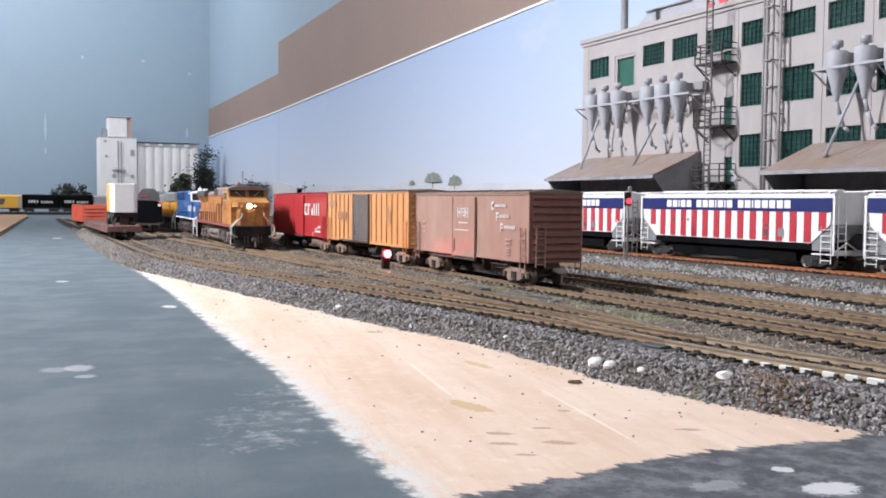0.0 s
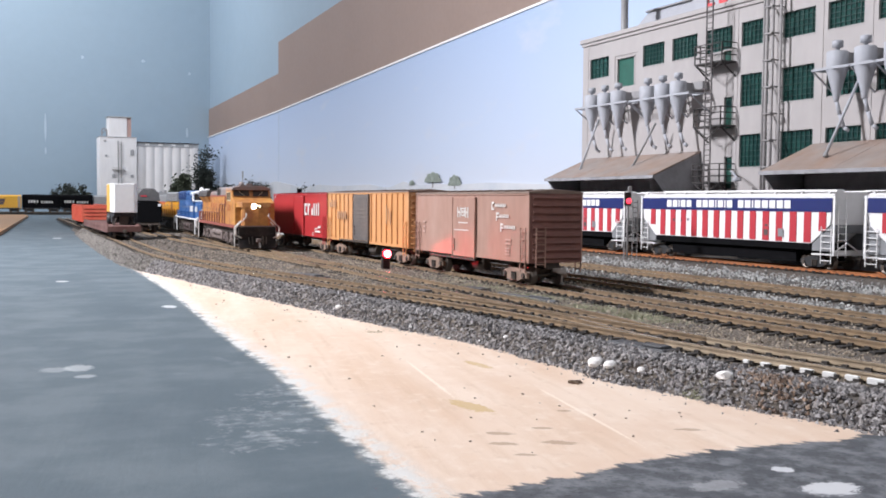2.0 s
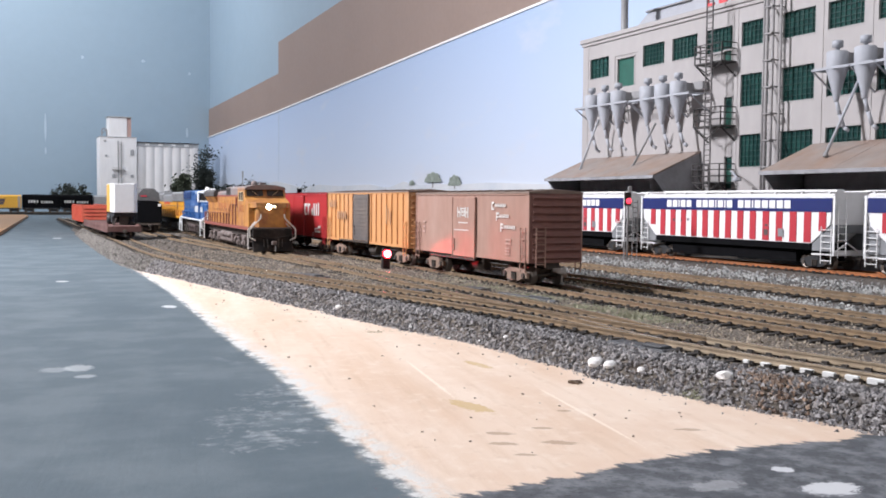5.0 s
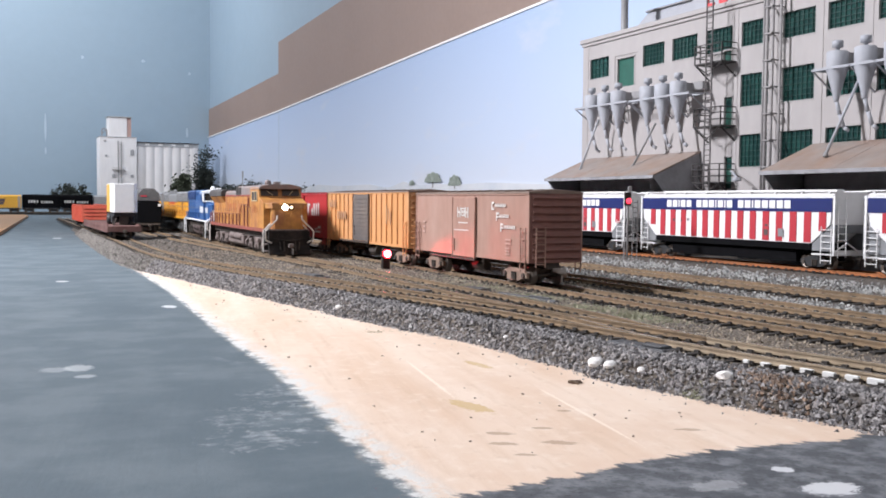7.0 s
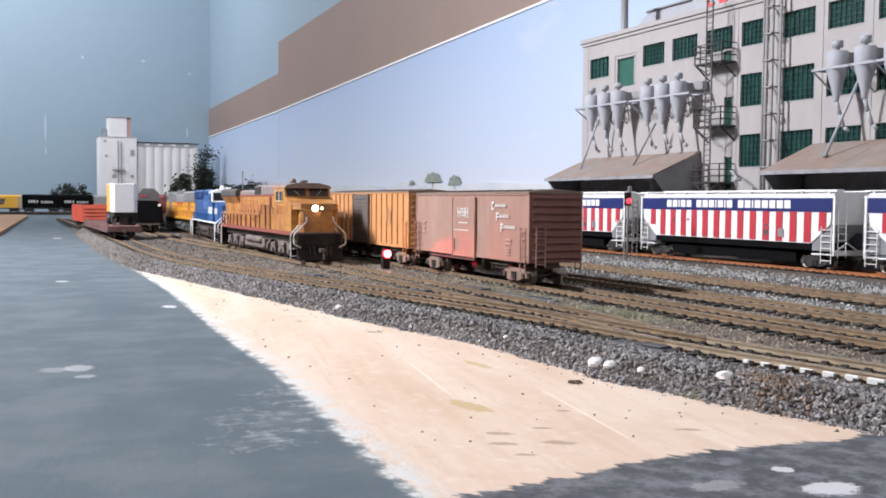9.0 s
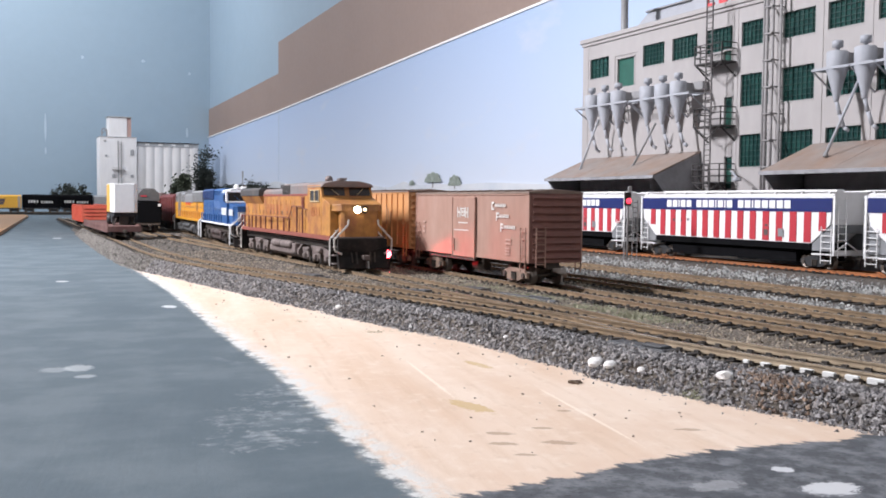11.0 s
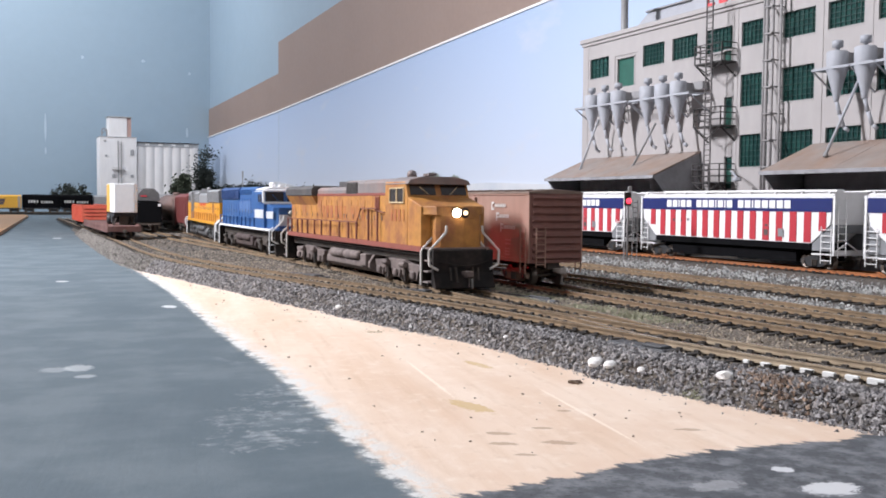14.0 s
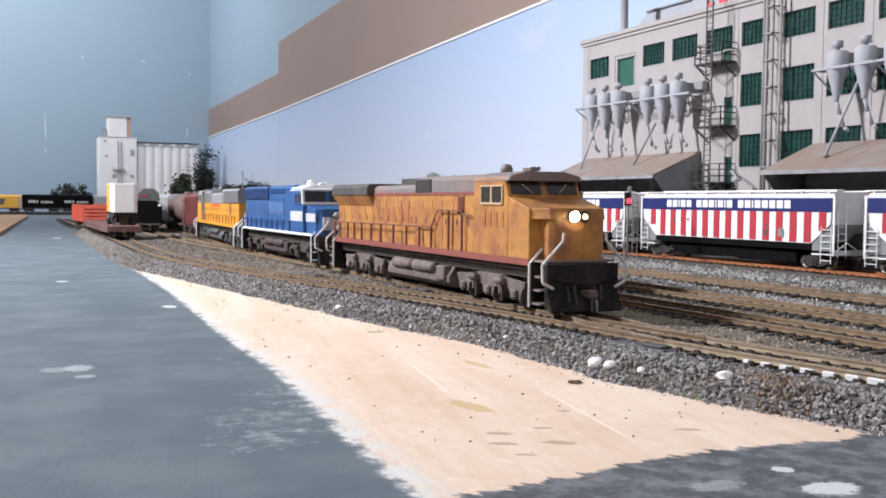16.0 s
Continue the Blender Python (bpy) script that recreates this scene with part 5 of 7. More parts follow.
    # black discharge bays
    for k in (-0.048, -0.016, 0.016, 0.048):
        bm = bmesh.new()
        bm_prism(bm, [(k - 0.0155, low), (k + 0.0155, low), (k + 0.007, 0.0035), (k - 0.007, 0.0035)], -0.0125, 0.0125, "x")
        part("hopper_bay", bm, BLACK_CAR, car)
    piece(car, "centre_sill", BLACK_CAR, (-0.006, 0.006, -h + 0.012, h - 0.012, 0.0055, low))
    piece(car, "bay_skirt", BLACK_CAR, (-0.0128, 0.0128, -0.066, 0.066, 0.0040, low))
    piece(car, "side_sill", BLACK_CAR, (-hw + 0.0006, -hw + 0.0018, -h + 0.02, h - 0.02, 0.0128, low), (hw - 0.0018, hw - 0.0006, -h + 0.02, h - 0.02, 0.0128, low))
    return car


hop = hopper()
for y in (0.5601 + 0.2285, 0.5601 + 0.457, 0.5601 - 0.2285):
    copy_thing(hop, pose(0.503, y, RAIL))

# ---- locomotives ----
UP_YELLOW = mat("weathered_yellow_paint", (0.45, 0.205, 0.048), 0.55, grain=0.2, scale=260, stain=(0.23, 0.075, 0.040), stain_amount=0.9, stain_scale=58, stretch=(1, 1, 0.9), bump=0.08, bump_scale=300)
CLEAN_YELLOW = mat("clean_yellow_paint", (0.66, 0.31, 0.03), 0.4, grain=0.05, scale=160, stain=(0.6, 0.27, 0.03), stain_amount=0.4, stain_scale=30)
LOCO_GREY = mat("dusty_grey_roof_paint", (0.185, 0.165, 0.162), 0.6, grain=0.1, scale=160, stain=(0.27, 0.155, 0.125), stain_amount=0.75, stain_scale=30)
DARK_ROOF = mat("sooty_roof_paint", (0.06, 0.055, 0.055), 0.6, grain=0.15, scale=160, stain=(0.12, 0.1, 0.09), stain_amount=0.5, stain_scale=40)
LIGHT_GREY = mat("light_grey_roof_paint", (0.235, 0.235, 0.24), 0.5, grain=0.08, scale=160, stain=(0.22, 0.22, 0.22), stain_amount=0.5, stain_scale=40)
RED_OXIDE = mat("red_oxide_sill", (0.24, 0.065, 0.048), 0.6, grain=0.15, scale=200, stain=(0.22, 0.07, 0.05), stain_amount=0.6, stain_scale=50)
LOCO_BLUE = mat("blue_loco_paint", (0.020, 0.082, 0.24), 0.45, grain=0.08, scale=160, stain=(0.055, 0.12, 0.25), stain_amount=0.6, stain_scale=30)
TRUCK_GREY = mat("dusty_truck_grey", (0.125, 0.096, 0.088), 0.75, grain=0.25, scale=300, stain=(0.21, 0.165, 0.15), stain_amount=0.8, stain_scale=70)
TRUCK_SILVER = mat("silver_truck_paint", (0.065, 0.065, 0.066), 0.55, grain=0.12, scale=300, stain=(0.13, 0.13, 0.13), stain_amount=0.5, stain_scale=70)
PILOT_DARK = mat("dark_pilot", (0.014, 0.012, 0.012), 0.75, grain=0.25, scale=250, stain=(0.06, 0.045, 0.038), stain_amount=0.6, stain_scale=90, spec=0.2)
CAB_GLASS = mat("dark_cab_glass", (0.045, 0.036, 0.032), 0.2, grain=0.1)
HEADLIGHT = mat("headlight_glow", (1.0, 0.93, 0.78), 0.3, emit=60.0)
HEADLIGHT_WARM = mat("warm_headlight_glow", (1.0, 0.72, 0.42), 0.3, emit=2.6)
DEAD_LAMP = mat("unlit_lens", (0.5, 0.5, 0.48), 0.15)
DULL_WHITE = mat("dull_white_stripe", (0.50, 0.51, 0.54), 0.5, grain=0.12, scale=200)
FADED_RED = mat("faded_red_lettering", (0.33, 0.105, 0.04), 0.6, grain=0.25, scale=300, stain=(0.45, 0.19, 0.042), stain_amount=0.9, stain_scale=90)


def loco_bogie(parent, y, m, r=0.0061, wb=0.0235, axles=3):
    ks = (-wb, 0, wb) if axles == 3 else (-wb * 0.66, wb * 0.66)
    t = piece(parent, "bogie", m, (-0.010, 0.010, y - 0.004, y + 0.004, 0.006, 0.0125), label="power truck with cast side frames")
    sets = []
    for s in (-1, 1):
        bm = bmesh.new()
        x0, x1 = (0.0112, 0.0138) if s > 0 else (-0.0138, -0.0112)
        # a deep top beam with a pedestal hanging over each axle
        lower = []
        for k in ks:
            lower += [(y + k - 0.0052, 0.0076), (y + k - 0.0040, 0.0030), (y + k + 0.0040, 0.0030), (y + k + 0.0052, 0.0076)]
        bm_prism(bm, [(y - wb - 0.0075, 0.0086), *lower, (y + wb + 0.0075, 0.0086), (y + wb + 0.0075, 0.0108), (y + wb * 0.62, 0.0110), (y + wb * 0.45, 0.0126), (y - wb * 0.45, 0.0126), (y - wb * 0.62, 0.0110), (y - wb - 0.0075, 0.0108)], x0, x1, "x", bevel=0.0003)
        f = part("side_frame", bm, m, t)
        bm = bmesh.new()
        for k in ks:
            bm_box(bm, min(s * 0.0136, s * 0.0154), max(s * 0.0136, s * 0.0154), y + k - 0.0024, y + k + 0.0024, 0.0038, 0.0074, bevel=0.0006)
        part("journal_box", bm, m, f)
        bm = bmesh.new()
        for k in (-wb * 0.52, wb * 0.52):
            bm_tube(bm, (s * 0.0150, y + k - 0.0036, 0.0102), (s * 0.0150, y + k + 0.0036, 0.0102), 0.0014, 8)
            bm_tube(bm, (s * 0.0146, y + k, 0.0050), (s * 0.0146, y + k, 0.0120), 0.0009, 6)
        part("brake_cylinder", bm, m, f)
        bm = bmesh.new()
        for k in (-wb * 0.5, wb * 0.5):
            bm_box(bm, min(s * 0.0138, s * 0.0148), max(s * 0.0138, s * 0.0148), y + k - 0.0030, y + k + 0.0030, 0.0078, 0.0094, bevel=0.0003)
            bm_tube(bm, (s * 0.0143, y + k - 0.0015, 0.0020), (s * 0.0143, y + k - 0.0015, 0.0078), 0.0007, 6)
        part("brake_hanger", bm, UNDER, f)
    for k in ks:
        sets.append((wheelset(t, y + k, r), y + k, r))
    return sets


def locomotive(name, label, length, c):
    """A diesel road locomotive that faces -y, with its origin at mid-length on the railheads. c: colours and shapes."""
    h, hw, deck = length / 2, 0.0174, 0.0202
    lo = empty(name, pose(0.203, 1.0, RAIL), label, "locomotive", "locomotives of the train")
    def Y(f):
        return f - h
    # deck and sill
    fr = piece(lo, "frame", c["under"], (-hw + 0.0050, hw - 0.0050, Y(0.003), Y(length - 0.003), 0.0128, deck - 0.0006))
    for s in (-1, 1):
        piece(fr, "sill", c["sill"], (min(s * (hw - 0.0014), s * hw), max(s * (hw - 0.0014), s * hw), Y(0.012), Y(length - 0.012), deck - c.get("sill_h", 0.0021), deck + 0.0006), label="painted walkway edge")
    piece(fr, "walkway", c["walk"], (-hw + 0.0014, hw - 0.0014, Y(0.003), Y(length - 0.003), deck - 0.0005, deck + 0.0003))
    # pilots, plough, steps at both ends
    for e in (0, 1):
        def E(f):
            return Y(f) if e == 0 else Y(length - f)
        def span(a, b):
            return tuple(sorted((E(a), E(b))))
        pl = piece(lo, "pilot", c["pilot"], (-0.0160, 0.0160, *span(0.0, 0.0022), 0.0025, deck - 0.0008), bevel=0.0003)
        bm = bmesh.new()
        a, b = E(-0.003), E(0.0)
        bm_prism(bm, [(b, 0.0085), (a, 0.0016), (E(-0.0024), 0.0010), (E(0.002), 0.0024)], -0.0158, 0.0158, "x")
        part("plough", bm, c["pilot"], pl)
        for s in (-1, 1):
            for k, z in enumerate((0.0036, 0.0088, 0.0140)):
                piece(pl, "step", c["step"], (min(s * (hw - 0.006), s * (hw + 0.0003)), max(s * (hw - 0.006), s * (hw + 0.0003)), *span(0.0024, 0.0085 - 0.001 * k), z, z + 0.0007))
            piece(pl, "step_side", c["pilot"], (min(s * (hw - 0.0064), s * (hw - 0.0058)), max(s * (hw - 0.0064), s * (hw - 0.0058)), *span(0.0024, 0.0100), 0.0024, deck - 0.0006), (min(s * (hw - 0.006), s * hw), max(s * (hw - 0.006), s * hw), *span(0.0095, 0.0101), 0.0024, deck - 0.0006))
            # corner grab rails, bent as they run up from the steps
            for pts in (((hw + 0.0003, 0.0105, 0.0024), (hw + 0.0003, 0.0105, 0.0188), (hw - 0.0070, 0.0105, 0.0267), (hw - 0.0070, 0.0105, 0.0320)), ((0.0138, -0.0008, 0.0101), (0.0184, -0.0008, 0.0124), (0.0187, -0.0008, 0.0190), (0.0098, -0.0008, 0.0279), (0.0095, -0.0006, 0.0312))):
                bm = bmesh.new()
                bm_path(bm, [(s * x, E(f), z) for x, f, z in pts], 0.00058, 6)
                part("grab_rail", bm, c["grab"], pl)
            bm = bmesh.new()
            bm_tube(bm, (s * 0.0045, E(-0.0006), 0.0112), (s * 0.0042, E(-0.0022), 0.0040), 0.0006, 6)
            bm_tube(bm, (s * 0.0075, E(-0.0006), 0.0110), (s * 0.0072, E(-0.0018), 0.0050), 0.0005, 6)
            part("air_hose", bm, c["hose"], pl)
        cp = coupler(lo, E(0.001), -1 if e == 0 else 1, c["truck_mat"])
        bm = bmesh.new()
        bm_tube(bm, (0.0005, E(-0.0085), 0.0062), (0.0008, E(-0.0085), 0.0016), 0.0005, 6)
        part("uncoupling_pin", bm, CHROME, cp)
        bm = bmesh.new()
        bm_path(bm, [(-hw + 0.004, E(-0.0008), 0.0140), (-0.003, E(-0.0026), 0.0120), (0.003, E(-0.0026), 0.0120), (hw - 0.004, E(-0.0008), 0.0140)], 0.00035, 6)
        part("cut_lever", bm, c["pilot"], pl)
    # nose and cab
    n0, c0, c1, nz = c["nose"], c["cab0"], c["cab1"], c["nose_z"]
    nw = c["nose_w"]
    bm = bmesh.new()
    if "bulkhead" in c:
        # narrow front box below, full-width sloping cowl above, with step wells beside the box
        k0, kz, wz, fw = c["bulkhead"], c["cowl_z"], c["wind_z"], c["cab_w"]
        bm_prism(bm, [(-nw, Y(k0)), (-nw, Y(n0 + 0.002)), (-nw + 0.002, Y(n0)), (nw - 0.002, Y(n0)), (nw, Y(n0 + 0.002)), (nw, Y(k0))], deck, nz - 0.0042, "z")
        low = [(-fw, Y(c0), deck), (-fw, Y(k0), deck), (fw, Y(k0), deck), (fw, Y(c0), deck)]
        rim = [(-fw, Y(c0), wz), (-fw, Y(k0), kz), (fw, Y(k0), kz), (fw, Y(c0), wz)]
        lv, rv = [bm.verts.new(p) for p in low], [bm.verts.new(p) for p in rim]
        for i in range(4):
            bm.faces.new((lv[i], lv[(i + 1) % 4], rv[(i + 1) % 4], rv[i]))
        bm.faces.new(lv[::-1])
        bm.faces.new(rv)
        cl = [(-fw + 0.0006, Y(k0 + 0.0004)), (-nw, Y(n0)), (nw, Y(n0)), (fw - 0.0006, Y(k0 + 0.0004))]
        c_lo = [bm.verts.new((x, y, nz - 0.0044)) for x, y in cl]
        c_hi = [bm.verts.new((x, y + (0.0012 if i in (1, 2) else 0), nz if i in (1, 2) else kz)) for i, (x, y) in enumerate(cl)]
        for i in range(4):
            bm.faces.new((c_lo[i], c_lo[(i + 1) % 4], c_hi[(i + 1) % 4], c_hi[i]))
        bm.faces.new(c_lo[::-1])
        bm.faces.new(c_hi)
        bmesh.ops.bevel(bm, geom=bm.edges[:], offset=0.0004, segments=2, affect="EDGES", profile=0.5)
    else:
        prof = [(-nw, Y(c0)), (-nw, Y(n0 + 0.0035)), (-nw + 0.0035, Y(n0)), (nw - 0.0035, Y(n0)), (nw, Y(n0 + 0.0035)), (nw, Y(c0))]
        bot = [bm.verts.new((x, y, deck)) for x, y in prof]
        top = [bm.verts.new((x * (0.97 if i in (2, 3) else 1.0), y + (0.0022 if i in (2, 3) else 0.0008 if i in (1, 4) else 0), nz + (0.0025 if i in (0, 5) else 0.0))) for i, (x, y) in enumerate(prof)]
        for i in range(6):
            bm.faces.new((bot[i], bot[(i + 1) % 6], top[(i + 1) % 6], top[i]))
        bm.faces.new(bot[::-1])
        bm.faces.new(top)
        bmesh.ops.bevel(bm, geom=bm.edges[:], offset=0.0006, segments=2, affect="EDGES", profile=0.5)
    nose = part("nose", bm, c["nose_mat"], lo)
    if "nose_band" in c:
        piece(nose, "nose_band", c["nose_band"], (-nw + 0.004, nw - 0.004, Y(n0 - 0.0004), Y(n0 + 0.0012), deck + 0.0030, deck + 0.0115), label="white painted nose front")
    piece(nose, "nose_door", c["nose_mat"], (0.002, 0.0085, Y(n0 - 0.0002), Y(n0 + 0.0016), deck + 0.001, nz - 0.006), bevel=0.0002)
    bm = bmesh.new()
    cw, cz = c["cab_w"], c["cab_z"]
    lean, base = c.get("lean", 0.0055), c.get("wind_z", nz + 0.0012)     # slope and foot of the windscreens
    bm_prism(bm, [(Y(c0), deck), (Y(c1), deck), (Y(c1), cz), (Y(c0 + lean), cz), (Y(c0), base)], -cw, cw, "x", bevel=0.0004)
    cab = part("cab", bm, c["cab_mat"], lo)
    bm = bmesh.new()
    rf = [(-cw - 0.0004, cz - 0.0014), (-cw + 0.001, cz + 0.0008), (-cw * 0.5, cz + 0.0026), (cw * 0.5, cz + 0.0026), (cw - 0.001, cz + 0.0008), (cw + 0.0004, cz - 0.0014)]
    bm_prism(bm, rf, Y(c0 + c.get("visor", 0.0028)), Y(c1 + 0.0005), "y", bevel=0.0003)
    roof = part("cab_roof", bm, c["cab_roof"], cab)
    # windscreens on the sloping front, side windows
    for s in (-1, 1):
        bm = bmesh.new()
        a0, a1 = s * 0.0016, s * (cw - 0.0018)
        q = Vector((0, lean, cz - base))
        p0 = Vector((0, Y(c0), base)) + Vector((0, -0.0005, 0.0003))
        vs = [bm.verts.new((x, (p0 + q * t).y, (p0 + q * t).z)) for x, t in ((a0, 0.12), (a1, 0.12), (a1, 0.90), (a0, 0.90))]
        bm.faces.new(vs)
        r = bmesh.ops.extrude_face_region(bm, geom=bm.faces[:])
        for v in [g for g in r["geom"] if isinstance(g, bmesh.types.BMVert)]:
            v.co += Vector((0, 0.0008, -0.0004))
        pane = part("windscreen", bm, CAB_GLASS, cab, "dark windscreen pane")
        bm = bmesh.new()
        foot, tip = p0 + q * 0.14, p0 + q * 0.62
        bm_tube(bm, (s * 0.006, foot.y - 0.0006, foot.z), (s * 0.0105, tip.y - 0.0006, tip.z), 0.00022, 5)
        part("wiper", bm, c["win_mat"], pane)
        w0, w1 = c["win"]
        xs = sorted((s * (cw - 0.0003), s * (cw + 0.0003)))
        wn = piece(cab, "side_window", CAB_GLASS, (*xs, Y(w0), Y(w1), c["win_z"], cz - 0.0036))
        xf = sorted((s * (cw - 0.0002), s * (cw + 0.0007)))
        mid = (w0 + w1) / 2
        piece(wn, "window_frame", c["win_mat"], (*xf, Y(w0 - 0.0006), Y(w0), c["win_z"] - 0.0006, cz - 0.003), (*xf, Y(w1), Y(w1 + 0.0006), c["win_z"] - 0.0006, cz - 0.003), (*xf, Y(mid - 0.0005), Y(mid + 0.0005), c["win_z"], cz - 0.0036), (*xf, Y(w0), Y(w1), c["win_z"] - 0.0008, c["win_z"]), (*xf, Y(w0), Y(w1), cz - 0.0036, cz - 0.0030))
    if "front_frame" in c:
        bm = bmesh.new()
        lo_l, hi_l = (-cw, Y(c0) - 0.0004, base + 0.0002), (-cw, Y(c0 + lean) - 0.0004, cz - 0.0006)
        bm_path(bm, [lo_l, hi_l, (cw, hi_l[1], hi_l[2]), (cw, lo_l[1], lo_l[2]), lo_l], 0.0011, 6)
        part("windscreen_frame", bm, c["front_frame"], cab, "white windscreen surround")
    bm = bmesh.new()
    for k in (-0.0016, 0, 0.0016):
        bm_tube(bm, (k, Y(c0 + 0.013), cz + 0.0035), (k, Y(c0 + 0.008), cz + 0.0040), 0.0005, 6, 0.0009)
    bm_box(bm, -0.0022, 0.0022, Y(c0 + 0.0125), Y(c0 + 0.0150), cz + 0.0022, cz + 0.0044)
    part("horn", bm, c["cab_roof"], roof)
    bm = bmesh.new()
    bm_lathe(bm, [(0.0026, cz + 0.0024), (0.0027, cz + 0.0044), (0.0020, cz + 0.0058), (0.0008, cz + 0.0064)], (-0.004, Y(c0 + 0.026), 0), 12)
    part("antenna_dome", bm, c["cab_roof"], roof)
    # headlights
    for k, q in ((-0.0024, 1.0), (0.0024, 0.55)):
        bm = bmesh.new()
        y = Y(n0) - 0.0001
        bm_lathe(bm, [(0.0023, 0.0016), (0.0024, -0.0004), (0.0022, -0.0008)], (k, y, c["lamp_z"]), 16, "y")
        bez = part("headlight_bezel", bm, c["pilot"], nose)
        bm = bmesh.new()
        bm_lathe(bm, [(0.0021 * q, -0.0007), (0.0020 * q, -0.0013), (0.0009 * q, -0.0018)], (k, y, c["lamp_z"]), 16, "y")
        part("headlight", bm, c["lamp"] if k < 0 else c.get("lamp_dim", c["lamp"]), bez, c["lamp_label"])
    # hood sections
    for y0, y1, w, zb, zt, body_mat, top_mat, topw, kind in c["hood"]:
        hood = piece(lo, "hood", body_mat, (-w, w, Y(y0), Y(y1), deck, zb), bevel=0.0004)
        bm = bmesh.new()
        bm_prism(bm, [(-topw, zb + 0.0001), (topw, zb + 0.0001), (topw, zt - 0.0018), (topw - 0.0022, zt), (-topw + 0.0022, zt), (-topw, zt - 0.0018)], Y(y0), Y(y1), "y", bevel=0.0003)
        tp = part("hood_top", bm, top_mat, hood)
        if "eave_line" in c and kind != "wing":
            for s in (-1, 1):
                piece(tp, "eave_line", c["eave_line"], (min(s * (w - 0.0001), s * (w + 0.00025)), max(s * (w - 0.0001), s * (w + 0.00025)), Y(y0), Y(y1), zb - 0.0002, zb + 0.0012), label="thin red painted line")
        n = int((y1 - y0) / 0.0105)
        for s in (-1, 1):
            for k in range(n):
                a = y0 + (y1 - y0) * (k + 0.12) / n
                b = y0 + (y1 - y0) * (k + 0.88) / n
                d = piece(hood, "hood_door", body_mat, (min(s * (w - 0.0002), s * (w + 0.0002)), max(s * (w - 0.0002), s * (w + 0.0002)), Y(a), Y(b), deck + 0.003, zb - 0.003))
                piece(d, "door_handle", c["step"], (min(s * (w + 0.0004), s * (w + 0.0007)), max(s * (w + 0.0004), s * (w + 0.0007)), Y(b - 0.0016), Y(b - 0.0012), deck + 0.012, deck + 0.0145))
            if kind == "grille":
                for k in range(int((y1 - y0) / 0.0022)):
                    a = y0 + 0.003 + k * 0.0022
                    if a < y1 - 0.003:
                        piece(tp, "louvre", top_mat, (min(s * (topw - 0.0002), s * (topw + 0.0003)), max(s * (topw - 0.0002), s * (topw + 0.0003)), Y(a), Y(a + 0.0011), zb + 0.0006, zt - 0.0022))
            if kind == "wing":
                bm = bmesh.new()
                bm_prism(bm, [(s * w, zb - 0.0062), (s * (topw - 0.0005), zb), (s * w, zb)], Y(y0), Y(y1 - 0.001), "y")
                part("wing_gusset", bm, body_mat, tp, "sloping panel under the radiator wing")
        if kind == "stack":
            piece(tp, "exhaust_stack", DARK_ROOF, (-0.005, 0.005, Y((y0 + y1) / 2 - 0.012), Y((y0 + y1) / 2 + 0.010), zt, zt + 0.0036), bevel=0.0003)
    for y0, y1, z0, z1, w, m, lab in c.get("panels", ()):
        for s in (-1, 1):
            pn = piece(lo, "side_panel", m, (min(s * (w - 0.0004), s * (w + 0.0005)), max(s * (w - 0.0004), s * (w + 0.0005)), Y(y0), Y(y1), z0, z1), bevel=0.0002, label=lab)
            for k in range(int((y1 - y0) / 0.0017)):
                a = y0 + 0.0008 + k * 0.0017
                piece(pn, "slat", m, (min(s * (w + 0.0005), s * (w + 0.0008)), max(s * (w + 0.0005), s * (w + 0.0008)), Y(a), Y(a + 0.0008), z0 + 0.0006, z1 - 0.0006))
    # handrails with posts
    for s in (-1, 1):
        x = s * (hw - 0.0006)
        hr = None
        bm = bmesh.new()
        pts = [(x, Y(f), z) for f, z in c["rail"]]
        bm_path(bm, pts, 0.00036, 6)
        hr = part("handrail", bm, c["rail_mat"], lo)
        for f in c["posts"]:
            zs = c["rail"]
            z = zs[-1][1]
            for (fa, za), (fb, zb2) in zip(zs, zs[1:]):
                if fa <= f <= fb:
                    z = za + (zb2 - za) * (f - fa) / max(fb - fa, 1e-6)
            bm = bmesh.new()
            bm_tube(bm, (x, Y(f), deck - 0.0016), (x, Y(f), z), 0.0006, 6)
            part("stanchion", bm, c["rail_mat"], hr)
    for s in (-1, 1):
        bm = bmesh.new()
        for z, off in ((0.0148, 0.0052), (0.0164, 0.0046)):
            bm_tube(bm, (s * (hw - off), Y(0.020), z), (s * (hw - off), Y(length - 0.020), z), 0.0005, 6)
        part("pipe_run", bm, c["truck_mat"], fr)
    # fuel tank and air reservoirs
    t0, t1 = c["tank"]
    bm = bmesh.new()
    bm_prism(bm, [(-0.0150, 0.0085), (-0.0150, 0.0052), (-0.0115, 0.0028), (0.0115, 0.0028), (0.0150, 0.0052), (0.0150, 0.0085), (0.0120, 0.0126), (-0.0120, 0.0126)], Y(t0), Y(t1), "y", bevel=0.0004)
    tank = part("fuel_tank", bm, c["tank_mat"], lo)
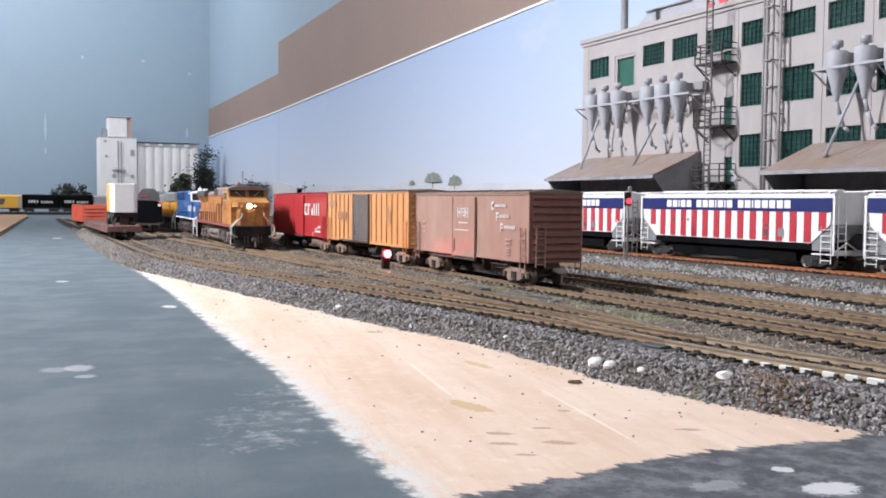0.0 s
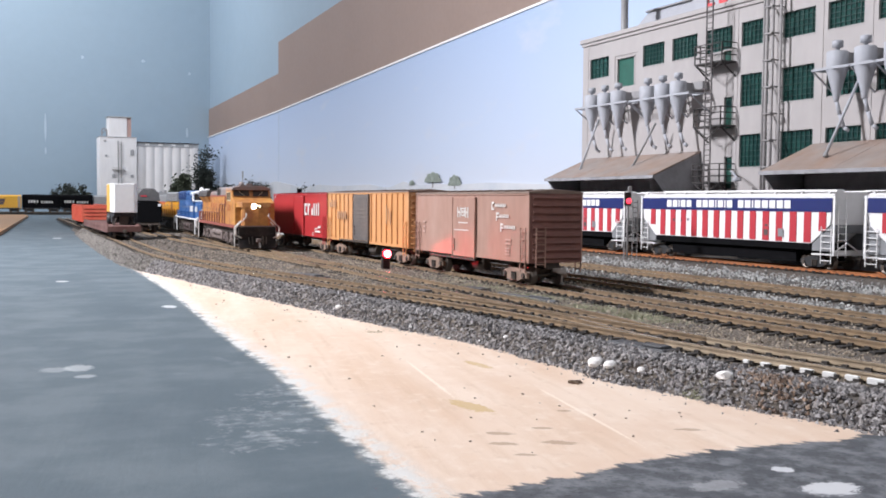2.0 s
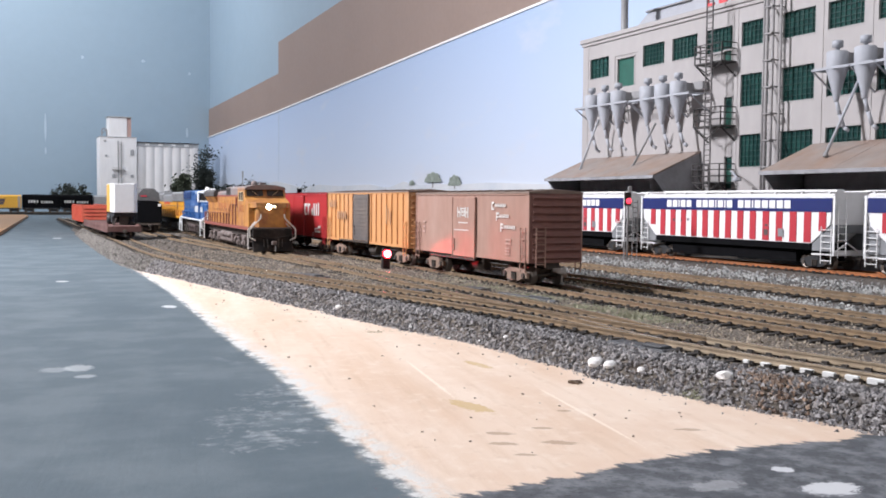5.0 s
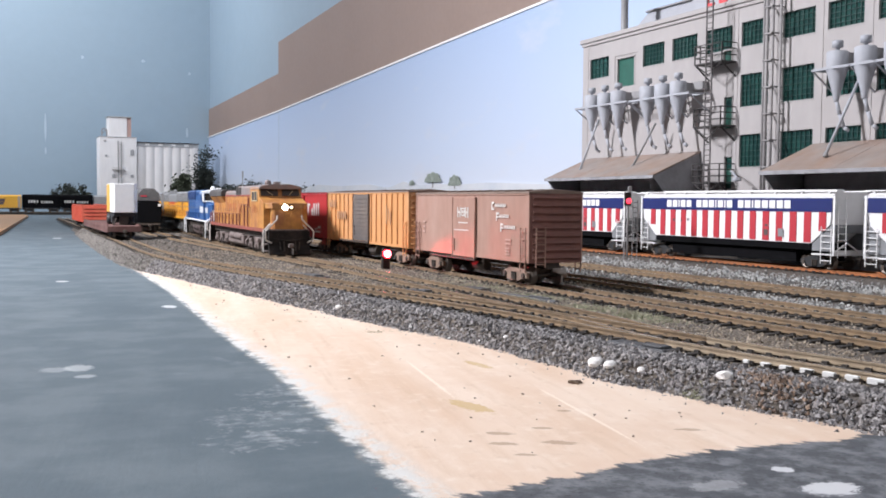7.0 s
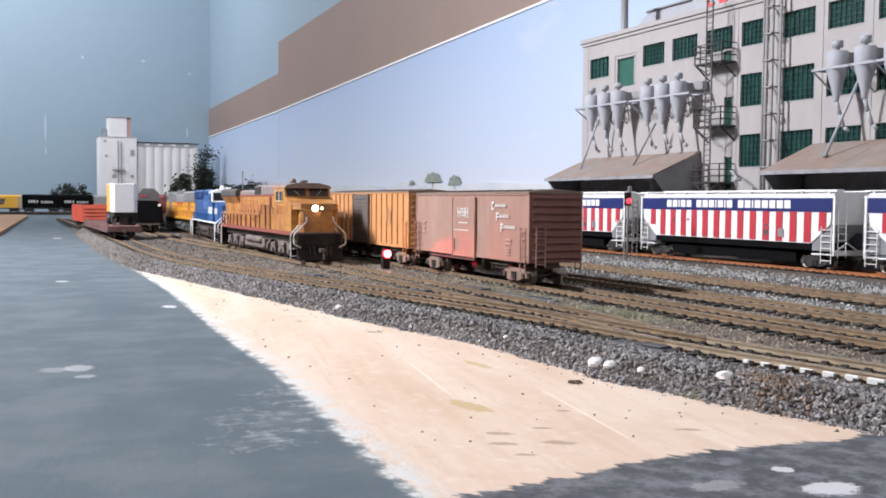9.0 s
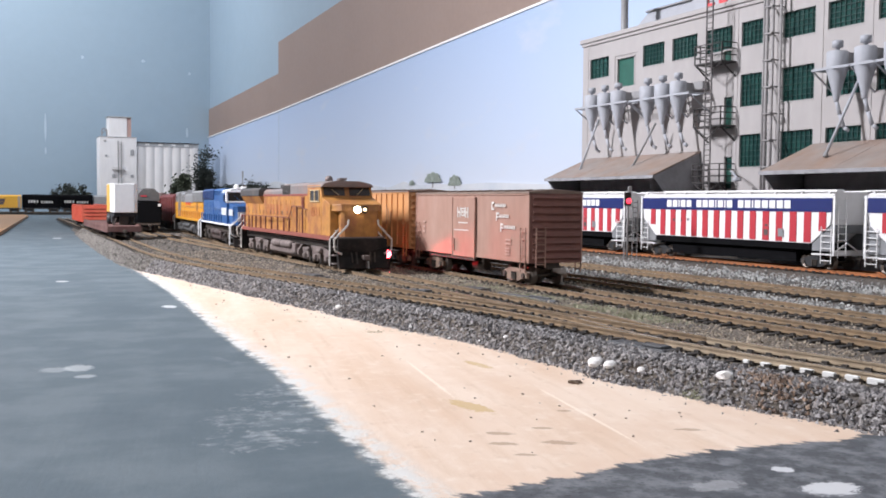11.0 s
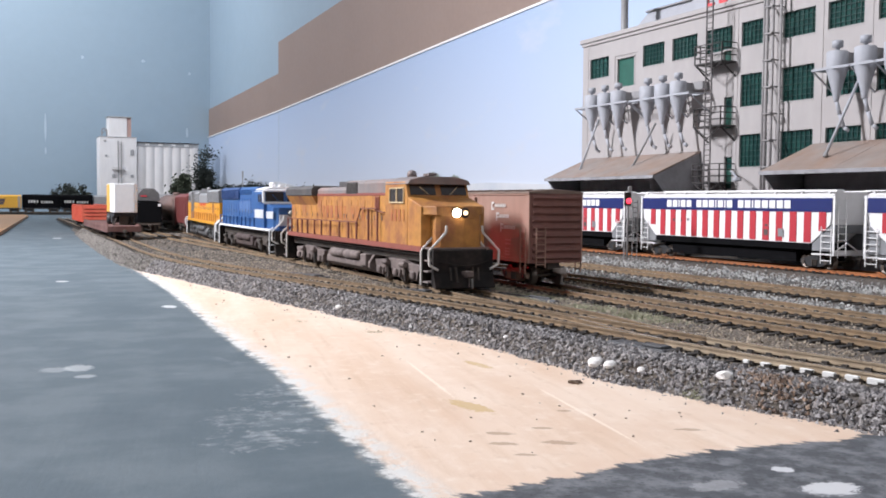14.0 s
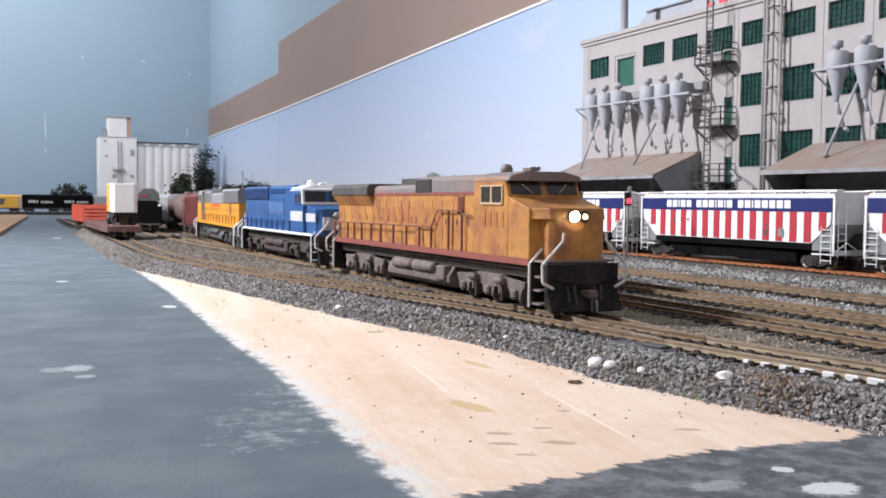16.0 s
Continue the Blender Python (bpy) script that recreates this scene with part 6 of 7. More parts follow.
    for s in (-1, 1):
        for a, b in ((t0 + 0.018, t0 + 0.040), (t0 + 0.044, t0 + 0.066)):
            bm = bmesh.new()
            bm_lathe(bm, [(0.0012, Y(a) - 0.0012), (0.0028, Y(a)), (0.0028, Y(b)), (0.0012, Y(b) + 0.0012)], (s * 0.0145, 0, 0.0112), 12, "y")
            part("air_reservoir", bm, c["tank_mat"], tank)
        piece(tank, "filter_box", c["tank_mat"], (min(s * 0.012, s * 0.0164), max(s * 0.012, s * 0.0164), Y(t0 + 0.003), Y(t0 + 0.012), 0.006, 0.0128), bevel=0.0005)
    sets = loco_bogie(lo, Y(c["truck0"]), c["truck_mat"], axles=c.get("axles", 3)) + loco_bogie(lo, Y(c["truck1"]), c["truck_mat"], axles=c.get("axles", 3))
    # letter shapes on the flank
    for s in (-1, 1):
        for rows, m, off, lab in c["marks"]:
            bars(lo, m, s * off, [(Y(a), Y(b), z0, z1) for a, b, z0, z1 in rows], label=lab)
    return lo, sets


def letters(y0, n, w, pitch, z0, z1):
    out = []
    for k in range(n):
        a = y0 + k * pitch
        out.append((a, a + w * (1.0 if k % 3 else 0.75), z0, z1))
    return out


BROWN_TANK = mat("dusty_brown_tank", (0.05, 0.033, 0.031), 0.75, grain=0.2, scale=300, stain=(0.085, 0.057, 0.05), stain_amount=0.6, stain_scale=50)
lead, lead_sets = locomotive("lead_locomotive", "weathered yellow wide-nosed locomotive with lit headlights", 0.260, dict(
    under=UNDER, sill=RED_OXIDE, walk=LOCO_GREY, pilot=PILOT_DARK, step=LOCO_GREY, grab=mat("dull_white_rail", (0.62, 0.58, 0.54), 0.5, grain=0.1), hose=UNDER,
    nose=0.004, nose_w=0.0122, nose_z=0.0405, nose_mat=UP_YELLOW, bulkhead=0.0122, cowl_z=0.0402, wind_z=0.0448, lean=0.0034, visor=-0.0006,
    cab0=0.0292, cab1=0.060, cab_w=0.0172, cab_z=0.0526, cab_mat=UP_YELLOW, cab_roof=LOCO_GREY, eave_line=RED_OXIDE,
    win=(0.0338, 0.0522), win_z=0.0424, win_mat=mat("pale_window_frame", (0.55, 0.42, 0.25), 0.5), lamp=HEADLIGHT, lamp_dim=HEADLIGHT_WARM, lamp_z=0.0372, lamp_label="bright lit headlight",
    hood=[(0.0603, 0.130, 0.0150, 0.0458, 0.0545, UP_YELLOW, LOCO_GREY, 0.0146, "plain"), (0.1302, 0.194, 0.0128, 0.0458, 0.0510, UP_YELLOW, LOCO_GREY, 0.0126, "stack"), (0.1942, 0.256, 0.0124, 0.0456, 0.0522, UP_YELLOW, DARK_ROOF, 0.0168, "wing")],
    panels=[(0.1105, 0.1290, 0.0464, 0.0534, 0.0148, DARK_ROOF, "dark louvred intake panel"), (0.0735, 0.0800, 0.0372, 0.0452, 0.0151, mat("maroon_primer", (0.20, 0.055, 0.035), 0.7, grain=0.2, scale=200, stain=(0.32, 0.11, 0.04), stain_amount=0.7, stain_scale=60), "maroon louvred access panel")],
    rail=[(0.062, 0.0365), (0.0725, 0.0372), (0.0728, 0.0385), (0.0985, 0.0385), (0.106, 0.0305), (0.252, 0.0300)], rail_mat=mat("red_brown_rail", (0.17, 0.055, 0.04), 0.6, grain=0.15),
    posts=(0.0725, 0.0865, 0.106, 0.120, 0.1365, 0.154, 0.172, 0.187, 0.2025, 0.215, 0.226, 0.240, 0.250), tank=(0.089, 0.166), tank_mat=TRUCK_GREY, truck_mat=TRUCK_GREY, truck0=0.052, truck1=0.207,
    marks=[(letters(0.097, 3, 0.0058, 0.0086, 0.0315, 0.0395), FADED_RED, 0.0152, "faded red lettering"), (letters(0.1255, 7, 0.0058, 0.0086, 0.0315, 0.0395), FADED_RED, 0.0130, "faded red lettering"), (letters(0.033, 4, 0.0032, 0.0052, 0.0325, 0.0385), FADED_RED, 0.01735, "faded red number shapes")]))
second, second_sets = locomotive("second_locomotive", "blue locomotive with white cab front and white sill stripe", 0.217, dict(
    under=UNDER, sill=WHITE, walk=LOCO_BLUE, pilot=PILOT_DARK, step=LIGHT_GREY, grab=mat("white_rail_paint", (0.72, 0.72, 0.72), 0.5, grain=0.05), hose=UNDER,
    nose=0.006, nose_w=0.0150, nose_z=0.0372, nose_mat=LOCO_BLUE, nose_band=DULL_WHITE, axles=2, wind_z=0.0402, lean=0.0012, cab0=0.031, cab1=0.061, cab_w=0.0172, cab_z=0.0505, cab_mat=LOCO_BLUE, cab_roof=WHITE, front_frame=WHITE,
    win=(0.0355, 0.0475), win_z=0.0410, win_mat=LOCO_BLUE, lamp=DEAD_LAMP, lamp_z=0.033, lamp_label="unlit headlight",
    hood=[(0.0612, 0.078, 0.0160, 0.0500, 0.0532, LOCO_BLUE, LOCO_BLUE, 0.0160, "plain"), (0.0782, 0.134, 0.0138, 0.0470, 0.0534, LOCO_BLUE, LOCO_BLUE, 0.0138, "grille"), (0.1342, 0.209, 0.0142, 0.0430, 0.0534, LOCO_BLUE, mat("deep_blue_radiator", (0.022, 0.055, 0.165), 0.5, grain=0.12), 0.0152, "grille")],
    rail=[(0.062, 0.0285), (0.208, 0.0285)], rail_mat=LOCO_BLUE, posts=(0.066, 0.082, 0.098, 0.114, 0.130, 0.146, 0.162, 0.178, 0.192, 0.206), sill_h=0.0010, tank=(0.070, 0.144), tank_mat=BROWN_TANK, truck_mat=UNDER, truck0=0.040, truck1=0.177,
    marks=[(letters(0.092, 8, 0.0046, 0.0066, 0.0325, 0.0415), mat("pale_blue_lettering", (0.085, 0.16, 0.34), 0.6, grain=0.15), 0.0140, "faded pale lettering"), ([(0.0312, 0.0605, 0.0285, 0.0352)], DULL_WHITE, 0.0174, "white cab stripe"), ([(0.0095, 0.0308, 0.0285, 0.0340)], DULL_WHITE, 0.0152, "white nose stripe")]))
third, third_sets = locomotive("third_locomotive", "clean yellow locomotive with grey roof and silver trucks", 0.280, dict(
    under=UNDER, sill=CLEAN_YELLOW, walk=LIGHT_GREY, pilot=TRUCK_SILVER, step=LIGHT_GREY, grab=mat("white_handrail_paint", (0.72, 0.72, 0.72), 0.5, grain=0.05), hose=UNDER,
    nose=0.005, nose_w=0.0150, nose_z=0.0370, nose_mat=CLEAN_YELLOW, cab0=0.021, cab1=0.054, cab_w=0.0172, cab_z=0.0508, cab_mat=LIGHT_GREY, cab_roof=LIGHT_GREY,
    win=(0.034, 0.050), win_z=0.0418, win_mat=LIGHT_GREY, lamp=DEAD_LAMP, lamp_z=0.034, lamp_label="unlit headlight",
    hood=[(0.0542, 0.100, 0.0140, 0.0390, 0.0515, CLEAN_YELLOW, LIGHT_GREY, 0.0140, "grille"), (0.1002, 0.186, 0.0134, 0.0385, 0.0495, CLEAN_YELLOW, LIGHT_GREY, 0.0134, "stack"), (0.1862, 0.274, 0.0140, 0.0395, 0.0525, CLEAN_YELLOW, LIGHT_GREY, 0.0150, "grille")],
    rail=[(0.058, 0.0285), (0.270, 0.0285)], rail_mat=mat("orange_rail", (0.45, 0.2, 0.05), 0.6, grain=0.1), posts=(0.06, 0.08, 0.1, 0.12, 0.14, 0.16, 0.18, 0.2, 0.22, 0.236, 0.252, 0.268), tank=(0.092, 0.180), tank_mat=TRUCK_SILVER, truck_mat=TRUCK_SILVER, truck0=0.050, truck1=0.228,
    marks=[([(0.0220, 0.0538, 0.0206, 0.0392)], CLEAN_YELLOW, 0.0174, "yellow lower cab panel"), (letters(0.105, 8, 0.0050, 0.0074, 0.0310, 0.0390), mat("red_lettering", (0.5, 0.05, 0.03), 0.6), 0.0134, "red lettering"), ([(0.226, 0.236, 0.029, 0.039)], mat("brown_badge", (0.25, 0.1, 0.05), 0.6), 0.0145, "dark square badge")]))

# ---- cars behind the locomotives ----
TRAIL_RED = mat("dull_red_paint", (0.14, 0.03, 0.028), 0.6, grain=0.1, scale=200, stain=(0.15, 0.045, 0.04), stain_amount=0.6, stain_scale=40)
TRAIL_BROWN = mat("dull_brown_paint", (0.13, 0.08, 0.07), 0.6, grain=0.1, scale=200, stain=(0.18, 0.12, 0.1), stain_amount=0.6, stain_scale=40)
PALE_CAR = mat("pale_grey_car_paint", (0.36, 0.36, 0.37), 0.5, grain=0.06, scale=200)


def small_car(name, label, category, length, m, top, hw=0.0158, rounded=False, end_mat=None, group=""):
    """A freight car with a plain or a rounded body; origin at mid-length on the railheads."""
    h = length / 2
    car = empty(name, pose(0, 0, RAIL), label, category, group)
    bm = bmesh.new()
    if rounded:
        r = (top - 0.0115) / 2
        prof = [(r * 0.15, -h + 0.002), (r * 0.7, -h + 0.003), (r, -h + 0.007), (r, h - 0.007), (r * 0.7, h - 0.003), (r * 0.15, h - 0.002)]
        bm_lathe(bm, prof, (0, 0, 0.0115 + r), 24, "y")
    else:
        bm_prism(bm, [(-hw, 0.012), (hw, 0.012), (hw, top - 0.004), (hw * 0.6, top), (-hw * 0.6, top), (-hw, top - 0.004)], -h, h, "y", bevel=0.0004)
    body = part("body", bm, m, car)
    piece(car, "centre_sill", UNDER, (-hw + 0.002, hw - 0.002, -h, h, 0.0085, 0.0116))
    for s in (-1, 1):
        if not rounded:
            for k in range(1, 9):
                y = -h + k * length / 9
                piece(body, "rib", m, (min(s * hw, s * (hw + 0.0005)), max(s * hw, s * (hw + 0.0005)), y - 0.0006, y + 0.0006, 0.0125, top - 0.0045))
            piece(body, "end", end_mat or m, (-hw + 0.0015, hw - 0.0015, min(s * h, s * (h + 0.0006)), max(s * h, s * (h + 0.0006)), 0.0125, top - 0.0045))
        else:
            piece(body, "saddle", UNDER, (-hw + 0.004, hw - 0.004, s * (h - 0.022) - 0.003, s * (h - 0.022) + 0.003, 0.0115, 0.020))
        ladder(car, -hw - 0.0008, s * (h - 0.005), 0.008, top - 0.006, 8, m)
        coupler(car, s * (h - 0.001), s)
        bogie(car, s * (h - 0.020), TRUCK_BLACK)
    if rounded:
        bm = bmesh.new()
        bm_lathe(bm, [(0.005, top - 0.001), (0.005, top + 0.003), (0.0035, top + 0.0036)], (0, 0, 0), 14)
        part("dome", bm, m, body)
    return car


trail_a = small_car("freight_car", "dull red freight car coupled behind the locomotives", "freight car", 0.118, TRAIL_RED, 0.050)
trail_b = small_car("freight_tank_car", "brown tank car following in the running train", "tank car", 0.150, TRAIL_BROWN, 0.049, rounded=True)
trail_c = small_car("pale_hopper_car", "pale grey hopper car at the tail of the train", "hopper car", 0.150, PALE_CAR, 0.050)

# ---- standing cars on the sidings ----
blk = small_car("black_hopper_car", "black hopper car with a dusty grey roof standing on the siding", "hopper car", 0.19, BLACK_CAR, 0.0400)
blk.matrix_basis = pose(0.1805, 1.405, RAIL, 0, 0, -0.5)
bm = bmesh.new()
bm_prism(bm, [(-0.0145, 0.0401), (0.0145, 0.0401), (0.0135, 0.050), (0.007, 0.0565), (-0.007, 0.0565), (-0.0135, 0.050)], -0.088, 0.088, "y", bevel=0.0006)
part("roof", bm, mat("dim_grey_roof", (0.10, 0.097, 0.097), 0.7, grain=0.15, scale=160, stain=(0.15, 0.14, 0.135), stain_amount=0.5, stain_scale=40), blk, "dusty grey arched roof")
piece(blk, "end_placard", WHITE, (0.011, 0.0145, -0.0965, -0.0957, 0.033, 0.0365), label="small white placard")
piece(blk, "end_mark", RED_STRIPE, (-0.010, -0.002, -0.0885, -0.0880, 0.0455, 0.0475), label="red end marking")

FLAT_BROWN = mat("flatcar_brown", (0.12, 0.052, 0.045), 0.7, grain=0.15, scale=200, stain=(0.19, 0.115, 0.1), stain_amount=0.7, stain_scale=40)
flat = empty("flatcar", pose(0.1222, 1.235, RAIL, 0, 0, 0), "brown piggyback flatcar carrying a white-nosed trailer", "flatcar")
piece(flat, "deck", FLAT_BROWN, (-0.0175, 0.0175, -0.155, 0.155, 0.0108, 0.0135), bevel=0.0004)
for s in (-1, 1):
    piece(flat, "side_sill", FLAT_BROWN, (min(s * 0.0160, s * 0.0174), max(s * 0.0160, s * 0.0174), -0.152, 0.152, 0.0065, 0.0107))
    piece(flat, "rub_rail", FLAT_BROWN, (min(s * 0.0160, s * 0.0172), max(s * 0.0160, s * 0.0172), -0.150, 0.150, 0.0136, 0.0150))
    piece(flat, "end_sill", FLAT_BROWN, (-0.0172, 0.0172, min(s * 0.1545, s * 0.1565), max(s * 0.1545, s * 0.1565), 0.0075, 0.0132))
    coupler(flat, s * 0.155, s)
    bogie(flat, s * 0.127, TRUCK_BLACK)
piece(flat, "centre_sill", UNDER, (-0.004, 0.004, -0.15, 0.15, 0.0055, 0.0107))
TRAILER_YELLOW = mat("trailer_yellow", (0.70, 0.36, 0.06), 0.4, grain=0.05, scale=200)
trl = empty("semi_trailer", pose(0.1268, 1.195, RAIL + 0.0137), "semi trailer with white front and orange sides on the flatcar", "trailer")
bm = bmesh.new()
bm_prism(bm, [(-0.0112, -0.085), (0.0096, -0.085), (0.0132, -0.0815), (0.0132, -0.056), (-0.0132, -0.056), (-0.0132, -0.0835)], 0.0138, 0.0455, "z", bevel=0.0005)
part("front_wall", bm, WHITE, trl, "white rounded trailer front")
bm = bmesh.new()
bm_box(bm, -0.0131, 0.0131, -0.0559, -0.020, 0.0140, 0.0452, bevel=0.0004)
part("body", bm, TRAILER_YELLOW, trl, "orange trailer side panels")
piece(trl, "roof", WHITE, (-0.0131, 0.0131, -0.0558, -0.020, 0.0453, 0.0460))
piece(trl, "chassis", TRUCK_BLACK, (-0.0115, 0.0115, -0.078, -0.020, 0.0095, 0.0137))
# black blocks that fill the hollow below the chassis
piece(trl, "underbody_block", TRUCK_BLACK, (-0.0118, -0.0015, -0.064, -0.050, 0.0022, 0.0094), (0.0035, 0.0118, -0.064, -0.050, 0.0022, 0.0094), bevel=0.0003)
for s in (-1, 1):
    for y in (-0.028,):
        bm = bmesh.new()
        bm_lathe(bm, [(0.0030, s * 0.0085), (0.0057, s * 0.0086), (0.0057, s * 0.0135), (0.0028, s * 0.0136)], (0, y, 0.0058), 16, "x")
        part("tyre", bm, TRUCK_BLACK, trl)
    bm = bmesh.new()
    bm_tube(bm, (s * 0.008, -0.045, 0.0140), (s * 0.008, -0.045, 0.0006), 0.0010, 8)
    bm_box(bm, s * 0.008 - 0.0016, s * 0.008 + 0.0016, -0.0466, -0.0434, 0.0, 0.0008)
    part("landing_leg", bm, UNDER, trl)
    bm = bmesh.new()
    bm_tube(bm, (s * 0.005, -0.070, 0.0125), (s * 0.011, -0.072, 0.0), 0.0009, 8)
    bm_box(bm, -0.0045, 0.0045, -0.074, -0.066, 0.0, 0.0120) if s > 0 else None
    part("hitch", bm, UNDER, trl)

GON_RED = mat("faded_red_gondola", (0.47, 0.075, 0.045), 0.6, grain=0.1, scale=200, stain=(0.55, 0.16, 0.09), stain_amount=0.6, stain_scale=40)
gon = empty("gondola", pose(0.1215, 1.515, RAIL), "faded red open gondola car with ribbed sides", "gondola")
piece(gon, "floor_plate", GON_RED, (-0.0150, 0.0150, -0.098, 0.098, 0.0118, 0.0130))
for s in (-1, 1):
    w = piece(gon, "side_wall", GON_RED, (min(s * 0.0155, s * 0.0163), max(s * 0.0155, s * 0.0163), -0.099, 0.099, 0.0100, 0.0330))
    for k in range(13):
        y = -0.097 + k * 0.0161
        piece(w, "rib", GON_RED, (min(s * 0.0163, s * 0.0172), max(s * 0.0163, s * 0.0172), y - 0.0008, y + 0.0008, 0.0102, 0.0328))
    e = piece(gon, "end_wall", GON_RED, (-0.0154, 0.0154, min(s * 0.0982, s * 0.0990), max(s * 0.0982, s * 0.0990), 0.0100, 0.0330))
    for z in (0.0135, 0.0185, 0.0235, 0.0285):
        piece(e, "end_rib", GON_RED, (-0.0150, 0.0150, min(s * 0.0990, s * 0.0999), max(s * 0.0990, s * 0.0999), z, z + 0.0018))
    piece(gon, "top_rail", GON_RED, (min(s * 0.0150, s * 0.0168), max(s * 0.0150, s * 0.0168), -0.0995, 0.0995, 0.0331, 0.0342))
    coupler(gon, s * 0.098, s)
    bogie(gon, s * 0.075, TRUCK_BLACK)
piece(gon, "centre_sill", UNDER, (-0.004, 0.004, -0.095, 0.095, 0.0075, 0.0117))

# ---- cars along the end wall ----
bm_ties = bmesh.new()
cross = empty("track", pose(0, 0, 0), "curved end track along the far wall", "railway track", "tracks of the yard")
for d in (-0.00825, 0.00825):
    piece(cross, "rail", RAIL_RUST, (-0.85, 0.45, 3.30 + d - 0.0006, 3.30 + d + 0.0006, TIE_Z1, RAIL))
for k in range(190):
    bm_box(bm_ties, -0.85 + k * 0.0068, -0.8474 + k * 0.0068, 3.285, 3.315, 0.0006, TIE_Z1)
tagged(part("tie_bed", bm_ties, TIE, cross), kind="stuff")
piece(cross, "roadbed", TIE, (-0.86, 0.46, 3.268, 3.332, 0.0007, 0.0072))
CAR_YELLOW = mat("bright_yellow_car", (0.72, 0.38, 0.04), 0.5, grain=0.05, scale=200)
for x0, x1, m, top, lab, marks in ((-0.16, -0.055, CAR_YELLOW, 0.052, "yellow boxcar on the far end track", "ink"), (-0.052, 0.066, CAR_YELLOW, 0.052, "yellow boxcar with a dark emblem on the far track", "ink"), (0.069, 0.180, BLACK_CAR, 0.054, "black hopper car with white lettering on the far track", "white"), (0.183, 0.276, BLACK_CAR, 0.054, "black hopper car with short white lettering on the far track", "white"), (0.280, 0.335, PALE_CAR, 0.053, "pale grey boxcar on the far track", "")):
    car = small_car("far_freight_car", lab, "freight car", x1 - x0, m, top, group="cars on the far track")
    car.matrix_basis = pose((x0 + x1) / 2, 3.30, RAIL, 0, 0, 90)
    L = x1 - x0
    # after the turn the car's side of negative x faces the near side of the room
    if marks == "white":
        rows = letters(-0.032, 5, 0.005, 0.0072, 0.027, 0.034) + letters(0.010, 4, 0.006, 0.008, 0.028, 0.036)
        bars(car, LETTER, -0.0164, rows, label="white lettering shapes")
        bars(car, LETTER, 0.0164, rows, label="white lettering shapes")
    elif marks == "ink":
        for s in (-1, 1):
            bars(car, INK, s * 0.0164, [(-0.012, 0.010, 0.030, 0.040), (-0.009, 0.007, 0.022, 0.0295)], name="emblem", label="dark round emblem")
            piece(car, "car_end_panel", PALE_CAR, (-0.0163, 0.0163, s * (L / 2 - 0.006) - 0.004, s * (L / 2 - 0.006) + 0.004, 0.0122, top - 0.0042))

# ---- grain elevator ----
SILO = mat("silo_white_concrete", (0.82, 0.80, 0.80), 0.65, grain=0.04, scale=80, stain=(0.70, 0.68, 0.68), stain_amount=0.5, stain_scale=12, stretch=(1, 1, 0.3))
SILO_TOP = mat("silo_gallery_grey", (0.42, 0.43, 0.45), 0.6, grain=0.08, scale=120)
PINK_END = mat("faded_pink_wall", (0.50, 0.33, 0.29), 0.7, grain=0.06, scale=100)
elev = empty("grain_elevator", pose(0, 0, 0), "white concrete grain elevator with headhouse and silo row", "grain elevator")
hd = piece(elev, "headhouse", SILO, (0.3126, 0.433, 3.45, 3.56, 0.0, 0.2608), bevel=0.001)
pent = piece(elev, "penthouse", SILO, (0.342, 0.402, 3.455, 3.53, 0.2612, 0.3285), bevel=0.001)
piece(pent, "side_wall", PINK_END, (0.4022, 0.416, 3.458, 3.528, 0.2612, 0.3265), label="faded pink penthouse end")
piece(pent, "roof", SILO_TOP, (0.340, 0.418, 3.452, 3.533, 0.3287, 0.3315))
piece(hd, "roof_edge", SILO_TOP, (0.3116, 0.4345, 3.4485, 3.5615, 0.2609, 0.2625))
piece(hd, "downspout", DUCT_GREY, (0.3705, 0.3730, 3.4465, 3.4485, 0.07, 0.25), (0.381, 0.383, 3.4465, 3.4485, 0.06, 0.245))
for x, z, w, h2 in ((0.412, 0.20, 0.012, 0.020), (0.412, 0.125, 0.010, 0.010), (0.352, 0.125, 0.010, 0.010), (0.326, 0.245, 0.008, 0.006), (0.33, 0.195, 0.007, 0.006)):
    piece(hd, "shutter", PALE_CAR, (x, x + w, 3.4478, 3.4498, z, z + h2))
piece(hd, "balcony", DUCT_GREY, (0.352, 0.394, 3.440, 3.4498, 0.150, 0.1515), (0.352, 0.394, 3.440, 3.4408, 0.156, 0.1570))
bm = bmesh.new()
bm_path(bm, [(0.322, 3.47, 0.2615), (0.322, 3.47, 0.285), (0.330, 3.47, 0.292), (0.338, 3.47, 0.285), (0.338, 3.47, 0.2615)], 0.0022, 6)
bm_path(bm, [(0.322, 3.47, 0.272), (0.338, 3.47, 0.288)], 0.0014, 6)
part("roof_hoist", bm, DUCT_GREY, elev)
for row in (0, 1):
    for k in range(7):
        bm = bmesh.new()
        x0, y0 = 0.4495 + k * 0.0296, 3.4895 + row * 0.0302
        arc = [(x0 - 0.0147 + 0.0294 * i / 10, y0 - 0.0270 - 0.0030 * math.cos(math.pi * (i - 5) / 10.6)) for i in range(11)]
        bm_prism(bm, arc + [(x0 + 0.0147, y0), (x0 - 0.0147, y0)], 0.0, 0.2325, "z")
        part("silo", bm, SILO, elev)
gal = piece(elev, "gallery", SILO_TOP, (0.4345, 0.642, 3.459, 3.52, 0.2327, 0.2455))
piece(gal, "gallery_roof", PILOT_DARK, (0.4345, 0.6445, 3.456, 3.523, 0.2457, 0.248))
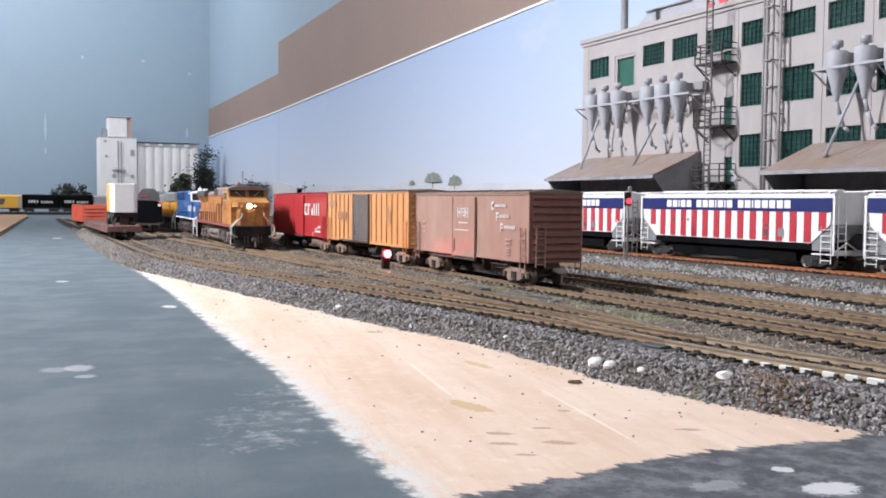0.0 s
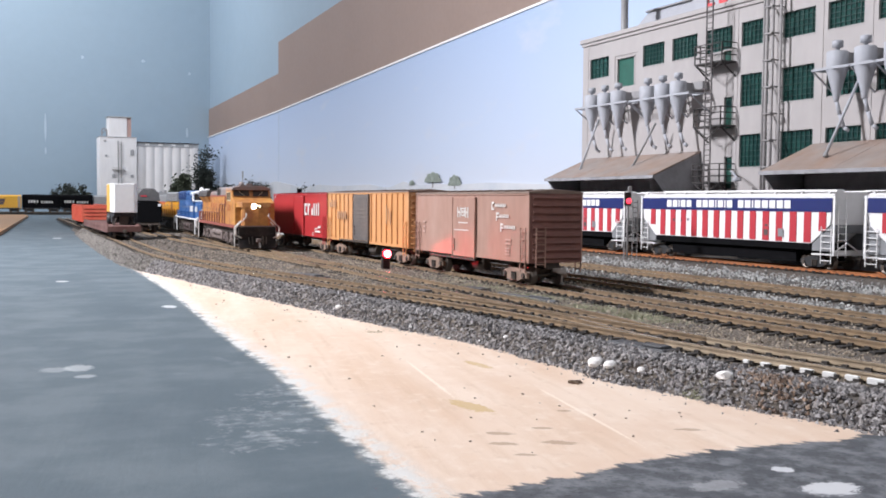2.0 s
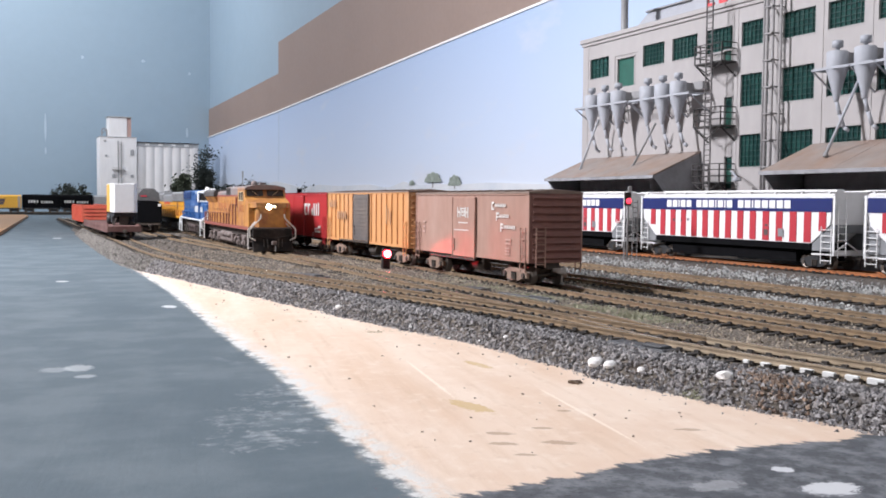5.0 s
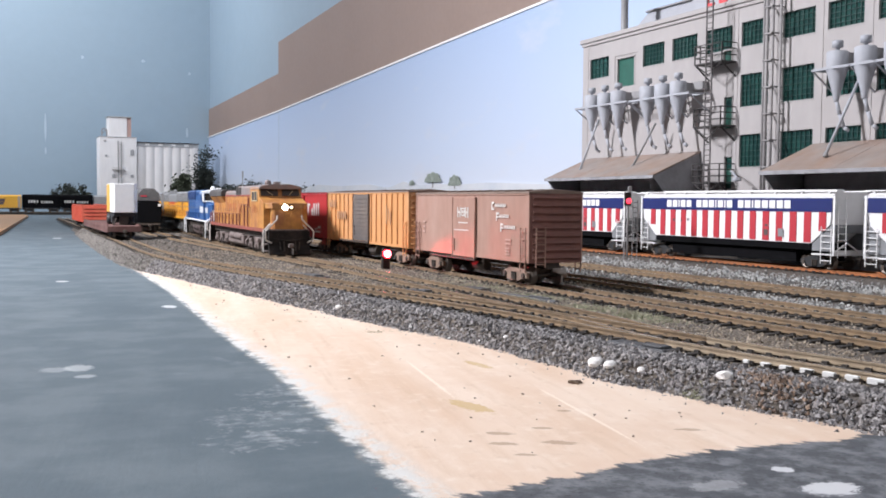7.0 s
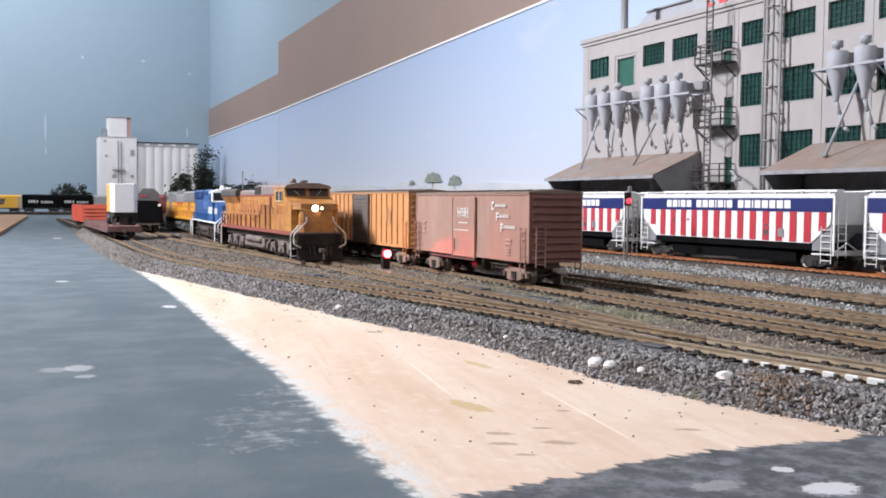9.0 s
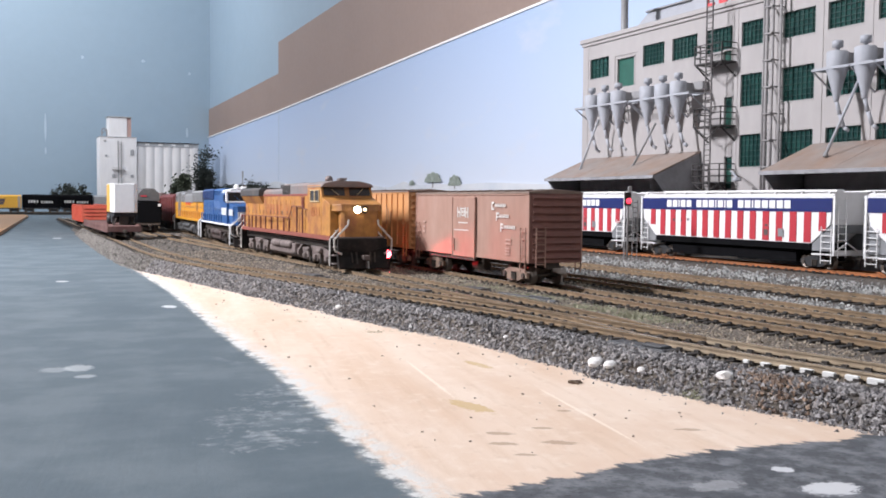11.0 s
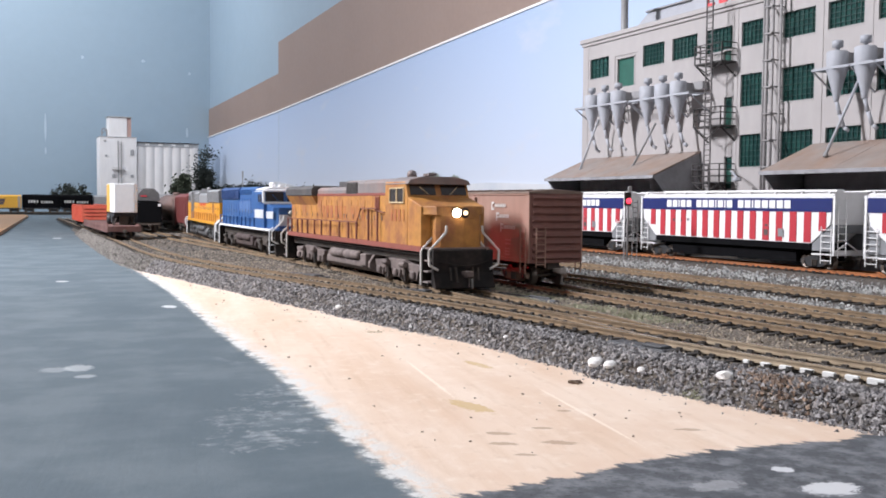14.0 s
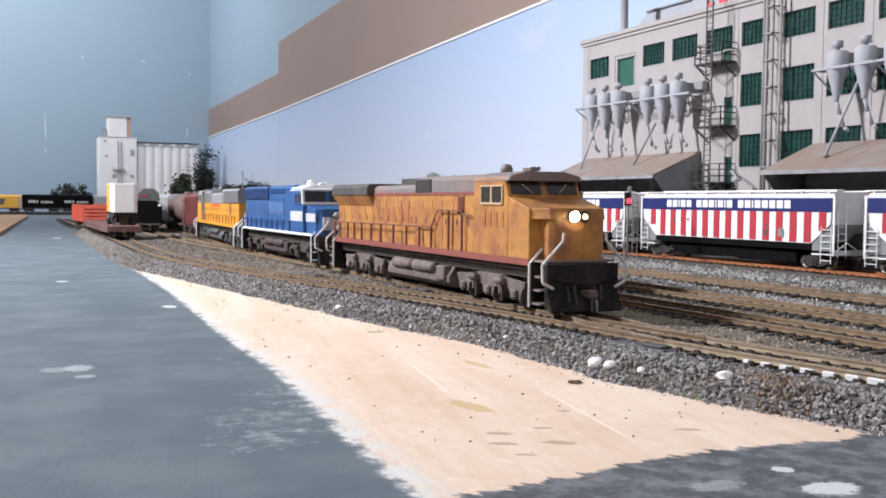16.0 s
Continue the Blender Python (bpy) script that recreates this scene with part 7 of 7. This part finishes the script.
for k in range(4):
    piece(gal, "gallery_window", WHITE, (0.462 + k * 0.044, 0.476 + k * 0.044, 3.4575, 3.4588, 0.2365, 0.2425))
piece(elev, "base", SILO, (0.4345, 0.642, 3.4585, 3.521, 0.0, 0.03))


# ---- trees ----
LEAF = mat("dull_green_foliage", (0.055, 0.065, 0.04), 0.85, grain=0.4, scale=90)
LEAF_PALE = mat("pale_green_foliage", (0.25, 0.285, 0.25), 0.85, grain=0.35, scale=90)
LEAF_DARK = mat("dark_foliage", (0.028, 0.034, 0.028), 0.9, grain=0.4, scale=90)
BARK = mat("grey_bark", (0.09, 0.075, 0.06), 0.9, grain=0.3, scale=200)


def tree(x, y, z, height, spread, leaf, label, seed, trunk=0.35, leaves=900, size=0.05, name="tree", bare=False):
    r = random.Random(seed)
    t = empty(name, pose(x, y, z), label, "tree", "trees by the backdrop")
    bm = bmesh.new()
    rr = height * (0.011 if bare else 0.03)
    bm_tube(bm, (0, 0, 0), (0, 0, height * trunk), rr, 8, rr * 0.7)
    tips = []
    for k in range(9):
        a, e = k * 2.4, r.uniform(0.4, 1.2)
        p0 = Vector((0, 0, height * r.uniform(trunk * 0.5, trunk)))
        p1 = p0 + Vector((math.cos(a) * math.cos(e), math.sin(a) * math.cos(e), math.sin(e))) * height * min(0.5, (1 - trunk) * 0.8) * r.uniform(0.6, 1.0)
        p1.x *= spread / height * 1.4
        p1.y *= spread / height * 1.4
        bm_tube(bm, p0, p1, rr * 0.55, 6, rr * 0.2)
        tips.append(p1)
        for _ in range(2):
            p2 = p1 + Vector((r.gauss(0, 1) * spread * 0.3, r.gauss(0, 1) * spread * 0.3, abs(r.gauss(0, 1)) * height * 0.1 * (1 - trunk)))
            bm_tube(bm, p1, p2, rr * 0.25, 5, rr * 0.1)
            tips.append(p2)
    part("trunk", bm, BARK, t)
    if bare:
        leaves = leaves // 6
    bm = bmesh.new()
    clumps = [(Vector((r.gauss(0, 0.36) * spread, r.gauss(0, 0.36) * spread, height * r.uniform(trunk + 0.08, 0.93))), height * min(0.16, (1 - trunk) * 0.3) * r.uniform(0.5, 1.0)) for _ in range(14)] + [(p, height * min(0.08, (1 - trunk) * 0.15)) for p in tips]
    for _ in range(leaves):
        c, q = r.choice(clumps)
        p = c + Vector((r.gauss(0, 0.6), r.gauss(0, 0.6), r.gauss(0, 0.5))) * q
        s = height * size * r.uniform(0.5, 1.2)
        u = Vector((r.gauss(0, 1), r.gauss(0, 1), r.gauss(0, 1))).normalized()
        v = u.orthogonal().normalized()
        bm.faces.new([bm.verts.new(p + d) for d in (u * s, v * s * 0.7, -u * s, -v * s * 0.7)])
    part("crown", bm, leaf, t)
    return t


tree(0.541, 3.20, 0.0055, 0.138, 0.027, LEAF, "dark green leafy tree beside the grain elevator", 1, leaves=2600)
tree(0.650, 3.40, 0.0055, 0.216, 0.018, LEAF_DARK, "tall dark narrow tree in the backdrop corner", 3, trunk=0.2, leaves=5200, size=0.022)
tree(0.232, 3.52, 0.0005, 0.108, 0.062, LEAF_DARK, "low round tree behind the far freight cars", 4, trunk=0.25, leaves=3200)
tree(0.206, 3.54, 0.0005, 0.098, 0.050, LEAF_DARK, "low round tree behind the far freight cars", 5, trunk=0.25, leaves=2200)
tree(0.700, 2.36, 0.0055, 0.102, 0.022, LEAF_DARK, "bare twiggy dark shrub behind the red boxcar", 9, trunk=0.6, leaves=300, size=0.03, bare=True)
r_ = random.Random(77)
bm = bmesh.new()
for k in range(5200):
    y = 2.75 + 0.85 * r_.random()
    hz_ = 0.094 + 0.016 * noise.noise(Vector((0, y * 16, 0))) + 0.010 * noise.noise(Vector((0, y * 55, 3)))
    p = Vector((0.705 + r_.gauss(0, 0.006), y, 0.005 + hz_ * r_.random() ** 0.6))
    s = 0.0035 * r_.uniform(0.5, 1.2)
    u = Vector((r_.gauss(0, 1), r_.gauss(0, 1), r_.gauss(0, 1))).normalized()
    v = u.orthogonal().normalized()
    bm.faces.new([bm.verts.new(p + d) for d in (u * s, v * s * 0.7, -u * s, -v * s * 0.7)])
tagged(part("far_woods", bm, LEAF_DARK), "dark low woods along the foot of the backdrop", "woods", kind="stuff")
for y, hgt, w in ((2.90, 0.112, 0.012), (2.82, 0.094, 0.010), (3.05, 0.098, 0.012)):
    tree(0.695, y, 0.0055, hgt, w, LEAF_DARK, "thin dark conifer in front of the sky backdrop", int(y * 100), trunk=0.3, leaves=500, size=0.04)
def printed_tree(y, z0, z1, half, crown, seed, label):
    """A small tree cut from printed paper, stuck flat on the sky backdrop."""
    r = random.Random(seed)
    t = empty("backdrop_tree", pose(WALL_X - 0.0095, y, 0), label, "backdrop tree", "printed trees", "structure")
    bm = bmesh.new()
    bm_box(bm, -0.0001, 0.0001, -half * 0.05, half * 0.05, z0, z0 + (z1 - z0) * 0.6)
    part("trunk", bm, BARK, t)
    bm = bmesh.new()
    for _ in range(900):
        a, q = r.uniform(0, math.pi), math.sqrt(r.random())
        lump = 0.93 + 0.07 * math.sin(a * 9 + seed)
        p = Vector((r.uniform(-0.0006, 0.0), half * q * lump * math.cos(a), z1 - crown + crown * q * lump * math.sin(a) * 0.96))
        h = half * r.uniform(0.05, 0.12)
        e = r.uniform(0, 3.1)
        u, v = Vector((0, math.cos(e), math.sin(e) * 0.6)) * h, Vector((0, -math.sin(e), math.cos(e) * 0.6)) * h * 0.6
        bm.faces.new([bm.verts.new(p + d) for d in (u, v, -u, -v)])
    part("crown", bm, LEAF_PALE, t)


printed_tree(1.614, 0.078, 0.1065, 0.036, 0.018, 6, "pale umbrella-shaped tree printed on the sky backdrop")
printed_tree(1.521, 0.074, 0.1000, 0.026, 0.019, 7, "pale green rounded tree printed on the sky backdrop")
printed_tree(1.712, 0.082, 0.0935, 0.014, 0.010, 9, "tiny pale tree printed on the sky backdrop")
printed_tree(1.10, 0.060, 0.0850, 0.030, 0.020, 8, "pale green tree printed on the backdrop beside the factory")
# pale hills on the backdrop's lower edge
HILL = mat("pale_hill_print", (0.60, 0.61, 0.64), 0.6, grain=0.03, scale=60, stain=(0.48, 0.52, 0.58), stain_amount=0.6, stain_scale=14)
for pts in ([(2.98, 0.085), (2.73, 0.106), (2.69, 0.105), (2.45, 0.086)], [(1.86, 0.076), (1.755, 0.091), (1.68, 0.083), (1.60, 0.085), (1.52, 0.082), (1.40, 0.084), (1.20, 0.079)], [(2.5, 0.082), (2.30, 0.092), (2.15, 0.086), (1.95, 0.088), (1.85, 0.080)]):
    wall_panel("backdrop_hills", [(pts[0][0], 0.01), *pts, (pts[-1][0], 0.01)], WALL_X - 0.009, WALL_X - 0.0062, HILL, "pale distant hills printed on the backdrop", "backdrop")
pole = empty("utility_pole", pose(0.69, 2.99, 0.0055), "thin grey utility pole before the backdrop", "utility pole")
bm = bmesh.new()
bm_tube(bm, (0, 0, 0), (0, 0, 0.135), 0.0016, 6)
part("post", bm, PALE_CAR, pole)
piece(pole, "crossarm", PALE_CAR, (-0.001, 0.001, -0.006, 0.006, 0.125, 0.127), (-0.002, 0.002, -0.003, 0.003, 0.118, 0.136))

# ---- signals ----
LAMP_RED = mat("red_signal_glow", (1.0, 0.015, 0.03), 0.3, emit=3.0)
LAMP_RED_CORE = mat("red_signal_core", (1.0, 0.10, 0.13), 0.3, emit=18.0)
LAMP_RED_DIM = mat("dim_red_signal", (1.0, 0.05, 0.09), 0.3, emit=2.0)
dwarf = empty("dwarf_signal", pose(0.2318, 0.594, 0.0052), "lit red dwarf signal standing between the tracks", "signal")
piece(dwarf, "base", PILOT_DARK, (-0.003, 0.003, -0.003, 0.003, 0.0, 0.0015), bevel=0.0003)
bm = bmesh.new()
bm_prism(bm, [(-0.0026, 0.0015), (0.0026, 0.0015), (0.0026, 0.0142), (0.0013, 0.0166), (-0.0013, 0.0166), (-0.0026, 0.0142)], -0.0012, 0.0022, "y", bevel=0.0003)
hd_ = part("housing", bm, PILOT_DARK, dwarf)
for z, m in ((0.0128, LAMP_RED_CORE),):
    bm = bmesh.new()
    # glowing ring added to imitate the red halo around the lens
    bm_lathe(bm, [(0.0029, -0.0026), (0.0029, -0.0012)], (0, 0, z), 14, "y")
    part("halo_ring", bm, LAMP_RED if m is LAMP_RED_CORE else PILOT_DARK, hd_)
    bm = bmesh.new()
    bm_lathe(bm, [(0.0013, -0.0042), (0.0025, -0.0034), (0.0025, -0.0027)], (0, 0, z), 14, "y")
    part("lens", bm, m, hd_, "glowing red lens" if m is LAMP_RED_CORE else "dark lens")
glow = bpy.data.lights.new("signal_light", "SPOT")
glow.spot_size, glow.spot_blend = radians(20), 1.0
glow.energy, glow.color, glow.shadow_soft_size = 0.34, (1.0, 0.02, 0.03), 0.002
lamp = new("signal_light", glow)
lamp.matrix_basis = look((0.2312, 0.5875, 0.0205), (0.2414, 0.440, 0.0285))

mast = empty("signal_mast", pose(0.437, 0.613, 0.005), "grey signal mast with ladder and dim red lamp", "signal")
bm = bmesh.new()
bm_tube(bm, (0, 0, 0), (0, 0, 0.056), 0.0008, 8)
bm_lathe(bm, [(0.0022, 0.0), (0.0022, 0.003), (0.0011, 0.004)], (0, 0, 0), 10)
part("post", bm, LADDER_GREY, mast)
ladder(mast, 0.004, -0.004, 0.0, 0.050, 13, LADDER_GREY, w=0.0045, axis="x")
bm = bmesh.new()
bm_tube(bm, (-0.004, -0.0015, 0.0), (-0.003, -0.0015, 0.05), 0.0005, 6)
part("conduit", bm, LADDER_GREY, mast)
hd_ = piece(mast, "signal_head", PILOT_DARK, (-0.0045, 0.0012, -0.0030, -0.0012, 0.0455, 0.0560), bevel=0.0004)
bm = bmesh.new()
bm_lathe(bm, [(0.0010, -0.0042), (0.0022, -0.0038), (0.0022, -0.0031)], (-0.0016, 0, 0.0492), 12, "y")
part("lens", bm, LAMP_RED_DIM, hd_, "dim red lens")
piece(mast, "finial", LADDER_GREY, (0.000, 0.003, -0.001, 0.001, 0.0561, 0.0605), bevel=0.0004)


# ---- movement ----
# place along the track of the lead locomotive's headlight, by time
HEAD = [(0, 0.842), (0.5, 0.8379), (1, 0.8338), (1.5, 0.8289), (2, 0.8237), (2.5, 0.8178), (3, 0.8112), (3.5, 0.8023), (4, 0.7915), (4.6, 0.7785), (5.2, 0.7657), (5.8, 0.7526), (6.5, 0.7365), (7, 0.7225), (7.5, 0.7067), (8, 0.6888), (8.5, 0.6695), (9, 0.6492), (9.5, 0.628), (10, 0.6065), (10.5, 0.5848), (11, 0.563), (11.5, 0.5409), (12, 0.5175), (12.5, 0.494), (13, 0.4704), (13.5, 0.4463), (14, 0.4216), (14.5, 0.3966), (15, 0.371), (15.5, 0.3445), (16, 0.3167)]


def head_at(t):
    for (t0, y0), (t1, y1) in zip(HEAD, HEAD[1:]):
        if t <= t1:
            return y0 + (y1 - y0) * (t - t0) / (t1 - t0)
    return HEAD[-1][1]


def on_track(y, base):
    """The pose of a vehicle whose middle is at y and whose truck centres are base apart."""
    a, b = main_x(y - base / 2), main_x(y + base / 2)
    return pose((a + b) / 2, y, RAIL, 0, 0, -math.degrees(math.atan2(b - a, base)))


def motions():
    for thing, behind, base in ((lead, 0.126, 0.155), (second, 0.3900, 0.138), (third, 0.6475, 0.178), (trail_a, 0.8600, 0.08), (trail_b, 1.0080, 0.11), (trail_c, 1.1720, 0.11)):
        flip = pose(0, 0, 0, 0, 0, 180 if thing is third else 0)     # the third engine runs hood first
        walk(thing, [(t, on_track(y + behind, base) @ flip) for t, y in HEAD])
    for sets in (lead_sets, second_sets, third_sets):
        way = -1 if sets is third_sets else 1
        for wheels, y, r in sets:
            rows, start = [], HEAD[0][1]
            for k in range(65):
                t = k * 0.25
                rows.append((t, pose(0, y, r, way * math.degrees((start - head_at(t)) / r), 0, 0)))
            walk(wheels, rows)


motions()
